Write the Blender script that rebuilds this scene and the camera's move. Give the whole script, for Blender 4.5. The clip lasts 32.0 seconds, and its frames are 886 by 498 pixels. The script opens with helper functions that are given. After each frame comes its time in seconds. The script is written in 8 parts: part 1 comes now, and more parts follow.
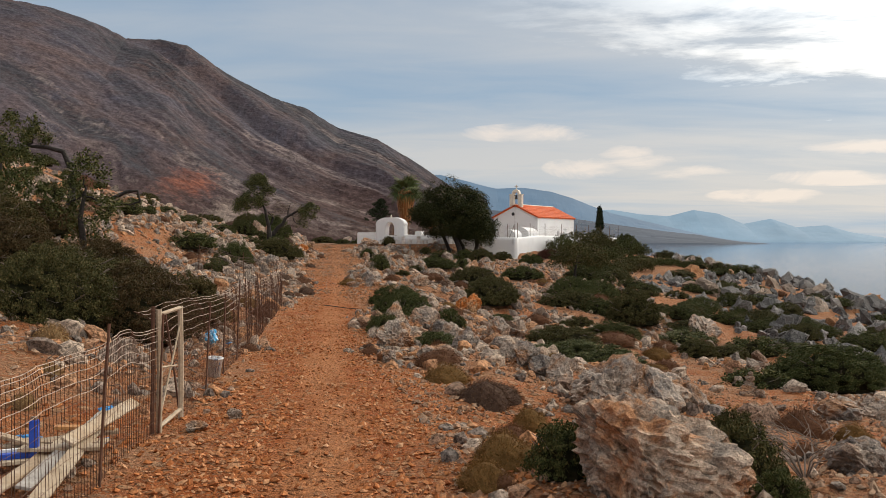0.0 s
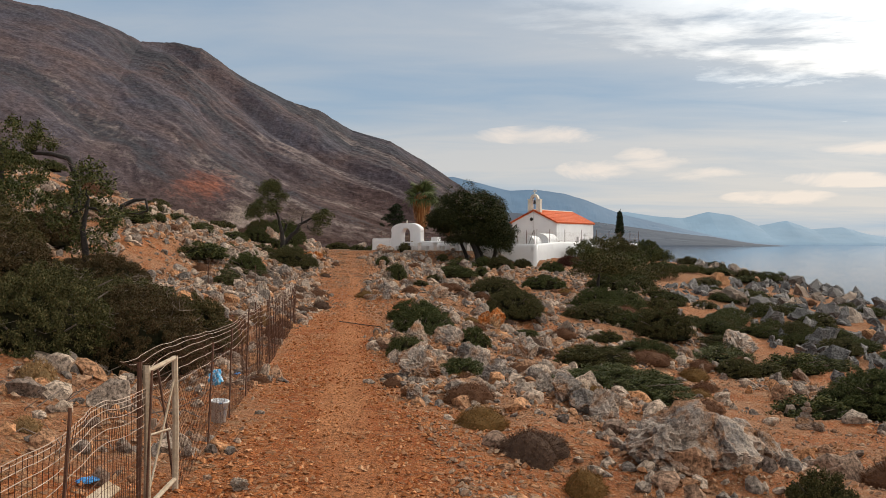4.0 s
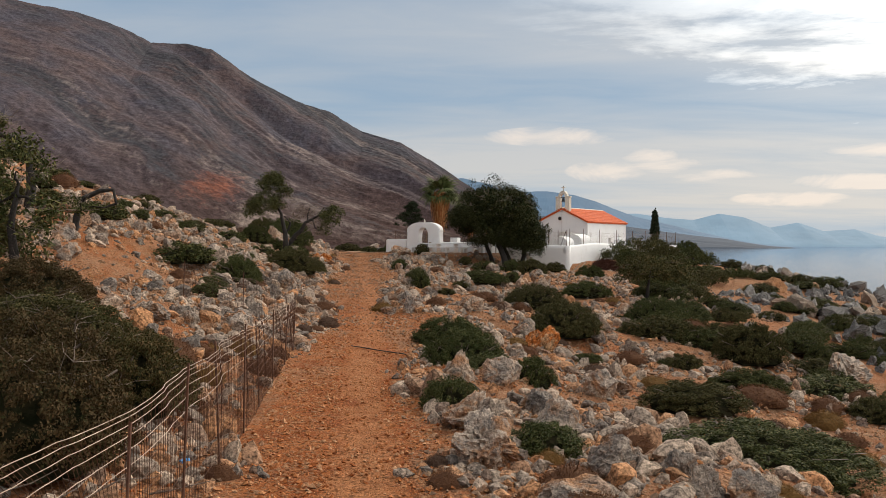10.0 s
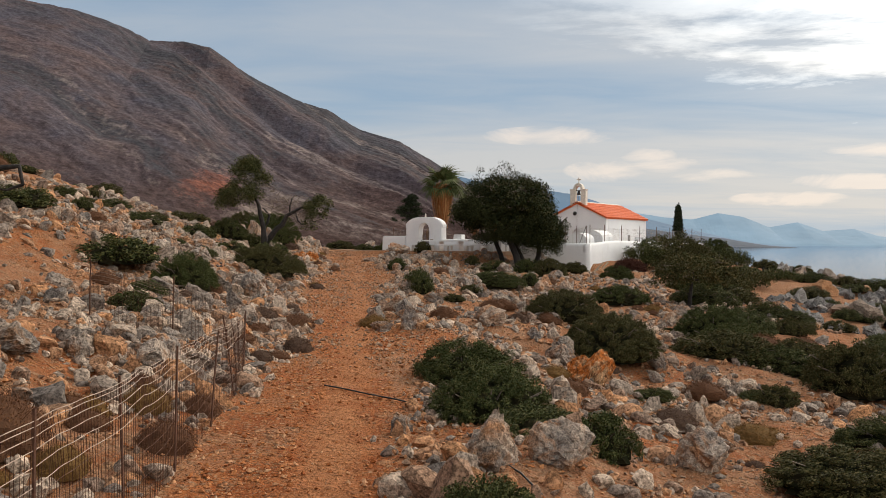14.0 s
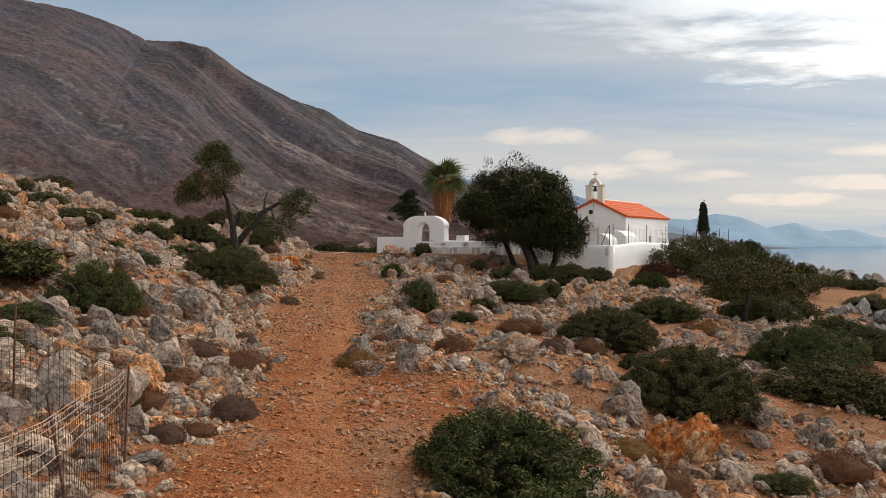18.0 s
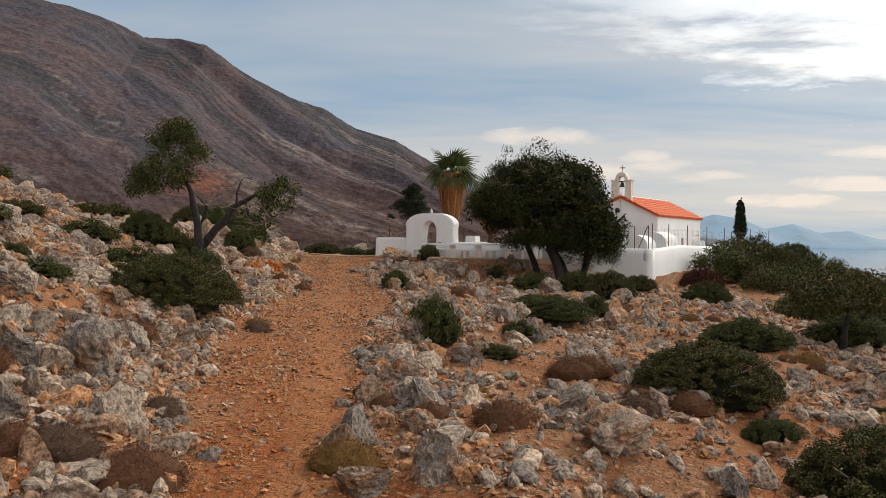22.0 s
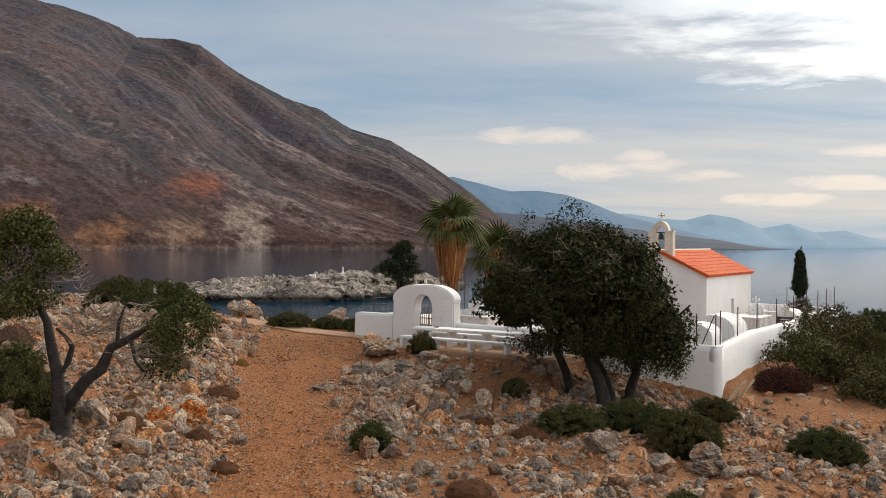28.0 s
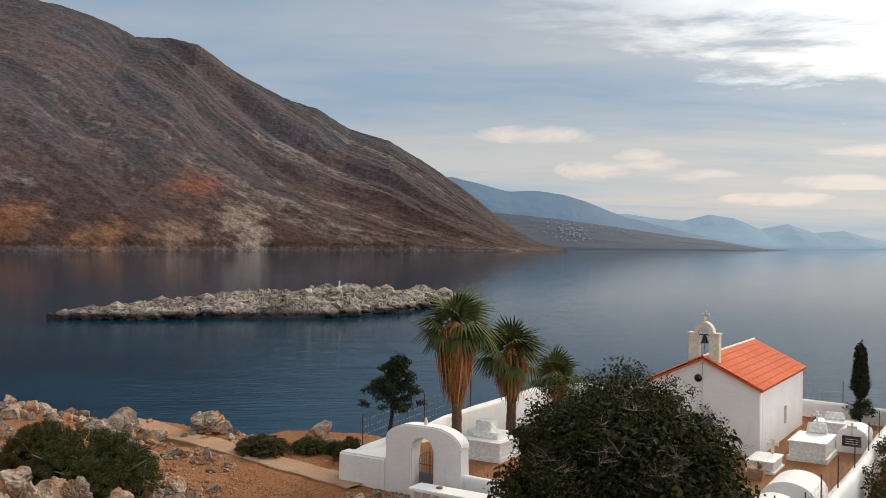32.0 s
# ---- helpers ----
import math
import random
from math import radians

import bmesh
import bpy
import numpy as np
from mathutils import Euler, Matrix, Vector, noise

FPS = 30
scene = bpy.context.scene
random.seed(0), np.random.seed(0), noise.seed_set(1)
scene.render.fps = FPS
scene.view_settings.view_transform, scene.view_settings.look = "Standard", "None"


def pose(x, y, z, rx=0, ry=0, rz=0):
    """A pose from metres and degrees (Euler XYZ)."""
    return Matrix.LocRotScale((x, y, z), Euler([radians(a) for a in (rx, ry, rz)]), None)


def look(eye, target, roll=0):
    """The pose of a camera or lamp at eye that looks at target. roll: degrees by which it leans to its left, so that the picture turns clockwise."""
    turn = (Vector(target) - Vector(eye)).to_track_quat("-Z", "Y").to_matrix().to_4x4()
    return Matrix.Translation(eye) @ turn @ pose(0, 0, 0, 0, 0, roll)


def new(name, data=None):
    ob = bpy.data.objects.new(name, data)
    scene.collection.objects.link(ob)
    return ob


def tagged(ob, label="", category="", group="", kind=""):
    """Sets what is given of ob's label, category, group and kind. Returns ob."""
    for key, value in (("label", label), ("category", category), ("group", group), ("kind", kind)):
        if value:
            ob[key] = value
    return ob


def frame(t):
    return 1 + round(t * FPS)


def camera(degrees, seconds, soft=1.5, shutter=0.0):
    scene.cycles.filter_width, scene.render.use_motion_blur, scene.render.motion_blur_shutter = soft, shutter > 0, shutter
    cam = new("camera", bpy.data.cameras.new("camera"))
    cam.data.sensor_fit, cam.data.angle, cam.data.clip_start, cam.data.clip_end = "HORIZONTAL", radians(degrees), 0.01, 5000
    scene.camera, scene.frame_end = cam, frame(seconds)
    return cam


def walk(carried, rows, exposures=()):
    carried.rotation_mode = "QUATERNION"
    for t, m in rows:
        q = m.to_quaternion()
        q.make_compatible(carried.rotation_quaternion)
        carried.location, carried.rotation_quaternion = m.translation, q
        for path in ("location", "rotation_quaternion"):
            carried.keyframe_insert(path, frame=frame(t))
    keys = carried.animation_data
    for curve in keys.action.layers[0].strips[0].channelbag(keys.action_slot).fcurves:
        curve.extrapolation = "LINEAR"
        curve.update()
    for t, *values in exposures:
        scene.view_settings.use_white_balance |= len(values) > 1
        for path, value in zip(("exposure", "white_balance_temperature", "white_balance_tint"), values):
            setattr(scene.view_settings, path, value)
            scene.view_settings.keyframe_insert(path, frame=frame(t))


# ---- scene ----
cam = camera(50.6, 32.0, 0.5)
PATH = [
    (0, (2.152, 0.832, 14.780), (2.381, 20.829, 14.568), 0.06),
    (0.5, (2.147, 0.832, 14.908), (2.356, 20.830, 14.707), 0.06),
    (1, (2.145, 0.874, 15.015), (2.303, 20.873, 14.815), 0.05),
    (1.5, (2.108, 1.056, 15.086), (2.246, 21.055, 14.905), 0.05),
    (2, (2.067, 1.320, 15.151), (2.166, 21.319, 14.981), 0.05),
    (2.5, (2.003, 1.678, 15.194), (2.072, 21.677, 15.034), 0.15),
    (3, (1.948, 2.041, 15.204), (1.976, 22.040, 15.034), 0.05),
    (3.5, (1.909, 2.396, 15.180), (1.888, 22.395, 15.011), 0.05),
    (5.5, (1.507, 4.167, 15.110), (1.385, 24.166, 14.941), 0.05),
    (6, (1.393, 4.724, 15.116), (1.241, 24.723, 14.948), 0.15),
    (7, (1.205, 5.881, 15.141), (1.014, 25.879, 14.983), 0.24),
    (8, (1.086, 7.054, 15.152), (0.845, 27.052, 15.004), 0.14),
    (9, (0.944, 8.446, 15.134), (0.693, 28.444, 14.997), 0.24),
    (9.5, (0.939, 9.434, 15.129), (0.678, 29.432, 14.992), 0.14),
    (10, (0.899, 10.472, 15.116), (0.638, 30.469, 14.978), 0.14),
    (10.5, (0.845, 11.701, 15.057), (0.584, 31.699, 14.920), 0.14),
    (11, (0.772, 12.732, 15.029), (0.521, 32.730, 14.881), 0.14),
    (12, (0.651, 14.634, 14.988), (0.410, 34.631, 14.830), 0.14),
    (13, (0.580, 16.623, 14.964), (0.338, 36.621, 14.796), 0.14),
    (14, (0.478, 18.456, 14.980), (0.246, 38.454, 14.823), 0.24),
    (14.5, (0.443, 19.353, 15.007), (0.222, 39.351, 14.849), 0.14),
    (16.5, (0.248, 23.104, 15.030), (0.057, 43.103, 14.872), 0.24),
    (17, (0.189, 24.080, 15.021), (0.018, 44.079, 14.873), 0.34),
    (18, (0.119, 25.987, 15.060), (-0.062, 45.985, 14.912), 0.24),
    (19, (-0.040, 27.870, 15.095), (-0.222, 47.869, 14.947), 0.24),
    (20, (-0.206, 29.762, 15.095), (-0.378, 49.761, 14.937), 0.24),
    (21, (-0.413, 31.690, 15.113), (-0.564, 51.689, 14.964), 0.45),
    (21.5, (-0.497, 32.698, 15.126), (-0.638, 52.697, 14.978), 0.45),
    (22, (-0.569, 33.718, 15.174), (-0.700, 53.717, 15.015), 0.55),
    (22.5, (-0.613, 34.702, 15.308), (-0.734, 54.701, 15.149), 0.55),
    (23, (-0.644, 35.682, 15.456), (-0.745, 55.682, 15.297), 0.65),
    (24, (-0.689, 37.559, 15.676), (-0.770, 57.558, 15.528), 0.65),
    (24.5, (-0.702, 38.449, 15.818), (-0.783, 58.449, 15.669), 0.55),
    (26.5, (-0.717, 42.312, 17.032), (-0.778, 62.312, 16.883), 0.55),
    (27, (-0.713, 43.292, 17.505), (-0.775, 63.292, 17.346), 0.55),
    (27.5, (-0.739, 44.269, 18.033), (-0.781, 64.268, 17.874), 0.55),
    (28, (-0.746, 45.231, 18.603), (-0.787, 65.230, 18.434), 0.45),
    (29, (-0.766, 47.221, 19.732), (-0.787, 67.220, 19.563), 0.55),
    (30, (-0.768, 49.182, 20.858), (-0.789, 69.181, 20.689), 0.55),
    (31, (-0.847, 50.965, 22.057), (-0.868, 70.965, 21.868), 0.55),
    (32, (-1.001, 52.897, 23.181), (-1.012, 72.896, 22.992), 0.55),
]
walk(cam, [(t, look(eye, target, roll)) for t, eye, target, roll in PATH], [(0, 0.0), (29, 0.0), (30, -0.03), (32, -0.07)])

# ---- world and sun ----
SUN_AZ, SUN_EL = 33.0, 30.0          # degrees right of ahead, degrees above the horizon
SUN_DIR = Vector((math.sin(radians(SUN_AZ)) * math.cos(radians(SUN_EL)), math.cos(radians(SUN_AZ)) * math.cos(radians(SUN_EL)), math.sin(radians(SUN_EL))))


def link(tree, a, b):
    tree.links.new(a, b)


def nd(tree, kind, **inputs):
    """A node with inputs set by name (spaces as underscores) or number (i0, i1)."""
    n = tree.nodes.new(kind)
    for key, value in inputs.items():
        slot = n.inputs[int(key[1:])] if key[0] == "i" and key[1:].isdigit() else n.inputs[key.replace("_", " ")]
        if isinstance(value, bpy.types.NodeSocket):
            tree.links.new(value, slot)
        else:
            slot.default_value = value
    return n


def mth(tree, op, a, b=0.0, clamp=False):
    n = nd(tree, "ShaderNodeMath", i0=a, i1=b)
    n.operation, n.use_clamp = op, clamp
    return n.outputs[0]


def ramp(tree, fac, *stops):
    n = nd(tree, "ShaderNodeValToRGB", i0=fac)
    e = n.color_ramp.elements
    while len(e) < len(stops):
        e.new(0.5)
    for el, (p, c) in zip(e, stops):
        el.position, el.color = p, (*c, 1) if len(c) == 3 else c
    return n.outputs[0]


def grey(v):
    return (v, v, v)


def mixc(tree, fac, a, b, blend="MIX"):
    n = tree.nodes.new("ShaderNodeMix")
    n.data_type, n.blend_type = "RGBA", blend
    for slot, value in ((n.inputs[0], fac), (n.inputs[6], a), (n.inputs[7], b)):
        if isinstance(value, bpy.types.NodeSocket):
            tree.links.new(value, slot)
        else:
            slot.default_value = value if isinstance(value, float) else (*value, 1)
    return n.outputs[2]


def noise_tex(tree, vec, scale, detail=4.0, rough=0.55, dist=0.0):
    return nd(tree, "ShaderNodeTexNoise", Vector=vec, Scale=scale, Detail=detail, Roughness=rough, Distortion=dist).outputs[0]


def mapping(tree, vec, scale=(1, 1, 1), loc=(0, 0, 0), rot=(0, 0, 0)):
    return nd(tree, "ShaderNodeMapping", Vector=vec, Scale=scale, Location=loc, Rotation=rot).outputs[0]


world = bpy.data.worlds.new("world")
scene.world = world
world.use_nodes = True
wt = world.node_tree
wt.nodes.clear()
sky = wt.nodes.new("ShaderNodeTexSky")
sky.sky_type, sky.sun_disc = "NISHITA", False
sky.sun_elevation, sky.sun_rotation = radians(SUN_EL), radians(SUN_AZ)
clear = nd(wt, "ShaderNodeBackground", Color=sky.outputs[0], Strength=0.09)
way = nd(wt, "ShaderNodeTexCoord").outputs["Generated"]
sep = nd(wt, "ShaderNodeSeparateXYZ", i0=way)
up = mth(wt, "MAXIMUM", sep.outputs[2], 0.0)
# flat cloud sheet: the direction divided by its height
den = mth(wt, "ADD", up, 0.09)
sheet = nd(wt, "ShaderNodeCombineXYZ", i0=mth(wt, "DIVIDE", sep.outputs[0], den), i1=mth(wt, "DIVIDE", sep.outputs[1], den), i2=0.0).outputs[0]
soft_n = noise_tex(wt, mapping(wt, sheet, (0.30, 0.62, 1), (3.2, 1.1, 0)), 1.0, 4.0, 0.5)
fine_n = noise_tex(wt, mapping(wt, sheet, (0.9, 2.1, 1), (0.4, 7.7, 0)), 1.3, 7.0, 0.6, 0.5)
# where a direction points, ahead of the chapel: aside and above the horizon, as slopes
front = mth(wt, "MAXIMUM", sep.outputs[1], 0.05)
aside, above = mth(wt, "DIVIDE", sep.outputs[0], front), mth(wt, "DIVIDE", sep.outputs[2], front)


def bank(a0, e0, ra, re):
    """One bank of cloud: 1 at its middle, falling to 0 at its rim."""
    u, v = mth(wt, "MULTIPLY", mth(wt, "SUBTRACT", aside, a0), 1 / ra), mth(wt, "MULTIPLY", mth(wt, "SUBTRACT", above, e0), 1 / re)
    return mth(wt, "SUBTRACT", 1.0, mth(wt, "ADD", mth(wt, "MULTIPLY", u, u), mth(wt, "MULTIPLY", v, v)), True)


body = mth(wt, "ADD", mth(wt, "MULTIPLY", soft_n, 0.74), mth(wt, "MULTIPLY", fine_n, 0.28))
body = mth(wt, "SUBTRACT", body, mth(wt, "MULTIPLY", bank(0.22, 0.150, 0.5, 0.045), 0.10))
body = mth(wt, "ADD", body, mth(wt, "MULTIPLY", bank(0.36, 0.07, 0.6, 0.055), 0.12))
body = mth(wt, "ADD", body, mth(wt, "MULTIPLY", bank(0.05, 0.235, 0.3, 0.05), 0.09))
lift = nd(wt, "ShaderNodeMapRange", Value=up, i1=0.0, i2=0.25, i3=0.0, i4=1.0).outputs[0]
deep = mixc(wt, lift, (0.345, 0.47, 0.595), (0.245, 0.365, 0.515))
pale = mixc(wt, lift, (0.64, 0.62, 0.60), (0.47, 0.515, 0.57))
cloud = mixc(wt, ramp(wt, body, (0.36, grey(0)), (0.68, grey(1))), deep, pale)
# cloud overhead and behind, out of view, is lifted as added fill light
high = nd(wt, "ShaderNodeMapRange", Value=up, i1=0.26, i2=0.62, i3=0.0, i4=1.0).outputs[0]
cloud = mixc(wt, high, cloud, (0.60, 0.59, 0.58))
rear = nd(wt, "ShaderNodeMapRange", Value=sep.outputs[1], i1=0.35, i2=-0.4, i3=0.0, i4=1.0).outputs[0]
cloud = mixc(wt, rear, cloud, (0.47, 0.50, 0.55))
# small warm clouds low over the horizon on the sunny side
streak_n = noise_tex(wt, mapping(wt, way, (8.0, 8.0, 26), (0.3, 0.9, 0.62)), 1.3, 6.0, 0.6, 0.6)
banks = bank(0.10, 0.113, 0.075, 0.011)
for a0, e0, ra, re in ((0.205, 0.092, 0.035, 0.011), (0.225, 0.082, 0.05, 0.010), (0.285, 0.072, 0.065, 0.009), (0.165, 0.076, 0.05, 0.013), (0.45, 0.099, 0.09, 0.010), (0.43, 0.066, 0.10, 0.009), (0.36, 0.047, 0.07, 0.009), (0.62, 0.08, 0.12, 0.03)):
    banks = mth(wt, "MAXIMUM", banks, bank(a0, e0, ra, re))
streak = ramp(wt, mth(wt, "ADD", banks, mth(wt, "MULTIPLY", mth(wt, "SUBTRACT", streak_n, 0.5), 4.6)), (0.1, grey(0)), (1.3, grey(0.85)))
streak = mth(wt, "MULTIPLY", streak, ramp(wt, banks, (0.0, grey(0)), (0.15, grey(1))))
cloud = mixc(wt, streak, cloud, (0.86, 0.76, 0.68))
# the sun's glow through the cloud, and the bright thin cloud below it
aim = nd(wt, "ShaderNodeVectorMath", i0=way, i1=SUN_DIR)
aim.operation = "DOT_PRODUCT"
near = mth(wt, "MULTIPLY", mth(wt, "POWER", mth(wt, "MAXIMUM", aim.outputs["Value"], 0.0), 22.0), 0.62)
glow_n = ramp(wt, fine_n, (0.3, grey(0.45)), (0.68, grey(1)))
wisp = noise_tex(wt, mapping(wt, sheet, (1.1, 1.6, 1), (1.4, 0.7, 0)), 1.2, 7.0, 0.62, 0.3)
rim = mth(wt, "ADD", mth(wt, "SUBTRACT", above, 0.244), mth(wt, "MULTIPLY", aside, 0.15))
rim = mth(wt, "ADD", mth(wt, "MULTIPLY", rim, 6.0), mth(wt, "MULTIPLY", mth(wt, "SUBTRACT", wisp, 0.5), 2.4))
sunny = nd(wt, "ShaderNodeMapRange", Value=aside, i1=0.02, i2=0.42, i3=0.0, i4=1.0).outputs[0]
bright = mth(wt, "MULTIPLY", ramp(wt, rim, (0.0, grey(0)), (0.30, grey(0.5)), (0.8, grey(0.75))), sunny)
glow = mth(wt, "ADD", mth(wt, "MULTIPLY", near, glow_n), bright)
warm = nd(wt, "ShaderNodeVectorMath", i0=(1.35, 1.25, 1.08))
warm.operation = "SCALE"
link(wt, glow, warm.inputs["Scale"])
cloud = mixc(wt, 1.0, cloud, warm.outputs[0], "ADD")
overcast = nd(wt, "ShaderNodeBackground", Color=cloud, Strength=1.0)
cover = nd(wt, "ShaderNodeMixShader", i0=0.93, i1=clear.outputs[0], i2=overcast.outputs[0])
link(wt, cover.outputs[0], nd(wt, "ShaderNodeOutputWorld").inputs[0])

sun = new("sun", bpy.data.lights.new("sun", "SUN"))
sun.data.energy, sun.data.angle, sun.data.color = 2.4, radians(16), (1.0, 0.88, 0.72)
sun.matrix_world = look(SUN_DIR * 100, (0, 0, 0))

# ---- materials ----


def material(name, build, rough=0.85, metal=0.0, bump=None, spec=None):
    """build(tree, pos) gives a colour socket; bump is (scale, height, detail)."""
    m = bpy.data.materials.new(name)
    m.use_nodes = True
    t = m.node_tree
    b = t.nodes["Principled BSDF"]
    pos = nd(t, "ShaderNodeTexCoord").outputs["Object"]
    col = build(t, pos)
    if isinstance(col, bpy.types.NodeSocket):
        link(t, col, b.inputs["Base Color"])
    else:
        b.inputs["Base Color"].default_value = (*col, 1)
    b.inputs["Roughness"].default_value, b.inputs["Metallic"].default_value = rough, metal
    if spec is not None:
        b.inputs["Specular IOR Level"].default_value = spec
    if bump:
        h = noise_tex(t, pos, bump[0], bump[2] if len(bump) > 2 else 5.0, 0.6)
        link(t, nd(t, "ShaderNodeBump", Height=h, Strength=1.0, Distance=bump[1]).outputs[0], b.inputs["Normal"])
    return m


def two_tone(a, b, scale, fine=9.0, lo=0.38, hi=0.62, dirt=None):
    def build(t, pos):
        c = mixc(t, ramp(t, noise_tex(t, pos, scale, 5.0, 0.6), (lo, grey(0)), (hi, grey(1))), a, b)
        g = noise_tex(t, pos, scale * fine, 3.0, 0.7)
        c = mixc(t, 0.55, c, ramp(t, g, (0.3, grey(0.55)), (0.7, grey(1.35))), "MULTIPLY")
        if dirt:
            c = mixc(t, ramp(t, noise_tex(t, pos, scale * 0.4, 4.0, 0.7), (0.55, grey(0)), (0.75, grey(0.8))), c, dirt)
        return c
    return build


def varied(a, b, c2=None, spread=0.35, island=False):
    """A colour that differs from object to object (or piece to piece)."""
    def build(t, pos):
        if island:
            r = nd(t, "ShaderNodeNewGeometry").outputs["Random Per Island"]
        else:
            r = nd(t, "ShaderNodeObjectInfo").outputs["Random"]
        c = ramp(t, r, (0.0, a), (0.5, b), (1.0, c2 or a))
        g = noise_tex(t, pos, 16.0, 6.0, 0.75)
        return mixc(t, 0.9, c, ramp(t, g, (0.40, grey(1 - spread)), (0.6, grey(1 + spread))), "MULTIPLY")
    return build


def pebbles(t, pos, scale, share, shift):
    """Stones lying in the soil: where they are, each one's colour and a number of its own."""
    v = nd(t, "ShaderNodeTexVoronoi", Vector=mapping(t, pos, (1, 1, 0.35), (shift, shift, 0)), Scale=scale)
    col = nd(t, "ShaderNodeSeparateColor", i0=v.outputs["Color"])
    there = mth(t, "LESS_THAN", col.outputs[0], share)
    m = mth(t, "MULTIPLY", ramp(t, v.outputs["Distance"], (0.30, grey(1)), (0.46, grey(0))), there)
    c = ramp(t, col.outputs[1], (0.0, (0.50, 0.32, 0.19)), (0.28, (0.24, 0.12, 0.065)), (0.5, (0.40, 0.155, 0.05)), (0.72, (0.45, 0.27, 0.15)), (1.0, (0.30, 0.17, 0.10)))
    return m, c, col.outputs[2]


def soil(t, pos):
    wear = nd(t, "ShaderNodeAttribute")
    wear.attribute_name = "wear"
    fac = wear.outputs["Fac"]
    big = noise_tex(t, pos, 0.2, 4.0, 0.6)
    mid = noise_tex(t, pos, 1.4, 6.0, 0.7)
    grit = noise_tex(t, pos, 17.0, 5.0, 0.85)
    earth = mixc(t, ramp(t, mid, (0.36, grey(0)), (0.62, grey(1))), (0.29, 0.071, 0.0165), (0.42, 0.147, 0.050))
    stony = mixc(t, ramp(t, mid, (0.4, grey(0)), (0.6, grey(1))), (0.32, 0.120, 0.050), (0.37, 0.20, 0.115))
    c = mixc(t, ramp(t, mth(t, "ADD", big, mth(t, "MULTIPLY", fac, -0.35)), (0.38, grey(0)), (0.52, grey(1))), earth, stony)
    c = mixc(t, ramp(t, mth(t, "MULTIPLY", fac, mth(t, "ADD", mid, 0.45)), (0.5, grey(0)), (0.95, grey(0.7))), c, (0.48, 0.215, 0.095))
    c = mixc(t, 0.9, c, ramp(t, grit, (0.38, grey(0.6)), (0.5, grey(1.0)), (0.62, grey(1.35))), "MULTIPLY")
    # browner, stonier soil towards the chapel
    north = nd(t, "ShaderNodeMapRange", Value=nd(t, "ShaderNodeSeparateXYZ", i0=pos).outputs[1], i1=40.0, i2=64.0, i3=0.0, i4=0.6).outputs[0]
    c = mixc(t, north, c, mixc(t, 0.6, (0.36, 0.175, 0.088), ramp(t, grit, (0.38, grey(0.6)), (0.62, grey(1.4))), "MULTIPLY"))
    off = mth(t, "SUBTRACT", 1.0, mth(t, "MULTIPLY", fac, 0.8))
    for scale, share, shift, least in ((4.2, 0.34, 1.9, 0.0), (9.0, 0.5, 0.0, 0.15), (19.0, 0.55, 3.3, 0.55), (34.0, 0.6, 7.1, 0.8)):
        m, pc, own = pebbles(t, pos, scale, share, shift)
        m = mth(t, "MULTIPLY", m, ramp(t, mth(t, "MULTIPLY", off, mth(t, "ADD", big, 0.45)), (0.25, grey(least)), (0.72, grey(1))))
        tinted = mixc(t, ramp(t, off, (0.2, grey(0.75)), (0.9, grey(0.15))), pc, mixc(t, 1.0, c, ramp(t, own, (0, grey(0.5)), (1, grey(1.75))), "MULTIPLY"))
        c = mixc(t, m, c, mixc(t, 0.7, tinted, ramp(t, grit, (0.3, grey(0.55)), (0.7, grey(1.35))), "MULTIPLY"))
    return c


def limestone(t, pos):
    w = nd(t, "ShaderNodeObjectInfo").outputs["Random"]
    place = nd(t, "ShaderNodeNewGeometry").outputs["Position"]
    a = noise_tex(t, place, 2.6, 7.0, 0.66, 0.4)
    b = noise_tex(t, place, 9.0, 8.0, 0.74, 0.3)
    c = mixc(t, ramp(t, a, (0.38, grey(0)), (0.58, grey(1))), (0.235, 0.222, 0.212), (0.52, 0.45, 0.385))
    # rust-coloured stains of the soil, then pits with dark lichen
    c = mixc(t, ramp(t, noise_tex(t, place, 1.5, 6.0, 0.68, 0.6), (0.49, grey(0)), (0.60, grey(0.8))), c, (0.40, 0.205, 0.095))
    c = mixc(t, ramp(t, b, (0.36, grey(0.7)), (0.47, grey(0))), c, (0.062, 0.057, 0.055))
    c = mixc(t, ramp(t, b, (0.57, grey(0)), (0.68, grey(0.45))), c, (0.60, 0.54, 0.475))
    c = mixc(t, 0.85, c, ramp(t, noise_tex(t, place, 40.0, 5.0, 0.8), (0.38, grey(0.5)), (0.5, grey(1)), (0.62, grey(1.35))), "MULTIPLY")
    return mixc(t, 0.8, c, ramp(t, w, (0, (0.56, 0.54, 0.53)), (0.35, (0.92, 0.85, 0.80)), (0.7, (1.14, 1.03, 0.93)), (1, (1.22, 1.02, 0.84))), "MULTIPLY")


def orange_stone(t, pos):
    a = noise_tex(t, pos, 3.0, 7.0, 0.7)
    b = noise_tex(t, pos, 15.0, 6.0, 0.8)
    c = mixc(t, ramp(t, a, (0.45, grey(0)), (0.56, grey(1))), (0.46, 0.14, 0.03), (0.58, 0.36, 0.2))
    return mixc(t, 0.9, c, ramp(t, b, (0.42, grey(0.25)), (0.49, grey(0.95)), (0.58, grey(1.45))), "MULTIPLY")


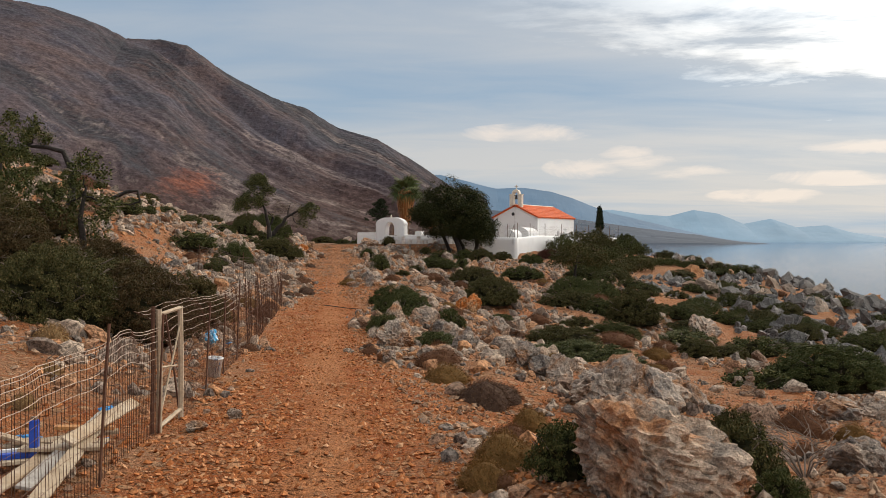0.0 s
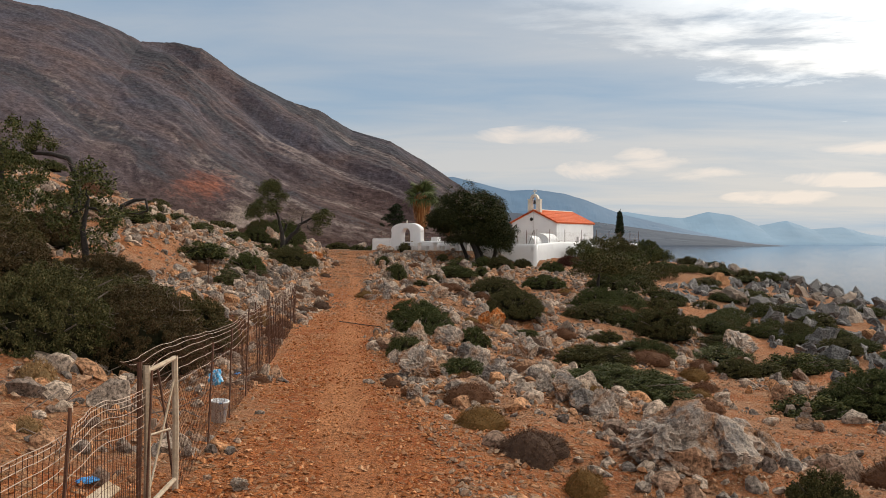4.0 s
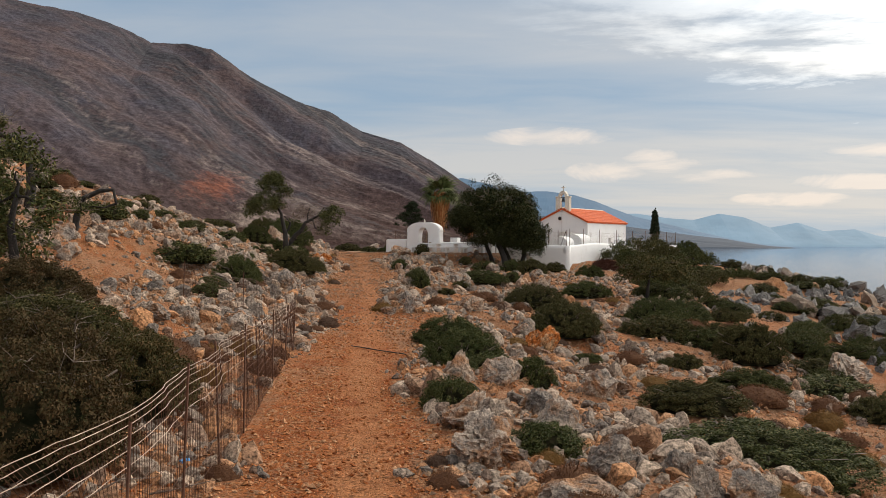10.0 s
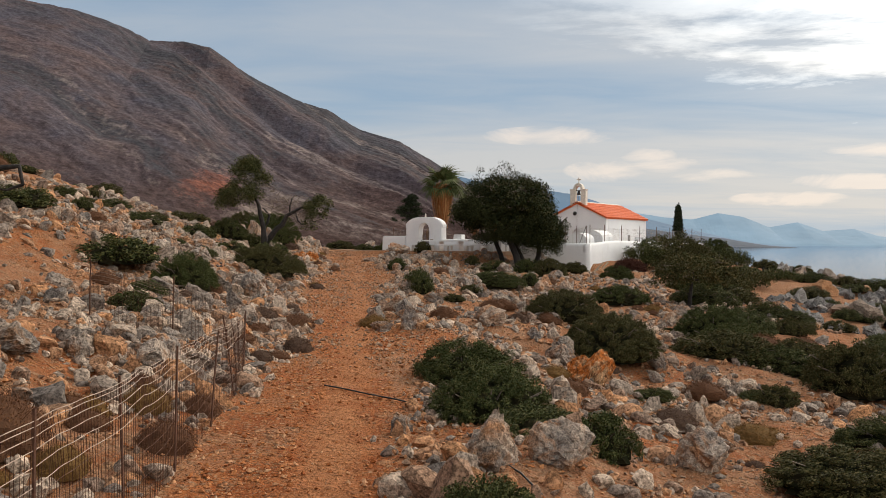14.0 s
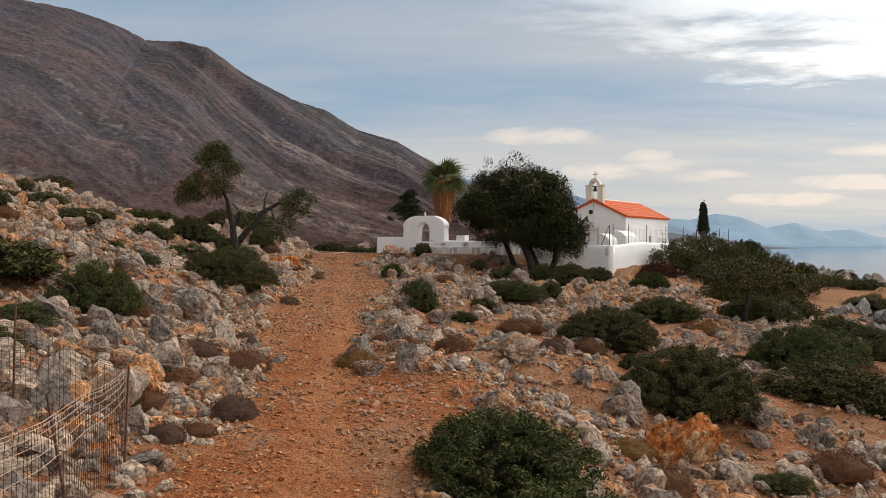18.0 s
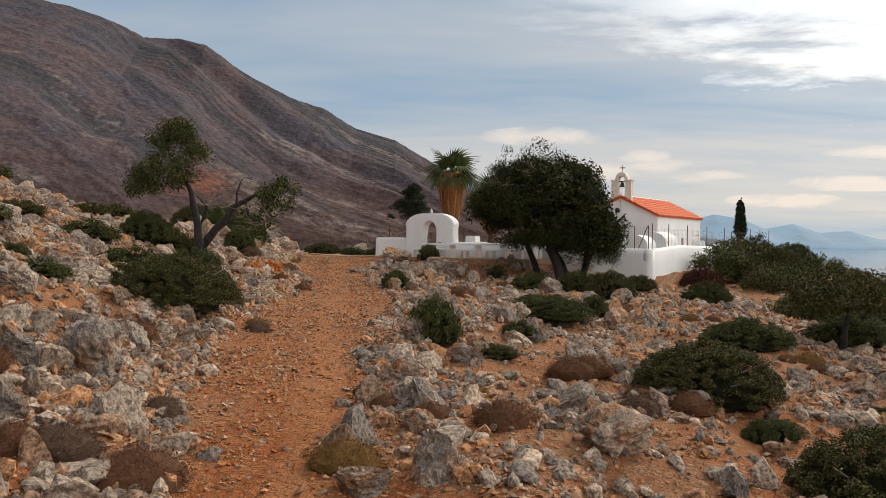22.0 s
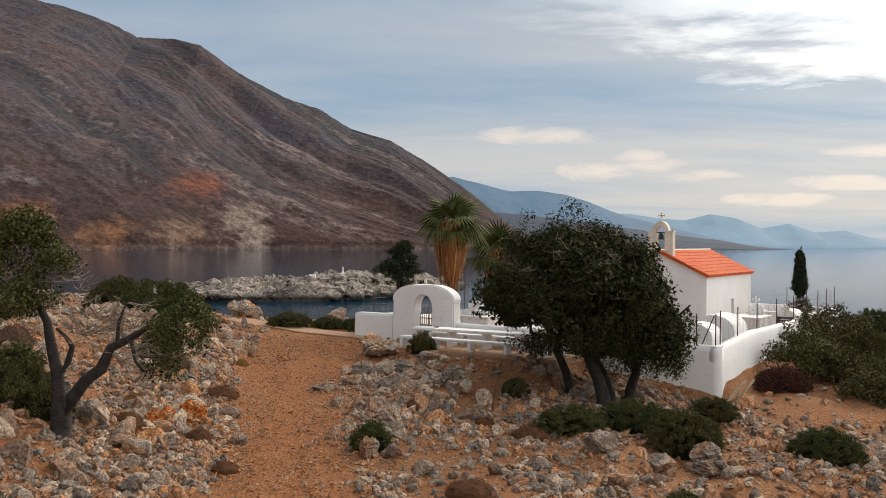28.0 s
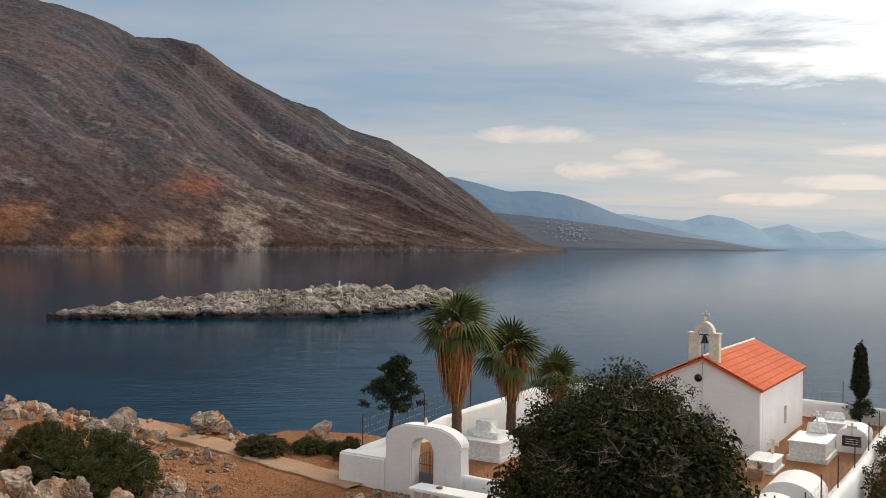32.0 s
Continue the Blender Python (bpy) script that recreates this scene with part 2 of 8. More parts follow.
def slope_rock(t, pos):
    """Bare mountain side: brown scree, grey crags, red earth low down and a pale scar."""
    a = noise_tex(t, mapping(t, pos, (0.0042, 0.0042, 0.0055)), 1.0, 6.0, 0.6, 0.5)
    lie = {}
    for key in ("scree", "crag"):
        lie[key] = nd(t, "ShaderNodeAttribute")
        lie[key].attribute_name = key
    fine = noise_tex(t, mapping(t, pos, (0.028, 0.028, 0.034)), 1.0, 8.0, 0.78)
    grain = noise_tex(t, mapping(t, pos, (0.09, 0.09, 0.11)), 1.0, 6.0, 0.85)
    scree = mth(t, "MULTIPLY", lie["scree"].outputs["Fac"], ramp(t, fine, (0.40, grey(0.1)), (0.58, grey(1))))
    crag = mth(t, "ADD", lie["crag"].outputs["Fac"], mth(t, "MULTIPLY", mth(t, "SUBTRACT", fine, 0.5), 1.4))
    c = mixc(t, ramp(t, a, (0.40, grey(0)), (0.60, grey(1))), (0.088, 0.062, 0.062), (0.064, 0.058, 0.072))
    tall = nd(t, "ShaderNodeSeparateXYZ", i0=pos).outputs[2]
    c = mixc(t, nd(t, "ShaderNodeMapRange", Value=mth(t, "ADD", tall, mth(t, "MULTIPLY", fine, 160.0)), i1=360.0, i2=110.0, i3=0.0, i4=0.9).outputs[0], c, (0.052, 0.029, 0.024))
    c = mixc(t, ramp(t, crag, (0.55, grey(0)), (0.85, grey(0.85))), c, (0.036, 0.037, 0.044))
    c = mixc(t, ramp(t, scree, (0.1, grey(0)), (0.7, grey(0.8))), c, (0.165, 0.130, 0.118))
    # bare red earth in two places, and a pale landslip
    for centre, reach, shade in (((-480, 1800, 138), 105.0, (0.175, 0.062, 0.038)), ((-690, 1500, 52), 100.0, (0.15, 0.066, 0.036)), ((-560, 1560, 25), 80.0, (0.18, 0.09, 0.05)), ((-392, 1830, 66), 88.0, (0.20, 0.155, 0.13)), ((-352, 1812, 22), 60.0, (0.25, 0.20, 0.17)), ((-470, 1700, 30), 70.0, (0.17, 0.11, 0.08)), ((-760, 1420, 70), 95.0, (0.14, 0.062, 0.034))):
        d = nd(t, "ShaderNodeVectorMath", i0=mapping(t, pos, (1, 0.25, 1.15)), i1=(centre[0], centre[1] * 0.25, centre[2] * 1.15))
        d.operation = "DISTANCE"
        inside = nd(t, "ShaderNodeMapRange", Value=d.outputs["Value"], i1=reach, i2=reach * 0.2, i3=-0.3, i4=0.26).outputs[0]
        c = mixc(t, ramp(t, mth(t, "ADD", fine, inside), (0.5, grey(0)), (0.8, grey(0.95))), c, shade)
    z = nd(t, "ShaderNodeSeparateXYZ", i0=pos).outputs[2]
    strip = nd(t, "ShaderNodeMapRange", Value=mth(t, "ADD", z, mth(t, "MULTIPLY", fine, -14.0)), i1=3.0, i2=0.0, i3=0.0, i4=0.08).outputs[0]
    c = mixc(t, strip, c, (0.27, 0.25, 0.235))
    c = mixc(t, 0.7, c, ramp(t, fine, (0.38, grey(0.65)), (0.5, grey(1)), (0.62, grey(1.3))), "MULTIPLY")
    return mixc(t, 0.7, c, ramp(t, grain, (0.40, grey(0.45)), (0.5, grey(1)), (0.61, grey(1.6))), "MULTIPLY")


M_SOIL = material("soil", soil, 0.97, spec=0.1)
gt = M_SOIL.node_tree
g_pos = nd(gt, "ShaderNodeTexCoord").outputs["Object"]
relief = noise_tex(gt, g_pos, 13.0, 6.0, 0.8)
for g_scale, g_share, g_shift, g_h in ((4.2, 0.34, 1.9, 1.4), (9.0, 0.55, 0.0, 0.9), (19.0, 0.6, 3.3, 0.5), (34.0, 0.6, 7.1, 0.3)):
    relief = mth(gt, "ADD", relief, mth(gt, "MULTIPLY", pebbles(gt, g_pos, g_scale, g_share, g_shift)[0], g_h))
link(gt, nd(gt, "ShaderNodeBump", Height=relief, Strength=1.0, Distance=0.07).outputs[0], gt.nodes["Principled BSDF"].inputs["Normal"])
M_ROCK = material("limestone", limestone, 0.95, bump=(10.0, 0.13, 8.0), spec=0.1)
M_ORANGE = material("orange_stone", orange_stone, 0.95, bump=(14.0, 0.11, 6.0), spec=0.15)
M_PEBBLE = material("pebble", varied((0.42, 0.28, 0.18), (0.22, 0.14, 0.095), (0.38, 0.16, 0.06), 0.4, True), 0.94, spec=0.15)
M_GRAVEL = material("gravel", varied((0.27, 0.080, 0.022), (0.42, 0.165, 0.060), (0.48, 0.27, 0.145), 0.35, True), 0.95, spec=0.2)
M_PEBBLE2 = material("rubble_stone", varied((0.44, 0.335, 0.25), (0.155, 0.13, 0.112), (0.42, 0.21, 0.10), 0.7, True), 0.94, bump=(11.0, 0.05, 6.0), spec=0.15)
M_CRAG = material("crag_stone", varied((0.20, 0.185, 0.17), (0.10, 0.097, 0.095), (0.30, 0.275, 0.25), 0.85, True), 0.95, bump=(6.0, 0.08, 6.0), spec=0.2)
M_MOUNT = material("mountain_rock", slope_rock, 0.95, bump=(0.05, 4.5, 8.0), spec=0.1)
def limewash(t, pos):
    c = mixc(t, ramp(t, noise_tex(t, pos, 0.5, 5.0, 0.6), (0.4, grey(0)), (0.62, grey(1))), (0.82, 0.82, 0.815), (0.76, 0.76, 0.765))
    c = mixc(t, ramp(t, noise_tex(t, mapping(t, pos, (1.6, 1.6, 0.45)), 1.0, 5.0, 0.7), (0.57, grey(0)), (0.74, grey(0.5))), c, (0.63, 0.60, 0.56))
    return mixc(t, 0.5, c, ramp(t, noise_tex(t, pos, 16.0, 3.0, 0.6), (0.3, grey(0.94)), (0.7, grey(1.04))), "MULTIPLY")


M_WHITE = material("whitewash", limewash, 0.85, bump=(5.0, 0.02), spec=0.25)
M_MARBLE = material("marble", two_tone((0.80, 0.80, 0.79), (0.74, 0.74, 0.735), 1.6, 5.0), 0.5, bump=(5.0, 0.006))
M_CREAM = material("cream_plaster", two_tone((0.72, 0.66, 0.56), (0.66, 0.59, 0.50), 1.5), 0.85, bump=(9.0, 0.01))
M_TILE = material("roof_tile", two_tone((0.66, 0.115, 0.018), (0.54, 0.085, 0.014), 1.6, 8.0), 0.8, bump=(16.0, 0.012))
M_BLUE = material("blue_paint", two_tone((0.02, 0.06, 0.28), (0.03, 0.08, 0.32), 3.0), 0.5)
M_IRON = material("dark_iron", two_tone((0.035, 0.033, 0.034), (0.06, 0.055, 0.05), 6.0), 0.55, 0.6)
M_RUST = material("rusty_iron", two_tone((0.075, 0.032, 0.018), (0.13, 0.058, 0.032), 9.0), 0.85, 0.2)
M_WIRE = material("galvanised_wire", two_tone((0.34, 0.26, 0.20), (0.22, 0.15, 0.11), 6.0), 0.6, 0.4)
M_CONC = material("concrete", two_tone((0.38, 0.24, 0.145), (0.33, 0.185, 0.105), 0.8, 14.0), 0.92, bump=(12.0, 0.02))
M_BARK = material("bark", two_tone((0.013, 0.011, 0.010), (0.036, 0.029, 0.025), 5.0), 0.95, bump=(14.0, 0.04))
M_TWIG = material("dry_twig", two_tone((0.16, 0.12, 0.095), (0.24, 0.19, 0.155), 6.0), 0.95)
M_WOOD = material("weathered_wood", two_tone((0.36, 0.25, 0.15), (0.46, 0.37, 0.27), 3.0), 0.85)
M_ORANGEWOOD = material("orange_board", two_tone((0.5, 0.24, 0.08), (0.42, 0.2, 0.08), 4.0), 0.8)
M_PALE = material("bleached_plank", two_tone((0.42, 0.39, 0.35), (0.30, 0.27, 0.24), 4.0), 0.85)
M_BLUE2 = material("bright_blue_paint", two_tone((0.015, 0.07, 0.45), (0.02, 0.09, 0.5), 3.0), 0.4)
M_TEAL = material("teal_plastic", two_tone((0.05, 0.2, 0.22), (0.08, 0.26, 0.26), 4.0), 0.5)
M_PLANK = material("pale_plank", two_tone((0.43, 0.345, 0.25), (0.33, 0.245, 0.16), 4.0), 0.85)


def leafage(name, a, b, c, rough=0.6):
    return material(name, varied(a, b, c, 0.25, True), max(rough, 0.75), spec=0.06)


M_LEAF = leafage("dark_leaf", (0.027, 0.036, 0.013), (0.056, 0.064, 0.022), (0.135, 0.125, 0.046))
M_LEAF2 = leafage("olive_leaf", (0.031, 0.035, 0.013), (0.062, 0.060, 0.022), (0.135, 0.108, 0.044))
M_LEAF3 = leafage("fresh_leaf", (0.028, 0.038, 0.013), (0.055, 0.066, 0.022), (0.12, 0.115, 0.042))
# near-black that stands in for the shade inside a shrub
M_INNER_SHADE = material("shrub_inner_shade", two_tone((0.012, 0.014, 0.007), (0.026, 0.022, 0.012), 9.0), 0.95, spec=0.0)
M_CONE = leafage("conifer_needle", (0.018, 0.026, 0.014), (0.026, 0.034, 0.018), (0.034, 0.038, 0.02))
M_DRY = leafage("dry_thorn", (0.115, 0.050, 0.026), (0.165, 0.078, 0.038), (0.085, 0.044, 0.027), 0.9)
M_DRY3 = leafage("ochre_thorn", (0.155, 0.082, 0.026), (0.21, 0.115, 0.038), (0.115, 0.066, 0.025), 0.9)
M_DRY2 = leafage("grey_thorn", (0.088, 0.050, 0.034), (0.13, 0.078, 0.050), (0.065, 0.042, 0.032), 0.9)
M_RUSTY = leafage("rust_red_twig", (0.07, 0.030, 0.022), (0.10, 0.044, 0.030), (0.055, 0.028, 0.024), 0.9)
M_MAQUIS = leafage("maquis_leaf", (0.052, 0.038, 0.018), (0.095, 0.060, 0.028), (0.038, 0.038, 0.015))
M_OLIVEBROWN = leafage("olive_brown_leaf", (0.038, 0.040, 0.015), (0.075, 0.064, 0.024), (0.125, 0.08, 0.036))
M_CAROB = leafage("carob_leaf", (0.014, 0.020, 0.008), (0.027, 0.034, 0.012), (0.062, 0.056, 0.020))
M_STRAW = leafage("straw", (0.30, 0.22, 0.10), (0.24, 0.16, 0.07), (0.20, 0.12, 0.055), 0.9)
M_STRAW2 = leafage("straw_twig", (0.34, 0.21, 0.095), (0.28, 0.17, 0.08), (0.24, 0.16, 0.08), 0.9)
M_PALM = leafage("palm_blade", (0.055, 0.075, 0.026), (0.075, 0.095, 0.034), (0.11, 0.115, 0.045))
M_SKIRT = leafage("dead_frond", (0.36, 0.14, 0.045), (0.23, 0.08, 0.028), (0.50, 0.29, 0.13), 0.9)
M_GATE = material("grey_gate_paint", two_tone((0.17, 0.18, 0.20), (0.13, 0.135, 0.15), 5.0), 0.5)
M_BRASS = material("ochre_iron", two_tone((0.26, 0.17, 0.09), (0.17, 0.11, 0.06), 9.0), 0.6, 0.3)
M_PALMBARK = material("palm_bark", two_tone((0.16, 0.10, 0.06), (0.09, 0.06, 0.04), 7.0), 0.95, bump=(18.0, 0.04))


def sea_colour(t, pos):
    return mixc(t, ramp(t, noise_tex(t, mapping(t, pos, (0.012, 0.02, 1)), 1.0, 3.0), (0.4, grey(0)), (0.65, grey(1))), (0.001, 0.021, 0.042), (0.002, 0.031, 0.060))


M_SEA = material("sea_water", sea_colour, 0.09)
st = M_SEA.node_tree
sea_pos = nd(st, "ShaderNodeTexCoord").outputs["Object"]
ripple = mth(st, "ADD", noise_tex(st, mapping(st, sea_pos, (0.22, 1.0, 1), (0, 0, 0), (0, 0, 0.12)), 1.0, 4.0, 0.6), mth(st, "MULTIPLY", noise_tex(st, mapping(st, sea_pos, (0.05, 0.12, 1)), 1.0, 3.0), 2.0))
calm = nd(st, "ShaderNodeMapRange", Value=nd(st, "ShaderNodeSeparateXYZ", i0=sea_pos).outputs[1], i1=250.0, i2=460.0, i3=1.0, i4=0.45).outputs[0]
wave = nd(st, "ShaderNodeBump", Height=ripple, Strength=calm, Distance=0.055).outputs[0]
depth = st.nodes["Principled BSDF"].inputs["Base Color"].links[0].from_socket
body = nd(st, "ShaderNodeBsdfDiffuse", Color=depth)
shine = nd(st, "ShaderNodeBsdfGlossy", Color=(0.92, 0.95, 1, 1), Roughness=0.04, Normal=wave)
edge = nd(st, "ShaderNodeFresnel", IOR=1.33).outputs[0]
link(st, nd(st, "ShaderNodeMixShader", i0=mth(st, "MULTIPLY", mth(st, "POWER", edge, 1.65), 0.97), i1=body.outputs[0], i2=shine.outputs[0]).outputs[0], st.nodes["Material Output"].inputs[0])


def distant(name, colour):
    """Far land seen only as the air's tint: haze put into a self-glowing colour."""
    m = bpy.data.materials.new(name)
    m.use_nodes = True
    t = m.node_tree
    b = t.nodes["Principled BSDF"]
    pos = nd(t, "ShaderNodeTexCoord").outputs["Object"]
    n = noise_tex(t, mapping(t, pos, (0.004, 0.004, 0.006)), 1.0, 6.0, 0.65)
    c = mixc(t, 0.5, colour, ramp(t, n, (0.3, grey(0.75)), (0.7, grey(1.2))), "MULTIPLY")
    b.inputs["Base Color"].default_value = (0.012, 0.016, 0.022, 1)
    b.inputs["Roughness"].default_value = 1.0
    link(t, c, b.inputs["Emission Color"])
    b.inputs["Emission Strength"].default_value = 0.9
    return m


# haze-tinted glow for the headland, its village and the two ranges behind
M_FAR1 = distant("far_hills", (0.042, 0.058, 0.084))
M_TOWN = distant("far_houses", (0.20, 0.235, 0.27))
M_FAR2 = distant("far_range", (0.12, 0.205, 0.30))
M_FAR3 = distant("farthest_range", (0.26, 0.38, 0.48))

# ---- mesh helpers ----


def np_mesh(name, v, f, mat=None, flat=True):
    """A mesh from arrays: v (n, 3), f (m, 3 or 4)."""
    v, f = np.asarray(v, np.float32), np.asarray(f, np.int32)
    me = bpy.data.meshes.new(name)
    me.vertices.add(len(v))
    me.vertices.foreach_set("co", v.ravel())
    me.loops.add(f.size)
    me.loops.foreach_set("vertex_index", f.ravel())
    me.polygons.add(len(f))
    me.polygons.foreach_set("loop_start", np.arange(0, f.size, f.shape[1], dtype=np.int32))
    me.update(calc_edges=True)
    me.polygons.foreach_set("use_smooth", np.full(len(f), not flat, dtype=bool))
    if mat:
        me.materials.append(mat)
    return me


def grid_faces(n, m):
    a = (np.arange(n - 1)[:, None] * m + np.arange(m - 1)[None]).ravel()
    return np.stack([a, a + m, a + m + 1, a + 1], 1)


def part(name, me, parent, label="", at=None):
    """One mesh as a part under a thing or a part."""
    ob = new(name, me)
    ob.parent = parent
    if at is not None:
        ob.matrix_basis = at
    if label:
        ob["label"] = label
    return ob


def bm_mesh(name, bm, mat, flat=True):
    me = bpy.data.meshes.new(name)
    bmesh.ops.recalc_face_normals(bm, faces=bm.faces)
    bm.to_mesh(me)
    bm.free()
    me.materials.append(mat)
    if not flat:
        me.polygons.foreach_set("use_smooth", np.ones(len(me.polygons), dtype=bool))
    return me


def box_mesh(name, size, mat, at=(0, 0, 0), bevel=0.0, taper=1.0, turn=None):
    """A box standing on at, its edges rounded; taper narrows its top."""
    bm = bmesh.new()
    bmesh.ops.create_cube(bm, size=1.0)
    for q in bm.verts:
        k = taper if q.co.z > 0 else 1.0
        q.co = Vector((q.co.x * size[0] * k, q.co.y * size[1] * k, (q.co.z + 0.5) * size[2]))
    if bevel:
        bmesh.ops.bevel(bm, geom=bm.edges[:], offset=bevel, segments=2, affect="EDGES")
    if turn is not None:
        bmesh.ops.transform(bm, matrix=turn, verts=bm.verts)
    bmesh.ops.translate(bm, vec=at, verts=bm.verts)
    return bm_mesh(name, bm, mat)


def tube(points, radii, sides=6):
    """Vertices and quads of a tube along points."""
    p = np.asarray(points, float)
    n = len(p)
    r = np.broadcast_to(np.asarray(radii, float), (n,))
    d = np.gradient(p, axis=0)
    d /= np.linalg.norm(d, axis=1)[:, None] + 1e-9
    ref = np.where(np.abs(d[:, 2:3]) < 0.9, [[0.0, 0, 1]], [[1.0, 0, 0]])
    a = np.cross(d, ref)
    a /= np.linalg.norm(a, axis=1)[:, None]
    b = np.cross(d, a)
    ang = np.arange(sides) * 2 * np.pi / sides
    v = p[:, None] + r[:, None, None] * (np.cos(ang)[None, :, None] * a[:, None] + np.sin(ang)[None, :, None] * b[:, None])
    i, j = np.meshgrid(np.arange(n - 1), np.arange(sides), indexing="ij")
    k = (j + 1) % sides
    f = np.stack([i * sides + j, i * sides + k, (i + 1) * sides + k, (i + 1) * sides + j], -1).reshape(-1, 4)
    return v.reshape(-1, 3), f


def merged(pieces):
    """Several (v, f) as one."""
    vs, fs, n = [], [], 0
    for v, f in pieces:
        vs.append(v)
        fs.append(f + n)
        n += len(v)
    return np.concatenate(vs), np.concatenate(fs)


def thing(name, at, label, category, group="", kind=""):
    """An Empty at a thing's base."""
    ob = new(name)
    ob.matrix_world = at
    ob.empty_display_size = 0.2
    return tagged(ob, label, category, group, kind)


def height(x, y):
    return float(ground(np.array([x]), np.array([y]))[0])

# ---- ground shape ----
def lattice(ix, iy, iz, seed):
    """A repeatable random number in 0..1 for each cell of a lattice."""
    n = (ix * 73856093) ^ (iy * 19349663) ^ (iz * 83492791) ^ (seed * 2654435)
    n = (n ^ (n >> 13)) * 1274126177 & 0x7FFFFFFF
    return ((n ^ (n >> 16)) & 0xFFFF) / 65535.0


def vnoise(x, y, z=0.0, seed=0):
    """Smooth value noise in -1..1 on arrays."""
    x, y, z = np.broadcast_arrays(np.asarray(x, float), np.asarray(y, float), np.asarray(z, float))
    ix, iy, iz = (np.floor(a).astype(np.int64) for a in (x, y, z))
    fx, fy, fz = x - ix, y - iy, z - iz
    fx, fy, fz = (a * a * (3 - 2 * a) for a in (fx, fy, fz))
    total = 0.0
    for dx in (0, 1):
        for dy in (0, 1):
            for dz in (0, 1):
                w = (fx if dx else 1 - fx) * (fy if dy else 1 - fy) * (fz if dz else 1 - fz)
                total = total + w * lattice(ix + dx, iy + dy, iz + dz, seed)
    return total * 2 - 1


def fbm(x, y, z=0.0, octaves=4, seed=0, gain=0.5):
    total, amp = 0.0, 1.0
    for k in range(octaves):
        total = total + amp * vnoise(x * 2.03 ** k, y * 2.03 ** k, z * 2.03 ** k, seed + k)
        amp *= gain
    return total


def smooth(a, b, x):
    t = np.clip((x - a) / (b - a), 0, 1)
    return t * t * (3 - 2 * t)


TRACK_Y = [-40, 0, 10, 19, 27, 37, 45, 57, 70, 81, 90, 130]
TRACK_X = [2.6, 1.9, 1.05, 0.1, -0.8, -1.6, -2.2, -3.5, -5.0, -6.0, -6.6, -7]
TRACK_Z = [13.0, 12.7, 12.55, 12.3, 12.1, 12.3, 12.7, 13.15, 13.55, 13.98, 14.3, 14.4]
# the trodden ground's two edges
EDGE_Y = [-40, 9, 15, 21.5, 28, 33, 37, 40, 42.6, 44.5, 47, 51, 57, 62, 67, 71, 77.5, 84, 92]
EDGE_L = [-0.2, -0.3, -0.95, -1.6, -2.6, -2.9, -3.2, -2.8, -3.1, -3.5, -4.4, -4.9, -5.4, -5.6, -5.9, -6.7, -7.9, -8.6, -8.8]
EDGE_R = [3.4, 2.6, 2.0, 0.7, 0.05, -0.25, -0.2, 0.5, 0.6, -2.1, -1.8, -2.3, -2.5, -2.2, -2.9, -3.5, -4.4, -4.3, -4.6]
COAST_Y = [-400, -40, 0, 40, 70, 90, 104, 112]
COAST_X = [70, 58, 52, 47, 41, 31.5, 25, 18]


def track_x(y):
    return np.interp(y, TRACK_Y, TRACK_X)


def trodden(x, y, margin=0.0):
    """True on the path's bare ground, whose edges wander."""
    wander = 0.35 * vnoise(x * 0.3, y * 0.55, 0.4, 12) + 0.2 * vnoise(x * 1.1, y * 1.3, 0.8, 13)
    return (x > np.interp(y, EDGE_Y, EDGE_L) - margin + wander) & (x < np.interp(y, EDGE_Y, EDGE_R) + margin + wander)


def coast(x, y):
    """Metres inland from the cliff's edge (negative: over the sea)."""
    right = np.interp(y, COAST_Y, COAST_X) - x
    back = np.interp(x, [-300, -60, -25, -10, -2, 8, 16, 26, 40], [150, 112, 100, 96, 97, 102, 109, 112, 104]) - y
    edge = np.minimum(right, back)
    return edge + 1.6 * vnoise(x * 0.16, y * 0.16, 3.1, 5) + 0.7 * vnoise(x * 0.5, y * 0.5, 1.7, 6)


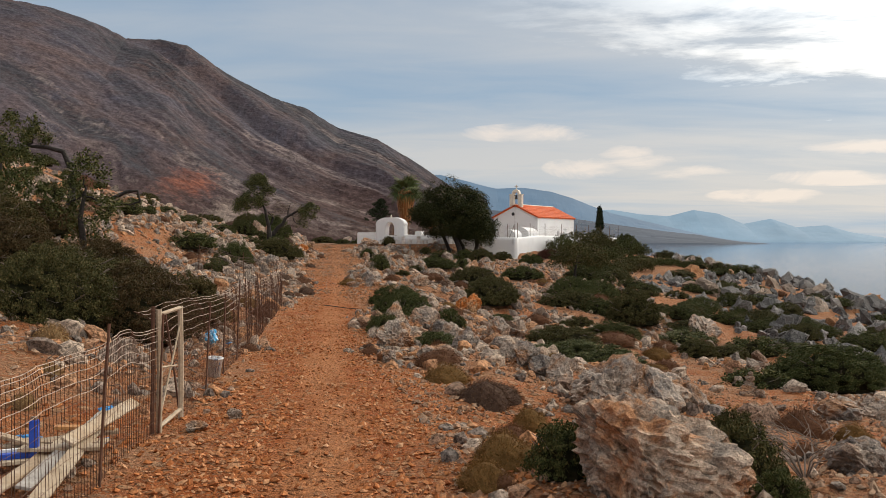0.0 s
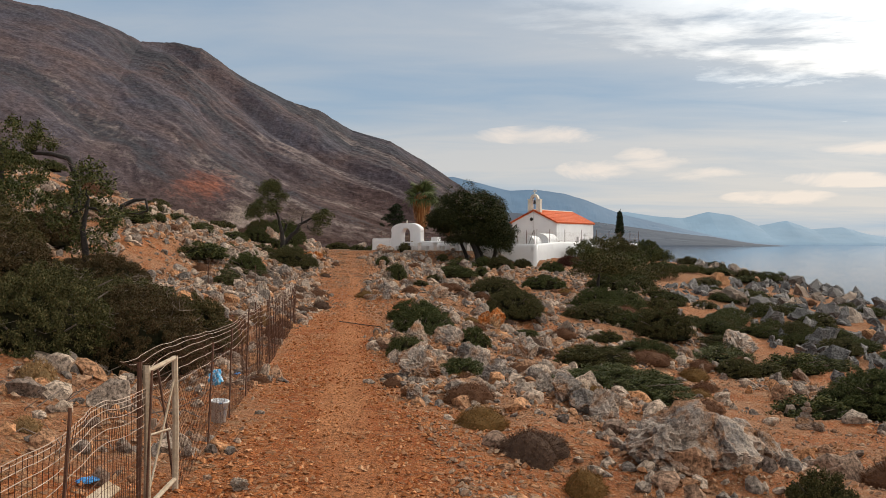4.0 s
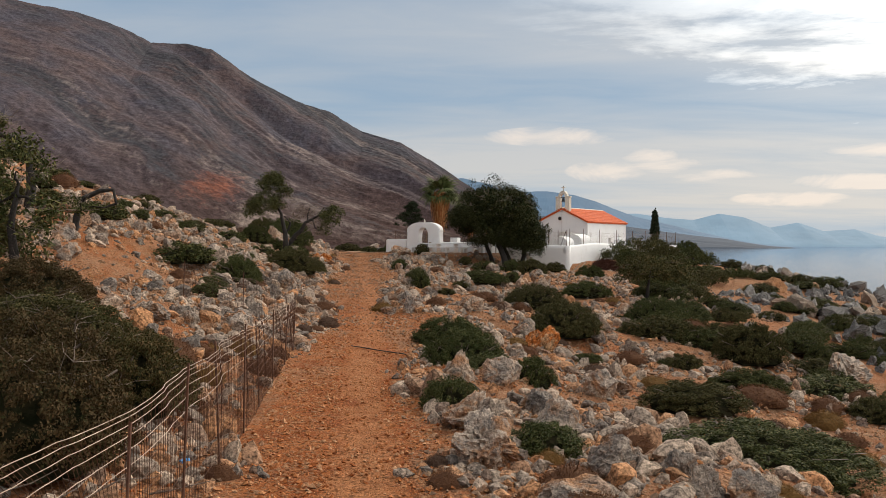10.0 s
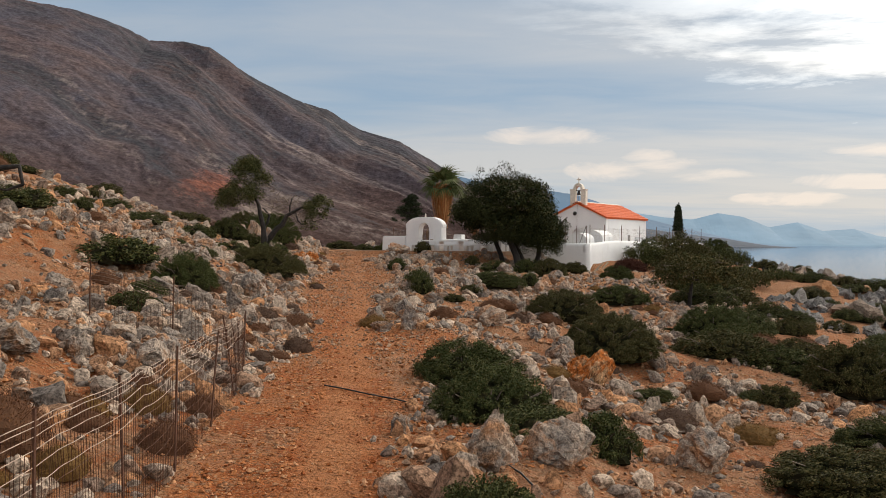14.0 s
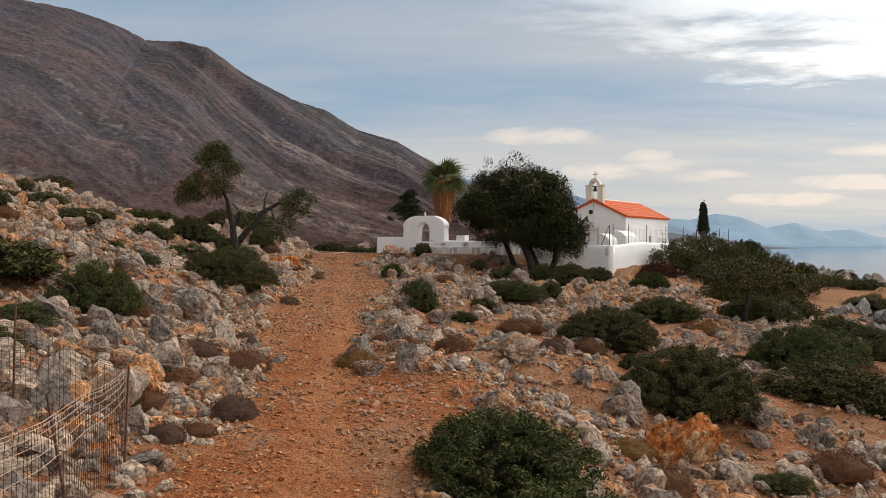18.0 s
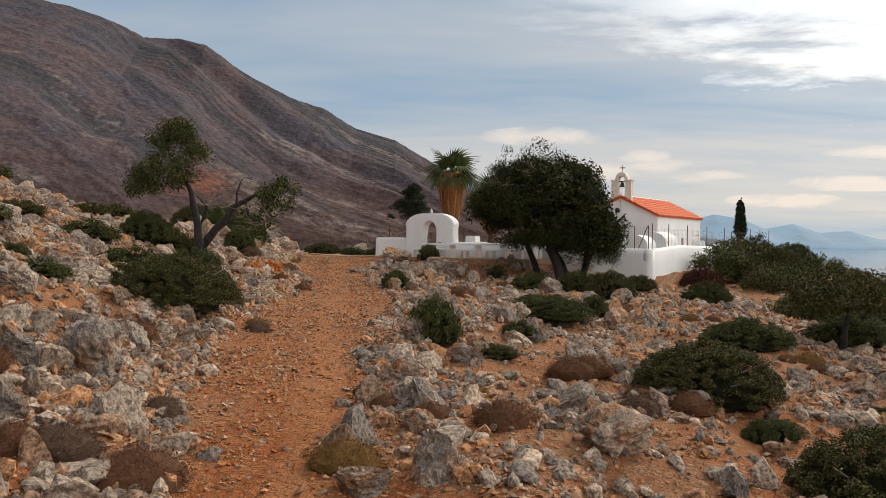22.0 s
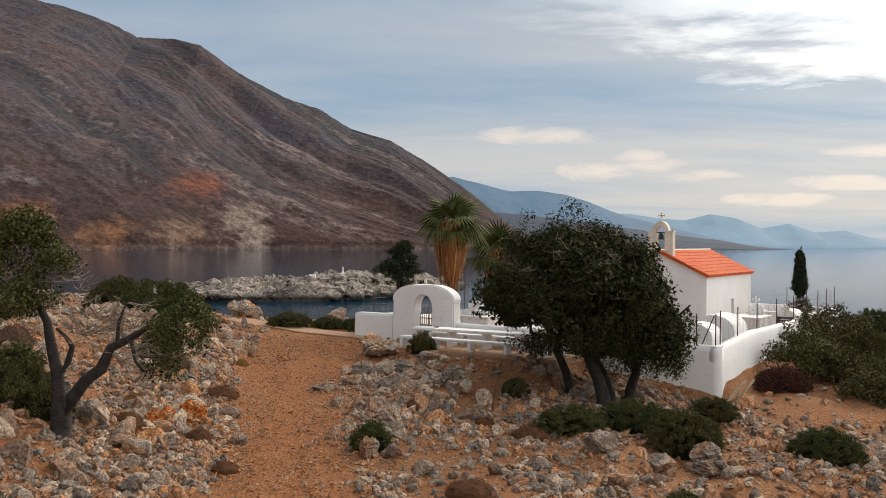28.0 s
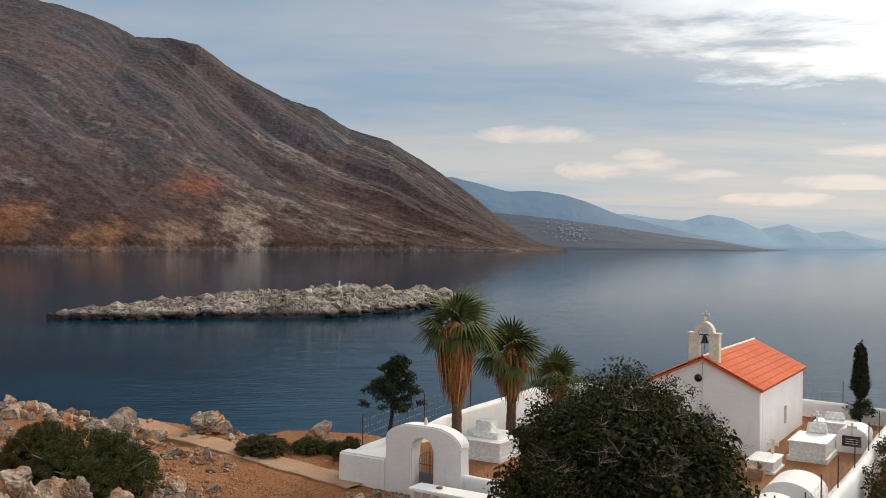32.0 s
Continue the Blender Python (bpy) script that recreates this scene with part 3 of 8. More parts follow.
def ground(x, y, fine=True):
    """Height of the ground."""
    x, y = np.asarray(x, float), np.asarray(y, float)
    dx = x - track_x(y)
    base = np.interp(y, TRACK_Y, TRACK_Z)
    # the hillside beside the track
    l = np.interp(y, [-40, 5, 15, 30, 50, 66, 76, 84, 92, 100], [0.2, 0.2, 0.22, 0.3, 0.37, 0.35, 0.28, 0.17, 0.06, 0.03])
    hill = l * (np.log1p(np.exp((-dx - 2.15) * 1.5)) / 1.5)
    hill = np.where(hill > 9, 9 + (hill - 9) * 0.45, hill)
    # the slope down to the sea on the other side
    r = np.interp(y, [-40, 10, 24, 34, 42, 50, 57, 66, 76, 84, 110], [0.1, 0.12, 0.2, 0.25, 0.28, 0.19, 0.14, 0.08, 0.05, 0.03, 0.02])
    far = np.interp(y, [-40, 24, 34, 57, 66, 80, 95], [0.11, 0.11, 0.11, 0.12, 0.118, 0.108, 0.13])
    bend = np.interp(y, [-40, 34, 50, 57, 66, 80, 95, 115], [7, 7, 8, 9, 13, 17.5, 25, 32])
    fall = r * np.log1p(np.exp((dx - 2.2) * 1.3)) / 1.3 + (far - r) * np.log1p(np.exp((dx - bend) * 0.9)) / 0.9
    z = base + hill - fall
    z = np.where(z < 5, 5 + (z - 5) * 0.4, z)
    off = smooth(1.1, 3.4, np.abs(dx + 0.25))
    z = z + off * 0.28 * fbm(x * 0.22, y * 0.22, 0.3, 3, 11) + (0.03 + 0.09 * off) * fbm(x * 0.9, y * 0.9, 0.9, 3, 21)
    if fine:
        z = z + (0.012 + 0.03 * off) * fbm(x * 3.1, y * 3.1, 0.4, 2, 31)
    # the ground drops beside the yard's corner
    cu, cv = (x - 9.15) * 0.848 - (y - 78.72) * 0.53, (x - 9.15) * 0.53 + (y - 78.72) * 0.848
    z = z - 0.42 * np.exp(-((cu - 0.3) / 2.6) ** 2 - ((cv + 0.6) / 3.0) ** 2)
    # level ground round the chapel and the tables
    u, v = (x - 9.15) * 0.848 - (y - 78.72) * 0.53, (x - 9.15) * 0.53 + (y - 78.72) * 0.848
    yard = smooth(0.6, -0.4, u) * smooth(-22.0, -19.0, u) * smooth(-0.4, 0.6, v) * smooth(27, 25, v)
    z = z + yard * (14.1 - z)
    seat = smooth(-4.0, -5.6, u) * smooth(-18.5, -16.5, u) * smooth(-4.2, -3.0, v) * smooth(0.6, -0.2, v)
    z = z + seat * (14.27 - z)
    # cliffs
    c = coast(x, y)
    k = smooth(-5.0, 1.2, c)
    return -4 + (z + 4) * k


# ---- ground, sea and mountains ----


def spaced(lo, a, b, hi, step, grow=1.16):
    """Even steps from a to b, then wider and wider out to lo and hi."""
    mid = list(np.arange(a, b + step, step))
    s, q, left = step, a, []
    while q > lo:
        s *= grow
        q -= s
        left.append(q)
    s, q, right = step, mid[-1], []
    while q < hi:
        s *= grow
        q += s
        right.append(q)
    return np.array(left[::-1] + mid + right)


gx, gy = spaced(-420, -24, 27, 300, 0.3), spaced(-300, 2, 112, 170, 0.34)
XX, YY = np.meshgrid(gx, gy, indexing="ij")
ZZ = ground(XX.ravel(), YY.ravel()).reshape(XX.shape)
me = np_mesh("ground", np.stack([XX, YY, ZZ], -1).reshape(-1, 3), grid_faces(len(gx), len(gy)), M_SOIL, False)
ddx = np.abs(XX - track_x(YY) + 0.15 * vnoise(YY * 0.3, XX * 0.1, 0.5, 77))
bare = smooth(-0.6, 0.5, XX - np.interp(YY, EDGE_Y, EDGE_L)) * smooth(-0.6, 0.5, np.interp(YY, EDGE_Y, EDGE_R) - XX)
wear = smooth(0.75, 0.1, ddx) * (0.6 + 0.4 * vnoise(XX * 0.8, YY * 0.4, 0.2, 78)) + 0.36 * bare
wear = np.maximum(wear, smooth(4.5, 1.0, np.hypot((XX + 5.5) * 0.8, (YY - 83) * 0.6)))
at_wear = me.attributes.new("wear", "FLOAT", "POINT")
at_wear.data.foreach_set("value", np.clip(wear, 0, 1).astype(np.float32).ravel())
tagged(new("ground", me), "orange-brown stony ground with a worn footpath and grey cliffs", "ground", kind="structure")

sea_v = np.array([[-7000, -600, 0], [7000, -600, 0], [7000, 5000, 0], [-7000, 5000, 0]], float)
tagged(new("water", np_mesh("water", sea_v, np.array([[0, 1, 2, 3]]), M_SEA)), "calm dark blue sea with small ripples", "sea", kind="structure")


def mountain_mesh():
    """The great slope: ribs and gullies run aslant from the crest to the shore."""
    n, m = 470, 190
    s, c = np.array(SHORE, float), np.array(CREST, float)
    u, w = np.linspace(0, 1, n), np.linspace(-0.02, 1.3, m)
    S = np.stack([np.interp(u, np.linspace(0, 1, len(s)), s[:, k]) for k in range(2)], 1)
    C = np.stack([np.interp(u, np.linspace(0, 1, len(c)), c[:, k]) for k in range(3)], 1)
    W = w[None]
    X, Y = S[:, :1] + (C[:, :1] - S[:, :1]) * W, S[:, 1:2] + (C[:, 1:2] - S[:, 1:2]) * W
    Wc = np.clip(W, 0, 1)
    Z = C[:, 2:3] * np.where(W <= 1, Wc ** 0.93, 1 - (W - 1) * 1.1)
    q = u[:, None] * np.hypot(np.diff(S[:, 0]), np.diff(S[:, 1])).sum() / 170.0
    warp = 0.4 * fbm(q * 0.8, W * 3, 0.1, 3, 65)
    aslant = q + 7.6 * W + warp
    big = 1 - np.abs(fbm(aslant * 0.55, W * 1.1, 0.5, 2, 61)) * 1.9
    rib = 1 - np.abs(fbm(aslant * 1.7, W * 2.2 + warp, 0.2, 3, 62)) * 1.8
    thread = fbm(aslant * 5.2, W * 3.0, 0.7, 3, 63, 0.6)
    rough = fbm(aslant * 8, W * 32, 0.7, 3, 70, 0.65)
    knob = np.abs(fbm(aslant * 3.4, W * 9, 0.4, 3, 71, 0.6))
    tall = np.clip(C[:, 2:3] / 260, 0.05, 1)
    amp = tall * Wc ** 0.6 * (1.05 - Wc)
    Z = Z + amp * (27 * (big - 0.35) + 14 * (rib - 0.4) + 0.6 * thread + 9 * knob) + tall * smooth(0.3, 0.8, W) * smooth(1.02, 0.9, W) * (14 * np.exp(-((aslant - 11.75) / 0.4) ** 2) - 34 * np.exp(-((aslant - 11.05) / 0.42) ** 2)) + 1.5 * rough * (W > 0.02) * tall
    # a steep foot where the waves have cut it
    Z = np.where(W < 0, -6, np.maximum(Z + 9 * smooth(0, 0.02, W) * tall, 0.6) * smooth(-0.005, 0.012, W))
    me = np_mesh("mountain", np.stack([X, Y, Z], -1).reshape(-1, 3), grid_faces(n, m), M_MOUNT, True)
    line = 1 - np.abs(vnoise(aslant * 2.1 + 0.22 * rough, W * 1.5 + 0.3, 0.3, 64))
    here = smooth(0.12, 0.6, vnoise(aslant * 1.1 + 3, W * 5.2, 0.5, 67))
    fan = smooth(0.35, 0.75, vnoise(aslant * 1.6, W * 4.0 + 0.5 * rough, 0.2, 68))
    scree = 0.6 * smooth(0.84, 0.99, line) * here + 0.7 * fan
    for key, value in (("scree", scree), ("crag", 0.5 + 0.55 * vnoise(aslant * 1.5, W * 3.5, 0.6, 69) + 0.2 * rough + 0.35 * (Wc - 0.6))):
        me.attributes.new(key, "FLOAT", "POINT").data.foreach_set("value", np.broadcast_to(value, X.shape).astype(np.float32).ravel())
    return me


def range_mesh(name, shore, crest, mat, n, m, rough, seed, back=0.35, foot=0.0):
    """A mountain side between a shore line and a crest line, with gullies, and its far side."""
    s, c = np.array(shore, float), np.array(crest, float)
    u = np.linspace(0, 1, n)
    us, uc = np.linspace(0, 1, len(s)), np.linspace(0, 1, len(c))
    S = np.stack([np.interp(u, us, s[:, k]) for k in range(2)], 1)
    Cc = np.stack([np.interp(u, uc, c[:, k]) for k in range(3)], 1)
    w = np.linspace(-0.02, 1 + back, m)
    W = w[None]
    X = S[:, :1] + (Cc[:, :1] - S[:, :1]) * W
    Y = S[:, 1:2] + (Cc[:, 1:2] - S[:, 1:2]) * W
    up_w = np.where(W <= 1, np.abs(np.clip(W, 0, 1)) ** 0.93, 1 - (W - 1) * 1.1)
    Z = Cc[:, 2:3] * up_w
    L = np.hypot(np.diff(S[:, 0]), np.diff(S[:, 1])).sum()
    q = u[:, None] * L / 170.0
    warp = 0.45 * fbm(q * 0.8, W * 3, 0.1, 3, seed + 4)
    gully = 1 - np.abs(fbm(q * 0.9 + W * 4.0 + warp, W * 1.6 + warp, 0.5, 4, seed)) * 1.6
    fine = fbm(q * 6 + W * 14, W * 16, 0.7, 4, seed + 9, 0.6)
    amp = rough * np.clip(W, 0, 1) ** 0.7 * (1.06 - np.clip(W, 0, 1)) * (0.25 + 0.75 * np.clip(Cc[:, 2:3] / 300, 0, 1))
    Z = Z + amp * (gully * 1.0 - 0.6) + amp * 0.14 * fine + rough * 0.03 * fine * (W > 0.02)
    Z = np.where(W < 0, -6, np.maximum(Z, 0.6) * smooth(-0.005, 0.015, W) + foot)
    return np_mesh(name, np.stack([X, Y, Z], -1).reshape(-1, 3), grid_faces(n, m), mat, True)


SHORE = [(-1100, 1150), (-860, 1320), (-645, 1480), (-500, 1620), (-336, 1800), (-102, 1980), (120, 2110), (285, 2230)]
CREST = [(-1900, 2450, 760), (-1398, 2500, 735), (-1210, 2600, 675), (-1077, 2650, 658), (-970, 2700, 627), (-891, 2750, 591), (-808, 2800, 599),
         (-725, 2800, 580), (-609, 2800, 497), (-476, 2800, 427), (-376, 2800, 395), (-277, 2800, 335), (-158, 2750, 298), (-43, 2700, 227),
         (66, 2600, 147), (168, 2500, 59), (246, 2400, 16), (292, 2262, 3)]
tagged(new("mountain", mountain_mesh()), "bare brown mountainside with grey crags falling to the sea", "mountain", kind="structure")
HEAD = [(65, 3300, 171), (164, 3300, 122), (281, 3300, 112), (418, 3300, 98), (536, 3300, 83), (673, 3300, 63), (810, 3300, 45), (948, 3300, 30), (1065, 3300, 5)]
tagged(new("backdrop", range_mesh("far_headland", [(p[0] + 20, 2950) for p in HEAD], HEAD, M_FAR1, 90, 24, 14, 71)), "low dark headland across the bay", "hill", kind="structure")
RANGE = [(-300, 4100, 330), (-64, 4100, 285), (32, 4100, 299), (154, 4100, 269), (277, 4100, 238), (399, 4100, 242), (521, 4100, 224), (619, 4100, 195), (692, 4100, 164),
         (790, 4100, 129), (912, 4100, 100), (1059, 4100, 65), (1328, 4100, 4)]
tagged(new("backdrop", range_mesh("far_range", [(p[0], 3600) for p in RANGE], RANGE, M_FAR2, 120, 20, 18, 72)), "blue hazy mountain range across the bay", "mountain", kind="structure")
LAST = [(300, 4800, 190), (755, 4800, 165), (927, 4800, 167), (1070, 4800, 145), (1213, 4800, 135), (1341, 4800, 168), (1470, 4800, 149), (1600, 4800, 96), (1742, 4800, 123),
        (1872, 4800, 79), (2029, 4800, 89), (2158, 4800, 53), (2450, 4800, 5)]
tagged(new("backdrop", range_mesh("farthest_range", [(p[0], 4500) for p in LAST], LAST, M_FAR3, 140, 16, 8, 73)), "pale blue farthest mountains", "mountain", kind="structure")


# islet: a long low reef of pale rock with a dark waterline
def islet_mesh():
    n, m = 260, 90
    u, w = np.linspace(0, 1, n)[:, None], np.linspace(-1, 1, m)[None]
    ax = np.interp(u, [0, 0.2, 0.45, 0.7, 0.85, 1], [-113, -88, -62, -36, -16, 8])
    ay = np.interp(u, [0, 0.2, 0.45, 0.7, 0.85, 1], [318, 326, 345, 353, 372, 428])
    half = np.interp(u, [0, 0.06, 0.2, 0.45, 0.7, 0.85, 0.97, 1], [1, 5, 12, 20, 24, 20, 8, 1]) * (1 + 0.25 * vnoise(u * 14, w * 0.4, 0, 3))
    X, Y = ax + 0.35 * half * w * -0.4, ay + half * w
    top = np.interp(u, [0, 0.05, 0.2, 0.4, 0.55, 0.7, 0.8, 0.9, 1], [0.2, 1.0, 3.4, 4.8, 5.4, 7.4, 6.6, 4.6, 0.8])
    edge = 1 - np.abs(w)
    Z = top * (0.45 * smooth(0.0, 0.16, edge) + 0.55 * smooth(0.12, 0.8, edge))
    rockn = fbm(X * 0.12, Y * 0.12, 0.3, 5, 41, 0.6)
    crag = np.abs(fbm(X * 0.3, Y * 0.3, 0.7, 4, 51, 0.6))
    Z = Z * (0.86 + 0.32 * rockn) + smooth(0.02, 0.2, edge) * (1.5 - 3.4 * crag)
    Z = np.where(edge < 0.012, -2.0, Z)
    return np_mesh("islet", np.stack([X, Y, Z], -1).reshape(-1, 3), grid_faces(n, m), M_ISLE, True)


def isle_rock(t, pos):
    a = noise_tex(t, pos, 0.12, 6.0, 0.65)
    b = noise_tex(t, pos, 0.9, 6.0, 0.75)
    c = mixc(t, ramp(t, a, (0.36, grey(0)), (0.6, grey(1))), (0.13, 0.113, 0.10), (0.36, 0.31, 0.265))
    z = nd(t, "ShaderNodeSeparateXYZ", i0=pos).outputs[2]
    wet = nd(t, "ShaderNodeMapRange", Value=mth(t, "ADD", z, mth(t, "MULTIPLY", b, -1.6)), i1=1.5, i2=0.3, i3=0.0, i4=1.0).outputs[0]
    c = mixc(t, wet, c, (0.035, 0.03, 0.028))
    return mixc(t, 0.85, c, ramp(t, b, (0.40, grey(0.25)), (0.5, grey(1)), (0.6, grey(1.4))), "MULTIPLY")


M_ISLE = material("islet_rock", isle_rock, 0.95, bump=(0.8, 0.6, 6.0), spec=0.15)
tagged(new("islet", islet_mesh()), "long low islet of pale jagged rock with a dark waterline", "islet", kind="structure")


# ---- churchyard: x runs along its front wall, y into it ----
YARD = pose(9.15, 78.72, 0, 0, 0, -32.0)


def yard(u, v, z, turn=0.0):
    return YARD @ pose(u, v, z, 0, 0, turn)


def yard_xy(u, v):
    q = YARD @ Vector((u, v, 0))
    return q.x, q.y


def wall_mesh(name, xs, zs, solid, thick, mat, round_top=0.0):
    """A wall of thickness thick made of the solid cells of a grid, so that openings go through it."""
    bm = bmesh.new()
    vert = {}

    def at(i, k, y):
        key = (i, k, y)
        if key not in vert:
            vert[key] = bm.verts.new((xs[i], y * thick, zs[k]))
        return vert[key]

    n, m = len(xs) - 1, len(zs) - 1
    for i in range(n):
        for k in range(m):
            if not solid(i, k):
                continue
            bm.faces.new((at(i, k, 0), at(i + 1, k, 0), at(i + 1, k + 1, 0), at(i, k + 1, 0)))
            bm.faces.new((at(i, k, 1), at(i, k + 1, 1), at(i + 1, k + 1, 1), at(i + 1, k, 1)))
            for di, dk, a, b in ((-1, 0, (i, k), (i, k + 1)), (1, 0, (i + 1, k), (i + 1, k + 1)), (0, -1, (i, k), (i + 1, k)), (0, 1, (i, k + 1), (i + 1, k + 1))):
                j, l = i + di, k + dk
                if not (0 <= j < n and 0 <= l < m and solid(j, l)):
                    bm.faces.new((at(*a, 0), at(*b, 0), at(*b, 1), at(*a, 1)))
    return bm_mesh(name, bm, mat)


def arched_wall(name, outer, opening, thick, mat, at=(0, 0, 0), bevel=0.04):
    """A slab with an outline (list of x, z) and an arched hole (x0, x1, z0, spring, top)."""
    x0, x1, z0, spring, top = opening
    cx, rx, rz = (x0 + x1) / 2, (x1 - x0) / 2, top - spring
    arch = [(x0, z0), (x0, spring)] + [(cx - rx * math.cos(a), spring + rz * math.sin(a)) for a in np.linspace(0, math.pi, 13)[1:-1]] + [(x1, spring), (x1, z0)]
    bm = bmesh.new()
    n = len(outer)
    # outline runs from the hole's foot on the one side round to its foot on the other
    loop = outer + arch[::-1]
    front = [bm.verts.new((p[0], 0, p[1])) for p in loop]
    face = bm.faces.new(front)
    made = bmesh.ops.extrude_face_region(bm, geom=[face])
    bmesh.ops.translate(bm, vec=(0, thick, 0), verts=[g for g in made["geom"] if isinstance(g, bmesh.types.BMVert)])
    if bevel:
        sharp = [e for e in bm.edges if len(e.link_faces) == 2 and e.calc_face_angle(0) > 0.6]
        bmesh.ops.bevel(bm, geom=sharp, offset=bevel, segments=2, affect="EDGES")
    bmesh.ops.triangulate(bm, faces=[f for f in bm.faces if len(f.verts) > 4])
    bmesh.ops.translate(bm, vec=at, verts=bm.verts)
    return bm_mesh(name, bm, mat)


def cross_mesh(name, h, w, t, mat):
    """A cross standing at the origin with widened arm ends."""
    bm = bmesh.new()
    for size, z, x in (((t, t * 0.7, h), 0, 0), ((w, t * 0.7, t), h * 0.62, 0), ((t * 1.4, t * 0.7, t * 0.5), h - t * 0.3, 0), ((t * 0.5, t * 0.72, t * 1.4), h * 0.62 - t * 0.2, w / 2), ((t * 0.5, t * 0.72, t * 1.4), h * 0.62 - t * 0.2, -w / 2)):
        made = bmesh.ops.create_cube(bm, size=1.0)["verts"]
        for q in made:
            q.co = Vector((q.co.x * size[0] + x, q.co.y * size[1], (q.co.z + 0.5) * size[2] + z))
    return bm_mesh(name, bm, mat)


# chapel ------------------------------------------------------------------
CH_U, CH_V, CH_W, CH_L, CH_Z = -6.95, 13.47, 4.9, 8.8, 14.0
EAVE, RIDGE = 17.0 - CH_Z, 18.14 - CH_Z
chapel = thing("chapel", yard(CH_U, CH_V, CH_Z), "small whitewashed stone chapel with an orange tiled roof", "chapel")
hw = CH_W / 2
# gable wall with the door's opening
bm = bmesh.new()
out = [(-0.45, -0.3), (-hw, -0.3), (-hw, EAVE), (0, RIDGE - 0.05), (hw, EAVE), (hw, -0.3), (0.45, -0.3)]
part("wall", arched_wall("gable_wall", out, (-0.45, 0.45, -0.3, 1.55, 2.05), 0.45, M_WHITE, bevel=0.03), chapel)
part("wall", bm_mesh("back_wall", (lambda b: ([b.faces.new([b.verts.new((x, y, z)) for x, z in ((-hw, -0.3), (hw, -0.3), (hw, EAVE), (0, RIDGE - 0.05), (-hw, EAVE))]) for y in (CH_L - 0.45, CH_L)],
     bmesh.ops.bridge_loops(b, edges=b.edges[:])) and b)(bmesh.new()), M_WHITE), chapel)
w0, w1 = 18.12 - CH_V, 18.62 - CH_V
for s in (-1, 1):
    me = wall_mesh("side_wall", [0.45, w0, w1, CH_L - 0.45], [-0.3, 0.72, 1.58, EAVE], lambda i, k: not (i == 1 and k == 1), 0.45, M_WHITE)
    part("wall", me, chapel, at=Matrix(((0, -s, 0, s * hw), (1, 0, 0, 0), (0, 0, 1, 0), (0, 0, 0, 1))))
    win = part("window", box_mesh("window", (0.05, w1 - w0, 0.86), M_IRON, (s * (hw - 0.2), (w0 + w1) / 2, 0.72)), chapel, "narrow dark window slit")
    part("frame", box_mesh("frame", (0.06, 0.05, 0.86), M_WHITE, (s * (hw - 0.17), (w0 + w1) / 2, 0.72)), win)
door = part("door", box_mesh("door", (0.88, 0.06, 1.82), M_BLUE, (0, 0.2, -0.28), 0.01), chapel, "blue painted wooden door")
for x in (-0.22, 0.22):
    for z in (-0.1, 0.75):
        part("panel", box_mesh("panel", (0.32, 0.03, 0.68), M_BLUE, (x, 0.16, z), 0.012), door)
part("fanlight", box_mesh("fanlight", (0.88, 0.05, 0.5), M_WHITE, (0, 0.22, 1.55)), chapel, "white arched fanlight")
# roof: two slabs, with rows of tiles lying on them
slope = math.atan2(RIDGE - EAVE + 0.08, hw + 0.14)
run = math.hypot(hw + 0.14, RIDGE - EAVE + 0.08)


def tile_row(length, width, seed):
    """One course of barrel tiles, seen as a wavy strip with a thick lower lip."""
    n = int(length / 0.055)
    y = np.linspace(0, length, n)
    wave = 0.03 * np.abs(np.sin(y * math.pi / 0.22)) + 0.006 * vnoise(y * 6, 0, seed, 5)
    rows = []
    for x, dz in ((0.0, -0.02), (0.0, 0.045), (width * 0.5, 0.026), (width, 0.012)):
        rows.append(np.stack([np.full(n, x), y, wave * (dz > 0) + dz], 1))
    return np.concatenate(rows), np.concatenate([np.stack([np.arange(n - 1) + r * n, np.arange(1, n) + r * n, np.arange(1, n) + (r + 1) * n, np.arange(n - 1) + (r + 1) * n], 1) for r in range(3)])


COURSES = 8
rows_me = [np_mesh("tile_course", *tile_row(CH_L + 0.3, run / COURSES + 0.05, k), M_TILE, True) for k in range(3)]
for s in (-1, 1):
    tilt = Matrix.Translation((s * (hw + 0.14), -0.15, EAVE - 0.06)) @ Matrix.Diagonal((-s, 1, 1, 1)) @ Matrix.Rotation(-slope, 4, "Y")
    roof = part("roof", box_mesh("roof_slab", (run, CH_L + 0.26, 0.09), M_TILE, (run / 2, CH_L / 2 + 0.15, -0.09)), chapel, "orange clay tiles", tilt)
    for k in range(COURSES):
        part("tile_course", rows_me[k % 3], roof, at=Matrix.Translation((k * run / COURSES, 0, 0.004 * k)) @ Matrix.Rotation(radians(-2.2), 4, "Y"))
caps = []
for k in range(26):
    v, f = tube([(0, -0.12 + k * 0.347, RIDGE + 0.07), (0, 0.25 + k * 0.347, RIDGE + 0.085)], [0.075, 0.065], 10)
    caps.append((v, f))
part("ridge_cap", np_mesh("ridge_cap", *merged(caps), M_CREAM, False), chapel, "pale mortared ridge tiles")
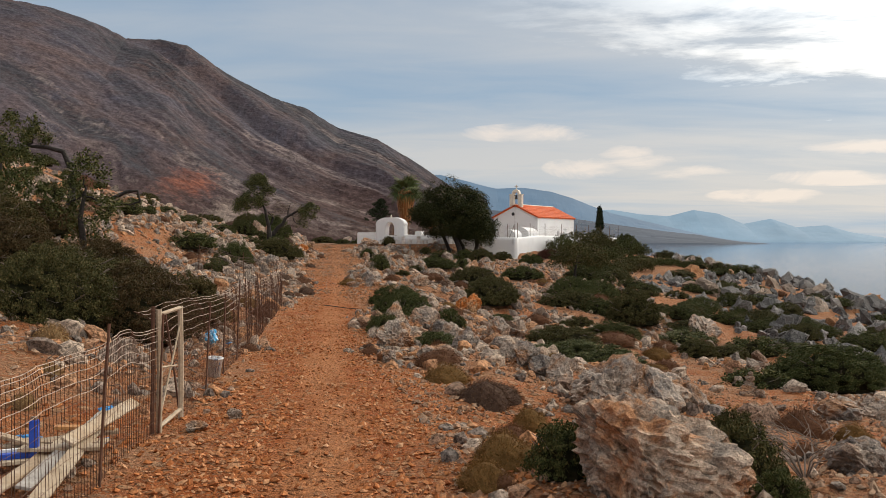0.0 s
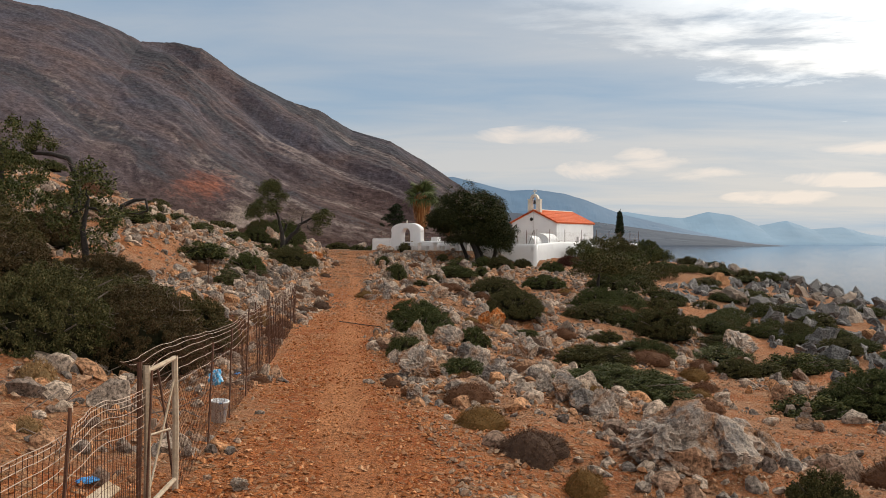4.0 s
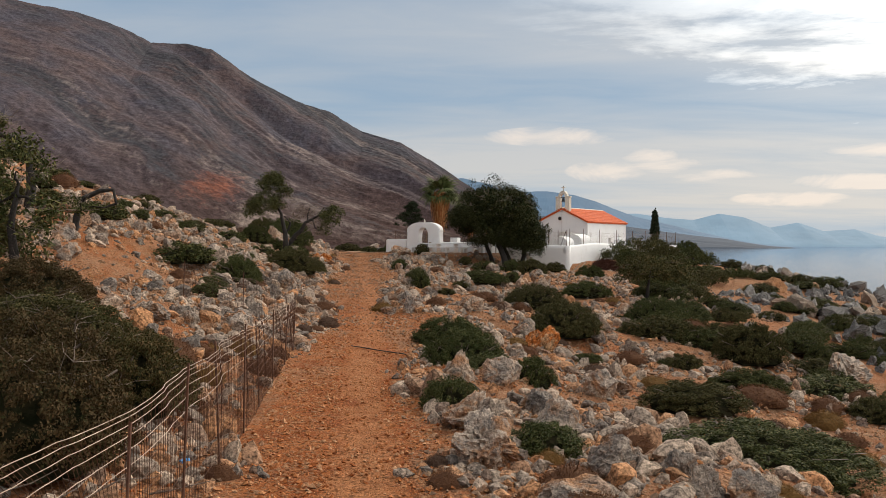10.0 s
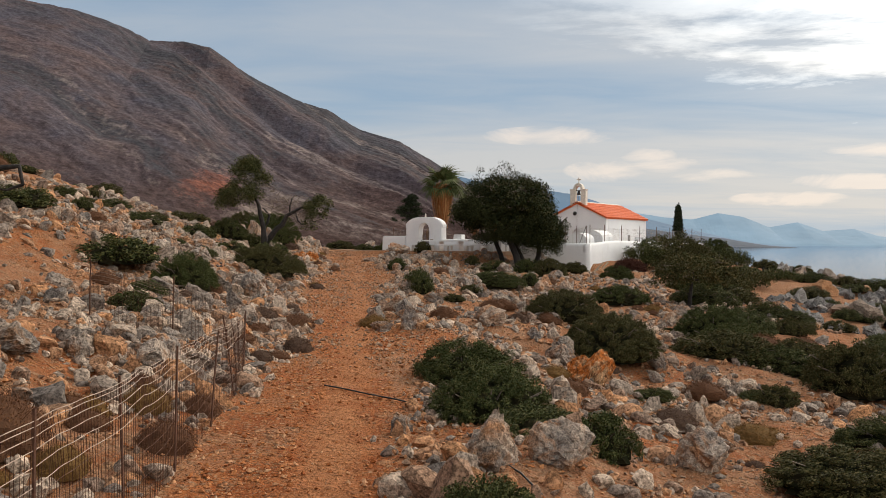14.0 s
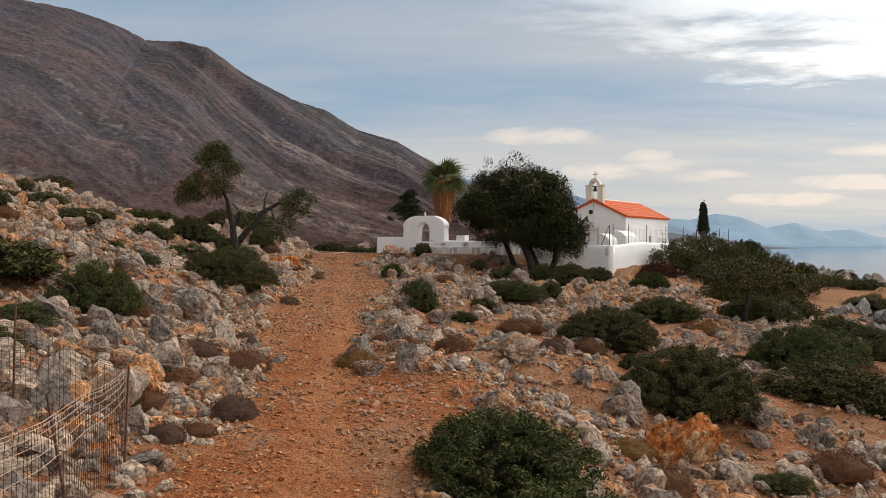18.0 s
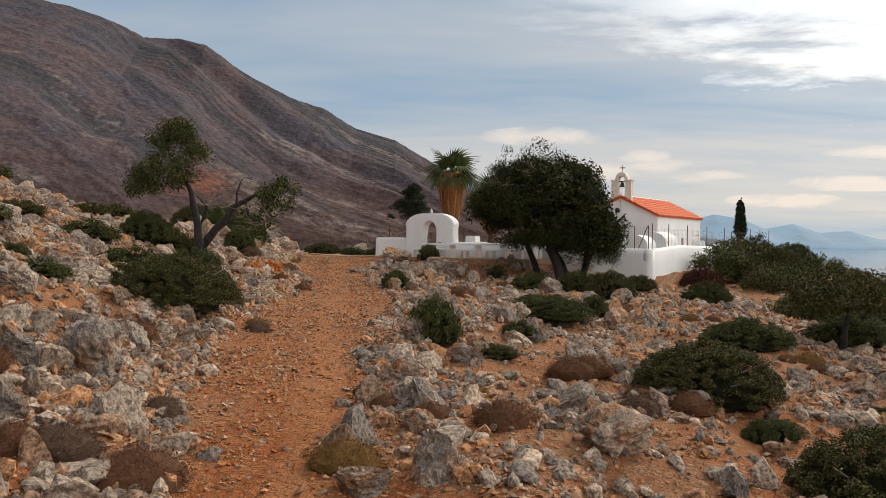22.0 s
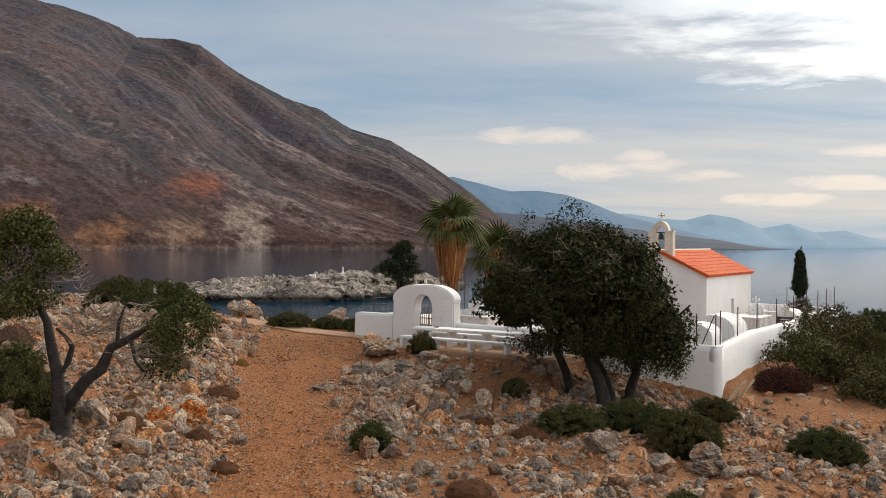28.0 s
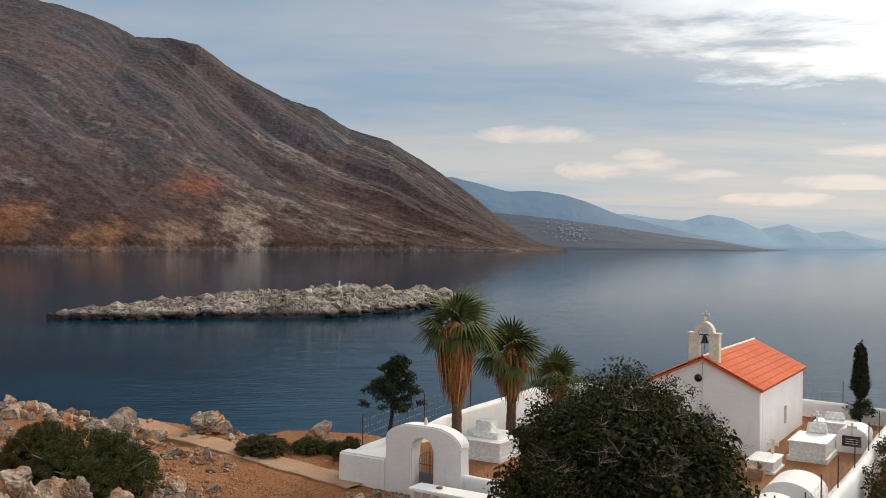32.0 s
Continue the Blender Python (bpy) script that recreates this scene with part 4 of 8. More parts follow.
# belfry
bw, b0, sp, bt = 0.67, RIDGE - 0.42, 19.2 - CH_Z, 19.72 - CH_Z
belfry = part("belfry", arched_wall("belfry", [(-0.24, b0), (-bw, b0), (-bw, sp), (-0.43, sp)] + [(-0.43 * math.cos(a), sp + (bt - sp) * math.sin(a)) for a in np.linspace(0, math.pi, 15)[1:-1]] + [(0.43, sp), (bw, sp), (bw, b0), (0.24, b0)],
              (-0.24, 0.24, b0, sp, sp + 0.26), 0.42, M_CREAM, (0, 0.02, 0), 0.02), chapel, "cream plastered arched belfry")
for x in (-0.46, 0.46):
    part("capital", box_mesh("capital", (0.5, 0.5, 0.07), M_CREAM, (x, 0.23, sp - 0.03), 0.012), belfry)
part("sill", box_mesh("sill", (0.5, 0.36, 0.3), M_CREAM, (0, 0.24, b0 - 0.02), 0.02), belfry)
part("cross", cross_mesh("cross", 0.46, 0.34, 0.075, M_CREAM), chapel, "cream stone cross", Matrix.Translation((0, 0.23, bt - 0.02)))
prof = [(0.0, 0.34), (0.07, 0.33), (0.1, 0.27), (0.115, 0.14), (0.15, 0.05), (0.2, 0.0), (0.17, 0.0)]
ang = np.arange(16) * 2 * np.pi / 16
bv = np.concatenate([np.stack([r * np.cos(ang), r * np.sin(ang), np.full(16, z)], 1) for r, z in prof])
bf = np.concatenate([np.stack([np.arange(16) + k * 16, (np.arange(16) + 1) % 16 + k * 16, (np.arange(16) + 1) % 16 + (k + 1) * 16, np.arange(16) + (k + 1) * 16], 1) for k in range(len(prof) - 1)])
bell = part("bell", np_mesh("bell", bv, bf, M_IRON, False), chapel, "dark bronze bell", Matrix.Translation((0, 0.22, 18.78 - CH_Z)))
part("yoke", box_mesh("yoke", (0.48, 0.05, 0.05), M_IRON, (0, 0, 0.34)), bell)
part("rope", np_mesh("rope", *tube([(0, 0, 0.05), (0.0, -0.12, -0.6), (0.01, -0.31, -0.9), (0.0, -0.33, -1.6), (0.01, -0.32, -3.1)], 0.011, 5), M_TWIG), bell)
horn = part("loudspeaker", np_mesh("loudspeaker", *tube([(0, -0.02, 0), (0, -0.1, 0), (0, -0.22, 0), (0, -0.225, 0), (0, -0.15, 0)], [0.05, 0.07, 0.17, 0.155, 0.03], 18), M_IRON, False), chapel, "black round horn loudspeaker", Matrix.Translation((-0.14, 0, 17.28 - CH_Z)))

# walls of the yard -------------------------------------------------------


def run_wall(name, pts, tops, foot, thick, label):
    """A plastered wall with an uneven rounded top along pts (in the yard's frame)."""
    p = np.array(pts, float)
    seg = np.concatenate([[0], np.cumsum(np.hypot(*np.diff(p, axis=0).T))])
    n = int(seg[-1] / 0.3) + 2
    s = np.linspace(0, seg[-1], n)
    c = np.stack([np.interp(s, seg, p[:, k]) for k in (0, 1)], 1)
    d = np.gradient(c, axis=0)
    d /= np.linalg.norm(d, axis=1)[:, None]
    nrm = np.stack([-d[:, 1], d[:, 0]], 1)
    top = np.interp(s, seg, tops) + 0.025 * vnoise(s * 0.7, 0.3, 0, 9)
    xy = np.array([yard_xy(a, b) for a, b in c])
    gz = ground(xy[:, 0] - 0.2, xy[:, 1] - 0.3) - 0.5
    base = np.minimum(gz, top - foot)
    ring = []
    lean = 0.03 * vnoise(s * 0.5, 0.9, 0, 4)
    for off, h in ((thick + 0.06, 0), (thick, 0.55), (thick - 0.02, 0.9), (thick * 0.8, 0.985), (thick * 0.5, 1.0), (thick * 0.2, 0.985), (0.02, 0.9), (0, 0.55), (-0.06, 0)):
        xy2 = c + nrm * (off + lean[:, None])
        ring.append(np.concatenate([xy2, (base + (top - base) * h)[:, None]], 1))
    m = len(ring)
    v = np.stack(ring, 1).reshape(-1, 3)
    f = grid_faces(n, m)
    caps_f = np.array([[0, 1, 7, 8], [1, 2, 6, 7], [2, 3, 5, 6], [3, 4, 4, 5]])
    ends = np.concatenate([caps_f[:3], (caps_f[:3] + (n - 1) * m)[:, ::-1]])
    me = np_mesh(name, v, np.concatenate([f, ends]), M_WHITE, False)
    ob = new(name, me)
    ob.matrix_world = YARD
    return tagged(ob, label, "wall", kind="structure")


run_wall("wall_front", [(-11.2, 0.05), (-6.5, 0.02), (-3.3, 0.0), (0.0, 0.0)], [15.17, 15.08, 14.93, 14.9], 0.9, 0.42, "low whitewashed boundary wall of the churchyard")
run_wall("wall_side", [(0.0, 0.0), (0.02, 5), (0.05, 11), (0.0, 17), (0, 24.2)], [14.9, 15.12, 15.0, 15.06, 14.92], 1.0, 0.45, "whitewashed side wall with dusty stains")
run_wall("wall_back", [(0.0, 24.2), (-8, 25.5), (-20, 25.5)], [14.95, 15.0, 14.5], 0.8, 0.4, "whitewashed back wall over the sea")
run_wall("wall_corner", [(-17.4, 4.6), (-17.0, 2.0), (-16.45, 0.1)], [15.12, 15.18, 15.2], 0.7, 0.9, "low broad whitewashed wall end")
run_wall("wall_left", [(-20.0, 25.5), (-19.6, 12.0), (-17.6, 4.6)], [14.5, 14.5, 14.8], 0.7, 0.4, "low whitewashed wall along the cliff")

gateway = thing("gateway", yard(-12.72, 0.0, 14.3), "whitewashed arched gateway with iron double gate", "gateway")
arc_pts = [(-1.6 + 0.06, 1.72)] + [(1.6 * math.sin(a), 1.72 + 0.78 * (math.cos(a) - 0.05) ** 0.8 if math.cos(a) > 0.05 else 1.72) for a in np.linspace(-1.5, 1.5, 19)] + [(1.6 - 0.06, 1.72)]
outline = [(-0.44, -0.5), (-1.6, -0.5)] + [(x, min(z, 2.42)) for x, z in arc_pts] + [(1.6, -0.5), (0.46, -0.5)]
part("arch_wall", arched_wall("arch_wall", outline, (-0.44, 0.46, -0.5, 1.45, 2.0), 0.62, M_WHITE, (0, -0.1, 0), 0.05), gateway)
part("low_wall", box_mesh("low_wall", (2.2, 0.62, 1.5), M_WHITE, (-2.62, 0.22, -0.42), 0.07, 0.96), gateway)
for s in (-1, 1):
    leaf = part("gate_leaf", box_mesh("sheet", (0.43, 0.02, 0.62), M_GATE, (s * 0.225, 0.42, 0.06)), gateway, "grey iron gate leaf with bars")
    for k in range(5):
        x = s * (0.03 + k * 0.1)
        part("bar", np_mesh("bar", *tube([(x, 0.42, 0.68), (x, 0.42, 1.38 - abs(k * 0.05 - 0.02) * 1.2)], 0.011, 5), M_BRASS), leaf)
    part("rail", np_mesh("rail", *tube([(s * 0.02, 0.42, 1.42), (s * 0.22, 0.42, 1.36), (s * 0.44, 0.42, 1.2)], 0.014, 5), M_BRASS), leaf)
    part("rail", box_mesh("rail", (0.43, 0.025, 0.03), M_BRASS, (s * 0.225, 0.42, 0.94)), leaf)
part("spike", np_mesh("spike", *tube([(0, 0.42, 0.1), (0, 0.42, 1.6)], 0.014, 5), M_BRASS), gateway)
part("finial", np_mesh("finial", *tube([(0, 0.2, 1.98), (0, 0.14, 2.1), (0.02, 0.12, 2.3), (0.01, 0.14, 2.42), (0.01, 0.14, 2.52), (0.0, 0.14, 2.68)], [0.07, 0.09, 0.11, 0.05, 0.07, 0.03], 9), M_CREAM, False), gateway, "weathered carved stone finial")

# tables and benches -------------------------------------------------------
slab = new("terrace_slab", box_mesh("terrace_slab", (7.5, 2.9, 0.28), M_CONC, (-8.8, -1.55, 14.07), 0.03))
slab.matrix_world = YARD
tagged(slab, "low concrete terrace under the tables", "terrace", kind="structure")
LEG = box_mesh("leg", (0.14, 0.36, 0.37), M_WHITE, (0, 0, 0), 0.015)
TLEG = box_mesh("leg", (0.16, 0.55, 0.64), M_WHITE, (0, 0, 0), 0.015)


def long_seat(name, u0, u1, v, depth, z, leg, legs, thick, label, cat, group):
    t = thing(name, yard((u0 + u1) / 2, v, 14.35), label, cat, group)
    L = u1 - u0
    part("tabletop" if cat == "table" else "seat", box_mesh("slab", (L, depth, thick), M_WHITE, (0, 0, z - thick), 0.02), t)
    for k in range(legs):
        part("leg", leg, t, at=Matrix.Translation((-L / 2 + 0.1 + (L - 0.2) * k / (legs - 1), 0, 0)))
    return t


long_seat("bench", -12.1, -5.6, -2.55, 0.38, 0.45, LEG, 5, 0.085, "long whitewashed masonry bench on the concrete terrace", "bench", "benches at the tables")
long_seat("bench", -12.0, -5.6, -0.55, 0.36, 0.45, LEG, 5, 0.085, "long whitewashed masonry bench against the wall", "bench", "benches at the tables")
long_seat("long_table", -12.05, -5.4, -1.55, 0.8, 0.74, TLEG, 5, 0.1, "long whitewashed masonry table beside the wall", "table", "")
tray = new("ashtray", np_mesh("ashtray", *tube([(0, 0, 0), (0, 0, 0.05), (0, 0, 0.055), (0, 0, 0.02)], [0.1, 0.12, 0.1, 0.02], 12), M_WIRE, False))
tray.matrix_world = yard(-11.1, -1.5, 15.09)
tagged(tray, "small round metal ashtray on the table", "ashtray")

# graves --------------------------------------------------------------------


def grave(u, v, w, l, h, turn=0.0, head=0.6, with_cross=True, mat=M_MARBLE, label="white marble grave with a cross"):
    t = thing("grave", yard(u, v, 14.1, turn), label, "grave", "graves in the churchyard")
    part("base", box_mesh("base", (w + 0.16, l + 0.16, h * 0.3), mat, (0, 0, -0.05), 0.02), t)
    part("chest", box_mesh("chest", (w, l, h * 0.66), mat, (0, 0, h * 0.25), 0.015), t)
    part("lid", box_mesh("lid", (w + 0.1, l + 0.1, 0.07), mat, (0, 0, h * 0.91), 0.015), t)
    if head:
        hs = part("headstone", box_mesh("headstone", (w * 0.62, 0.18, head), mat, (0, l * 0.5 - 0.15, h * 0.91 + 0.07), 0.03, 0.82), t)
        if with_cross:
            part("cross", cross_mesh("cross", 0.5, 0.34, 0.075, mat), hs, at=Matrix.Translation((0, l * 0.5 - 0.15, h * 0.91 + head + 0.05)))
    return t


family = grave(-14.3, 7.2, 2.3, 1.7, 0.8, 0, 0.0, False, label="large stepped white marble family grave")
part("upper_tier", box_mesh("upper_tier", (1.5, 0.95, 0.26), M_MARBLE, (0.0, 0.2, 0.8), 0.015), family)
part("urn_block", box_mesh("urn_block", (0.75, 0.6, 0.4), M_MARBLE, (-0.1, 0.28, 1.05), 0.02, 0.94), family)
grave(-2.65, 14.9, 1.45, 2.3, 0.85, 0, 0.45, True)
grave(-3.85, 11.6, 1.0, 1.7, 0.45, 0, 0.0, False, label="low white marble grave beside the chapel")
grave(-2.6, 19.6, 1.5, 1.0, 0.8, 0, 0.35, False, label="white marble grave with scrolled headstone")
grave(-12.5, 10.8, 0.9, 1.9, 0.5, 0, 0.5, True)
grave(-10.2, 6.0, 0.9, 1.9, 0.5, 0, 0.5, True)
stand = thing("grave_cross", yard(-3.7, 12.3, 14.45), "grey stone cross on a small plinth", "cross")
part("plinth", box_mesh("plinth", (0.36, 0.3, 0.22), M_MARBLE, (0, 0, -0.1), 0.02), stand)
part("cross", cross_mesh("cross", 0.62, 0.42, 0.1, M_CREAM), stand, at=Matrix.Translation((0, 0, 0.1)))


def vault(u, v, w, l, h, front, label):
    """A small burial vault with a barrel top."""
    t = thing("burial_vault", yard(u, v, 14.05), label, "burial vault", "burial vaults")
    prof = [(-w / 2, 0), (-w / 2, h - w * 0.34)] + [(-w / 2 * math.cos(a), h - w * 0.34 + w * 0.34 * math.sin(a)) for a in np.linspace(0, math.pi, 15)[1:-1]] + [(w / 2, h - w * 0.34), (w / 2, 0)]
    n = len(prof)
    vv = np.array([(x, y, z) for y in (0, l) for x, z in prof])
    ff = [[k, (k + 1) % n, (k + 1) % n + n, k + n] for k in range(n)]
    b = bmesh.new()
    vs = [b.verts.new(q) for q in vv]
    for q in ff:
        b.faces.new([vs[k] for k in q])
    b.faces.new(vs[:n])
    b.faces.new(vs[n:])
    part("vault", bm_mesh("vault", b, M_WHITE), t)
    if front:
        plate = part("plaque", box_mesh("plaque", (w * 0.62, 0.05, 0.45), M_IRON, (0, -0.03, h * 0.3), 0.01), t, "dark plaque with faded writing")
        for k in range(3):
            part("line", box_mesh("line", (w * 0.4, 0.01, 0.025), M_MARBLE, (0, -0.06, h * 0.3 + 0.1 + k * 0.1)), plate)
        part("cross", cross_mesh("cross", 0.52, 0.36, 0.09, M_CREAM), t, at=Matrix.Translation((0, 0.03, h * 0.3 + 0.47)))
    return t


vault(-1.35, 1.0, 1.5, 1.25, 1.55, False, "whitewashed barrel-topped burial vault at the wall corner")
vault(-1.15, 2.9, 1.7, 1.9, 1.75, False, "larger whitewashed barrel-topped burial vault")
vault(-1.35, 16.6, 1.25, 1.7, 1.15, True, "whitewashed barrel-topped tomb with plaque and cross")
urn = new("planter", box_mesh("planter", (0.5, 0.4, 0.5), M_CONC, (0, 0, -0.05), 0.03, 1.25))
urn.matrix_world = yard(-3.7, 9.6, 14.1)
tagged(urn, "small concrete planter with dry grass", "planter")

# wire fence on the wall
POST = np_mesh("post", *tube([(0, 0, -0.2), (0, 0, 1.15)], 0.022, 6), M_RUST)


def wire_panel(name, pts, h, label, group, cell=0.1, brace=False):
    """Posts with a net of wires between them (in the yard's frame)."""
    t = thing(name, YARD.copy(), label, "wire fence", group)
    p = np.array(pts, float)
    for q in p:
        part("post", POST, t, at=Matrix.Translation(q))
    for a, b in zip(p[:-1], p[1:]):
        L = np.linalg.norm(b - a)
        pieces = []
        for k in range(int(h / cell) + 1):
            up_z = np.array([0, 0, k * cell])
            pieces.append(tube([a + up_z, (a + b) / 2 + up_z - [0, 0, 0.02], b + up_z], 0.0032, 3))
        for k in range(int(L / cell) + 1):
            q = a + (b - a) * min(1, k * cell / L)
            pieces.append(tube([q, q + [0, 0, h]], 0.0028, 3))
        part("net", np_mesh("net", *merged(pieces), M_WIRE), t)
    if brace:
        part("brace", np_mesh("brace", *tube([p[-1] + [-0.5, 0, 0], p[-1] + [-0.05, 0, 1.1]], 0.02, 6), M_IRON), t)
    return t


wire_panel("wire_fence", [(-1.75, 0.2, 14.85), (-0.95, 0.2, 14.88), (-0.25, 0.2, 14.9)], 1.05, "rusty net fence on top of the wall corner", "net fences", 0.1, True)
wire_panel("wire_fence", [(-0.2, v, 15.0) for v in (0.6, 3.0, 6.0, 9.5, 13.0, 16.0, 19.0, 21.5, 24.0)], 0.95, "net fence with iron posts along the side wall", "net fences", 0.22)
wire_panel("wire_fence", [(-3.0, 24.8, 14.9), (-6.0, 25.2, 14.9), (-9.0, 25.4, 14.9)], 0.8, "net fence on the back wall", "net fences", 0.3)
wire_panel("wire_fence", [(-17.9, 3.4, 14.9), (-18.6, 6.5, 14.8), (-19.2, 10.0, 14.7), (-19.6, 15.0, 14.7)], 1.0, "thin net fence over the cliff edge", "net fences", 0.3)


# ---- rocks ----
rng = np.random.default_rng(7)


def ico(sub):
    bm = bmesh.new()
    bmesh.ops.create_icosphere(bm, subdivisions=sub, radius=1.0)
    v = np.array([q.co[:] for q in bm.verts])
    f = np.array([[q.index for q in p.verts] for p in bm.faces])
    bm.free()
    return v, f


ICO1, ICO2, ICO3, ICO4, ICO5 = ico(1), ico(2), ico(3), ico(4), ico(5)


def rock_shape(seed, base=ICO4, cuts=11, rough=0.14):
    """A weathered limestone boulder: a ball cut by planes, then pitted."""
    r = np.random.default_rng(seed)
    v, f = base
    v = v * np.array([1.0, r.uniform(0.7, 1.0), r.uniform(0.62, 0.95)])
    for _ in range(cuts):
        n = r.normal(size=3)
        n /= np.linalg.norm(n)
        d = r.uniform(0.38, 0.74)
        over = np.maximum(v @ n - d, 0)
        v = v - over[:, None] * n * 0.97
    q = v * 2.1 + seed * 3.7
    big = fbm(q[:, 0], q[:, 1], q[:, 2], 3, seed)
    pit = np.abs(fbm(q[:, 0] * 2.6, q[:, 1] * 2.6, q[:, 2] * 2.6, 4, seed + 50, 0.7))
    chip = np.abs(fbm(q[:, 0] * 6.5, q[:, 1] * 6.5, q[:, 2] * 5.0, 3, seed + 70, 0.7)) if len(v) > 600 else 0.3 * np.ones(len(v))
    nrm = v / (np.linalg.norm(v, axis=1)[:, None] + 1e-9)
    v = v + nrm * (rough * big + rough * 1.1 * (0.35 - pit) + rough * 0.55 * (0.3 - chip))[:, None]
    v[:, 2] += 0.25
    return v / (v[:, 0].max() - v[:, 0].min()), f


ROCKS = [np_mesh("rock", *rock_shape(k + 1), M_ROCK, True) for k in range(10)]
BIGROCKS = [np_mesh("rock", *rock_shape(k + 81, ICO5, 12, 0.16), M_ROCK, True) for k in range(5)]
FROCKS = [np_mesh("rock", *rock_shape(k + 61, ICO3), M_ROCK, True) for k in range(6)]
OROCKS = [np_mesh("rock", *rock_shape(k + 33, ICO4, 9, 0.13), M_ORANGE, True) for k in range(3)]


def put_rock(x, y, w, h, k, me_list, label, group):
    me = me_list[k % len(me_list)]
    ob = new("rock", me)
    q = np.array([me.vertices[i].co[2] for i in range(0, len(me.vertices), 3)])
    h = min(h, 0.9 * w)
    grow = 1.32 * h / (q.max() - q.min())
    turn = Euler((radians(6 * math.sin(k * 1.7)), radians(6 * math.cos(k * 2.3)), k * 2.399)).to_matrix().to_4x4()
    ob.matrix_world = Matrix.Translation((x, y, height(x, y) + h - q.max() * grow)) @ turn @ Matrix.Diagonal((w * 1.05, w * 0.95, grow, 1))
    return tagged(ob, label, "rock", group)


# places and sizes: x, y, width, height
GREEN_A = [(3.4, 9.0, 0.84, 0.64), (6.6, 14.3, 0.97, 0.89), (6.2, 26.4, 4.6, 0.85), (0.8, 27.4, 1.23, 0.58), (13.7, 27.4, 3.85, 1.28), (6.6, 32.4, 2.8, 0.7), (2.7, 32.2, 1.4, 0.66), (1.1, 33.3, 2.5, 1.00), (11.9, 34.7, 1.74, 0.63), (9.0, 36.1, 2.33, 0.67), (0.8, 37.0, 2.84, 0.98), (14.0, 37.5, 1.99, 0.55), (0.8, 38.9, 1.53, 0.47), (8.7, 42.2, 1.39, 0.54), (11.6, 44.1, 2.98, 1.49), (4.9, 44.4, 3.5, 1.3), (-7.2, 44.6, 2.02, 1.11), (19.8, 45.1, 2.40, 0.80), (4.5, 48.8, 0.71, 0.40), (4.4, 51.2, 3.47, 1.12), (9.9, 52.2, 3.23, 1.32), (-6.9, 54.0, 3.5, 1.2), (-7.4, 57.9, 2.4, 1.2)]
GREEN_B = [(-0.9, 53.8, 1.63, 0.98), (11.5, 54.3, 3.64, 1.14), (7.9, 60.0, 2.93, 0.88), (2.4, 61.6, 3.12, 0.78), (-11.0, 65.4, 2.33, 1.08), (4.2, 64.2, 1.1, 0.75), (-10.7, 67.2, 1.33, 1.59), (-2.5, 68.2, 1.25, 0.69), (9.5, 69.7, 2.21, 0.89), (5.8, 70.0, 2.54, 1.19), (2.9, 71.7, 2.39, 0.80), (4.8, 72.4, 2.29, 0.98), (7.7, 74.0, 1.73, 0.69), (-10.0, 75.4, 1.74, 1.11), (1.6, 75.7, 1.10, 0.64), (-12.3, 82.6, 4.6, 2.2), (-14.2, 83.4, 3.4, 1.9), (-9.9, 66.2, 1.6, 0.9), (-1.6, 81.6, 1.37, 0.78), (20.4, 83.0, 3.4, 0.85), (17.6, 85.0, 3.8, 1.9), (-8.4, 91.1, 2.9, 0.76), (-6.6, 92.0, 2.0, 0.6), (-4.7, 91.0, 1.5, 0.95), (-5.4, 92.0, 1.03, 0.77), (21.2, 92.6, 3.6, 2.1)]
BROWN_A = [(2.7, 9.1, 0.45, 0.20), (3.2, 15.9, 0.91, 0.32), (2.4, 17.3, 0.89, 0.40), (-4.9, 17.7, 0.51, 0.51), (2.3, 19.9, 1.04, 0.41), (2.3, 21.3, 0.86, 0.43), (-1.9, 21.5, 0.47, 0.55), (0.8, 21.5, 0.47, 0.28), (0.7, 22.6, 0.46, 0.20), (2.2, 23.4, 0.54, 0.25), (7.5, 27.1, 0.68, 0.39), (10.0, 32.0, 0.85, 0.40), (7.7, 34.3, 1.28, 0.43), (8.9, 34.8, 1.64, 0.51), (10.7, 35.1, 1.04, 0.45), (4.9, 37.2, 1.12, 0.43), (6.8, 37.8, 1.27, 0.38), (-3.6, 38.0, 0.61, 0.27), (3.0, 38.4, 0.79, 0.37), (-3.3, 38.5, 0.51, 0.29), (13.2, 38.7, 1.10, 0.46), (-4.3, 39.2, 0.75, 0.34)]
BROWN_B = [(-3.1, 39.6, 0.78, 0.35), (2.8, 39.8, 0.79, 0.29), (13.7, 40.1, 1.18, 0.47), (-4.3, 41.0, 0.71, 0.36), (6.8, 41.9, 1.07, 0.43), (-8.6, 42.5, 0.78, 0.47), (-3.7, 42.9, 1.00, 0.41), (-4.7, 43.4, 0.94, 0.37), (-1.7, 43.9, 0.87, 0.44), (-4.3, 45.7, 0.66, 0.42), (0.2, 46.1, 0.85, 0.40), (-0.8, 46.3, 0.64, 0.38), (-10.5, 47.1, 0.73, 0.40), (-1.5, 47.2, 0.49, 0.31), (-1.8, 48.0, 0.52, 0.37), (-0.1, 48.9, 0.56, 0.24), (2.6, 49.1, 0.81, 0.48), (3.7, 49.9, 0.86, 0.43), (2.9, 50.4, 0.81, 0.38), (-6.5, 51.3, 0.85, 0.38), (1.9, 52.0, 1.0, 0.46), (-4.8, 54.2, 0.67, 0.25)]
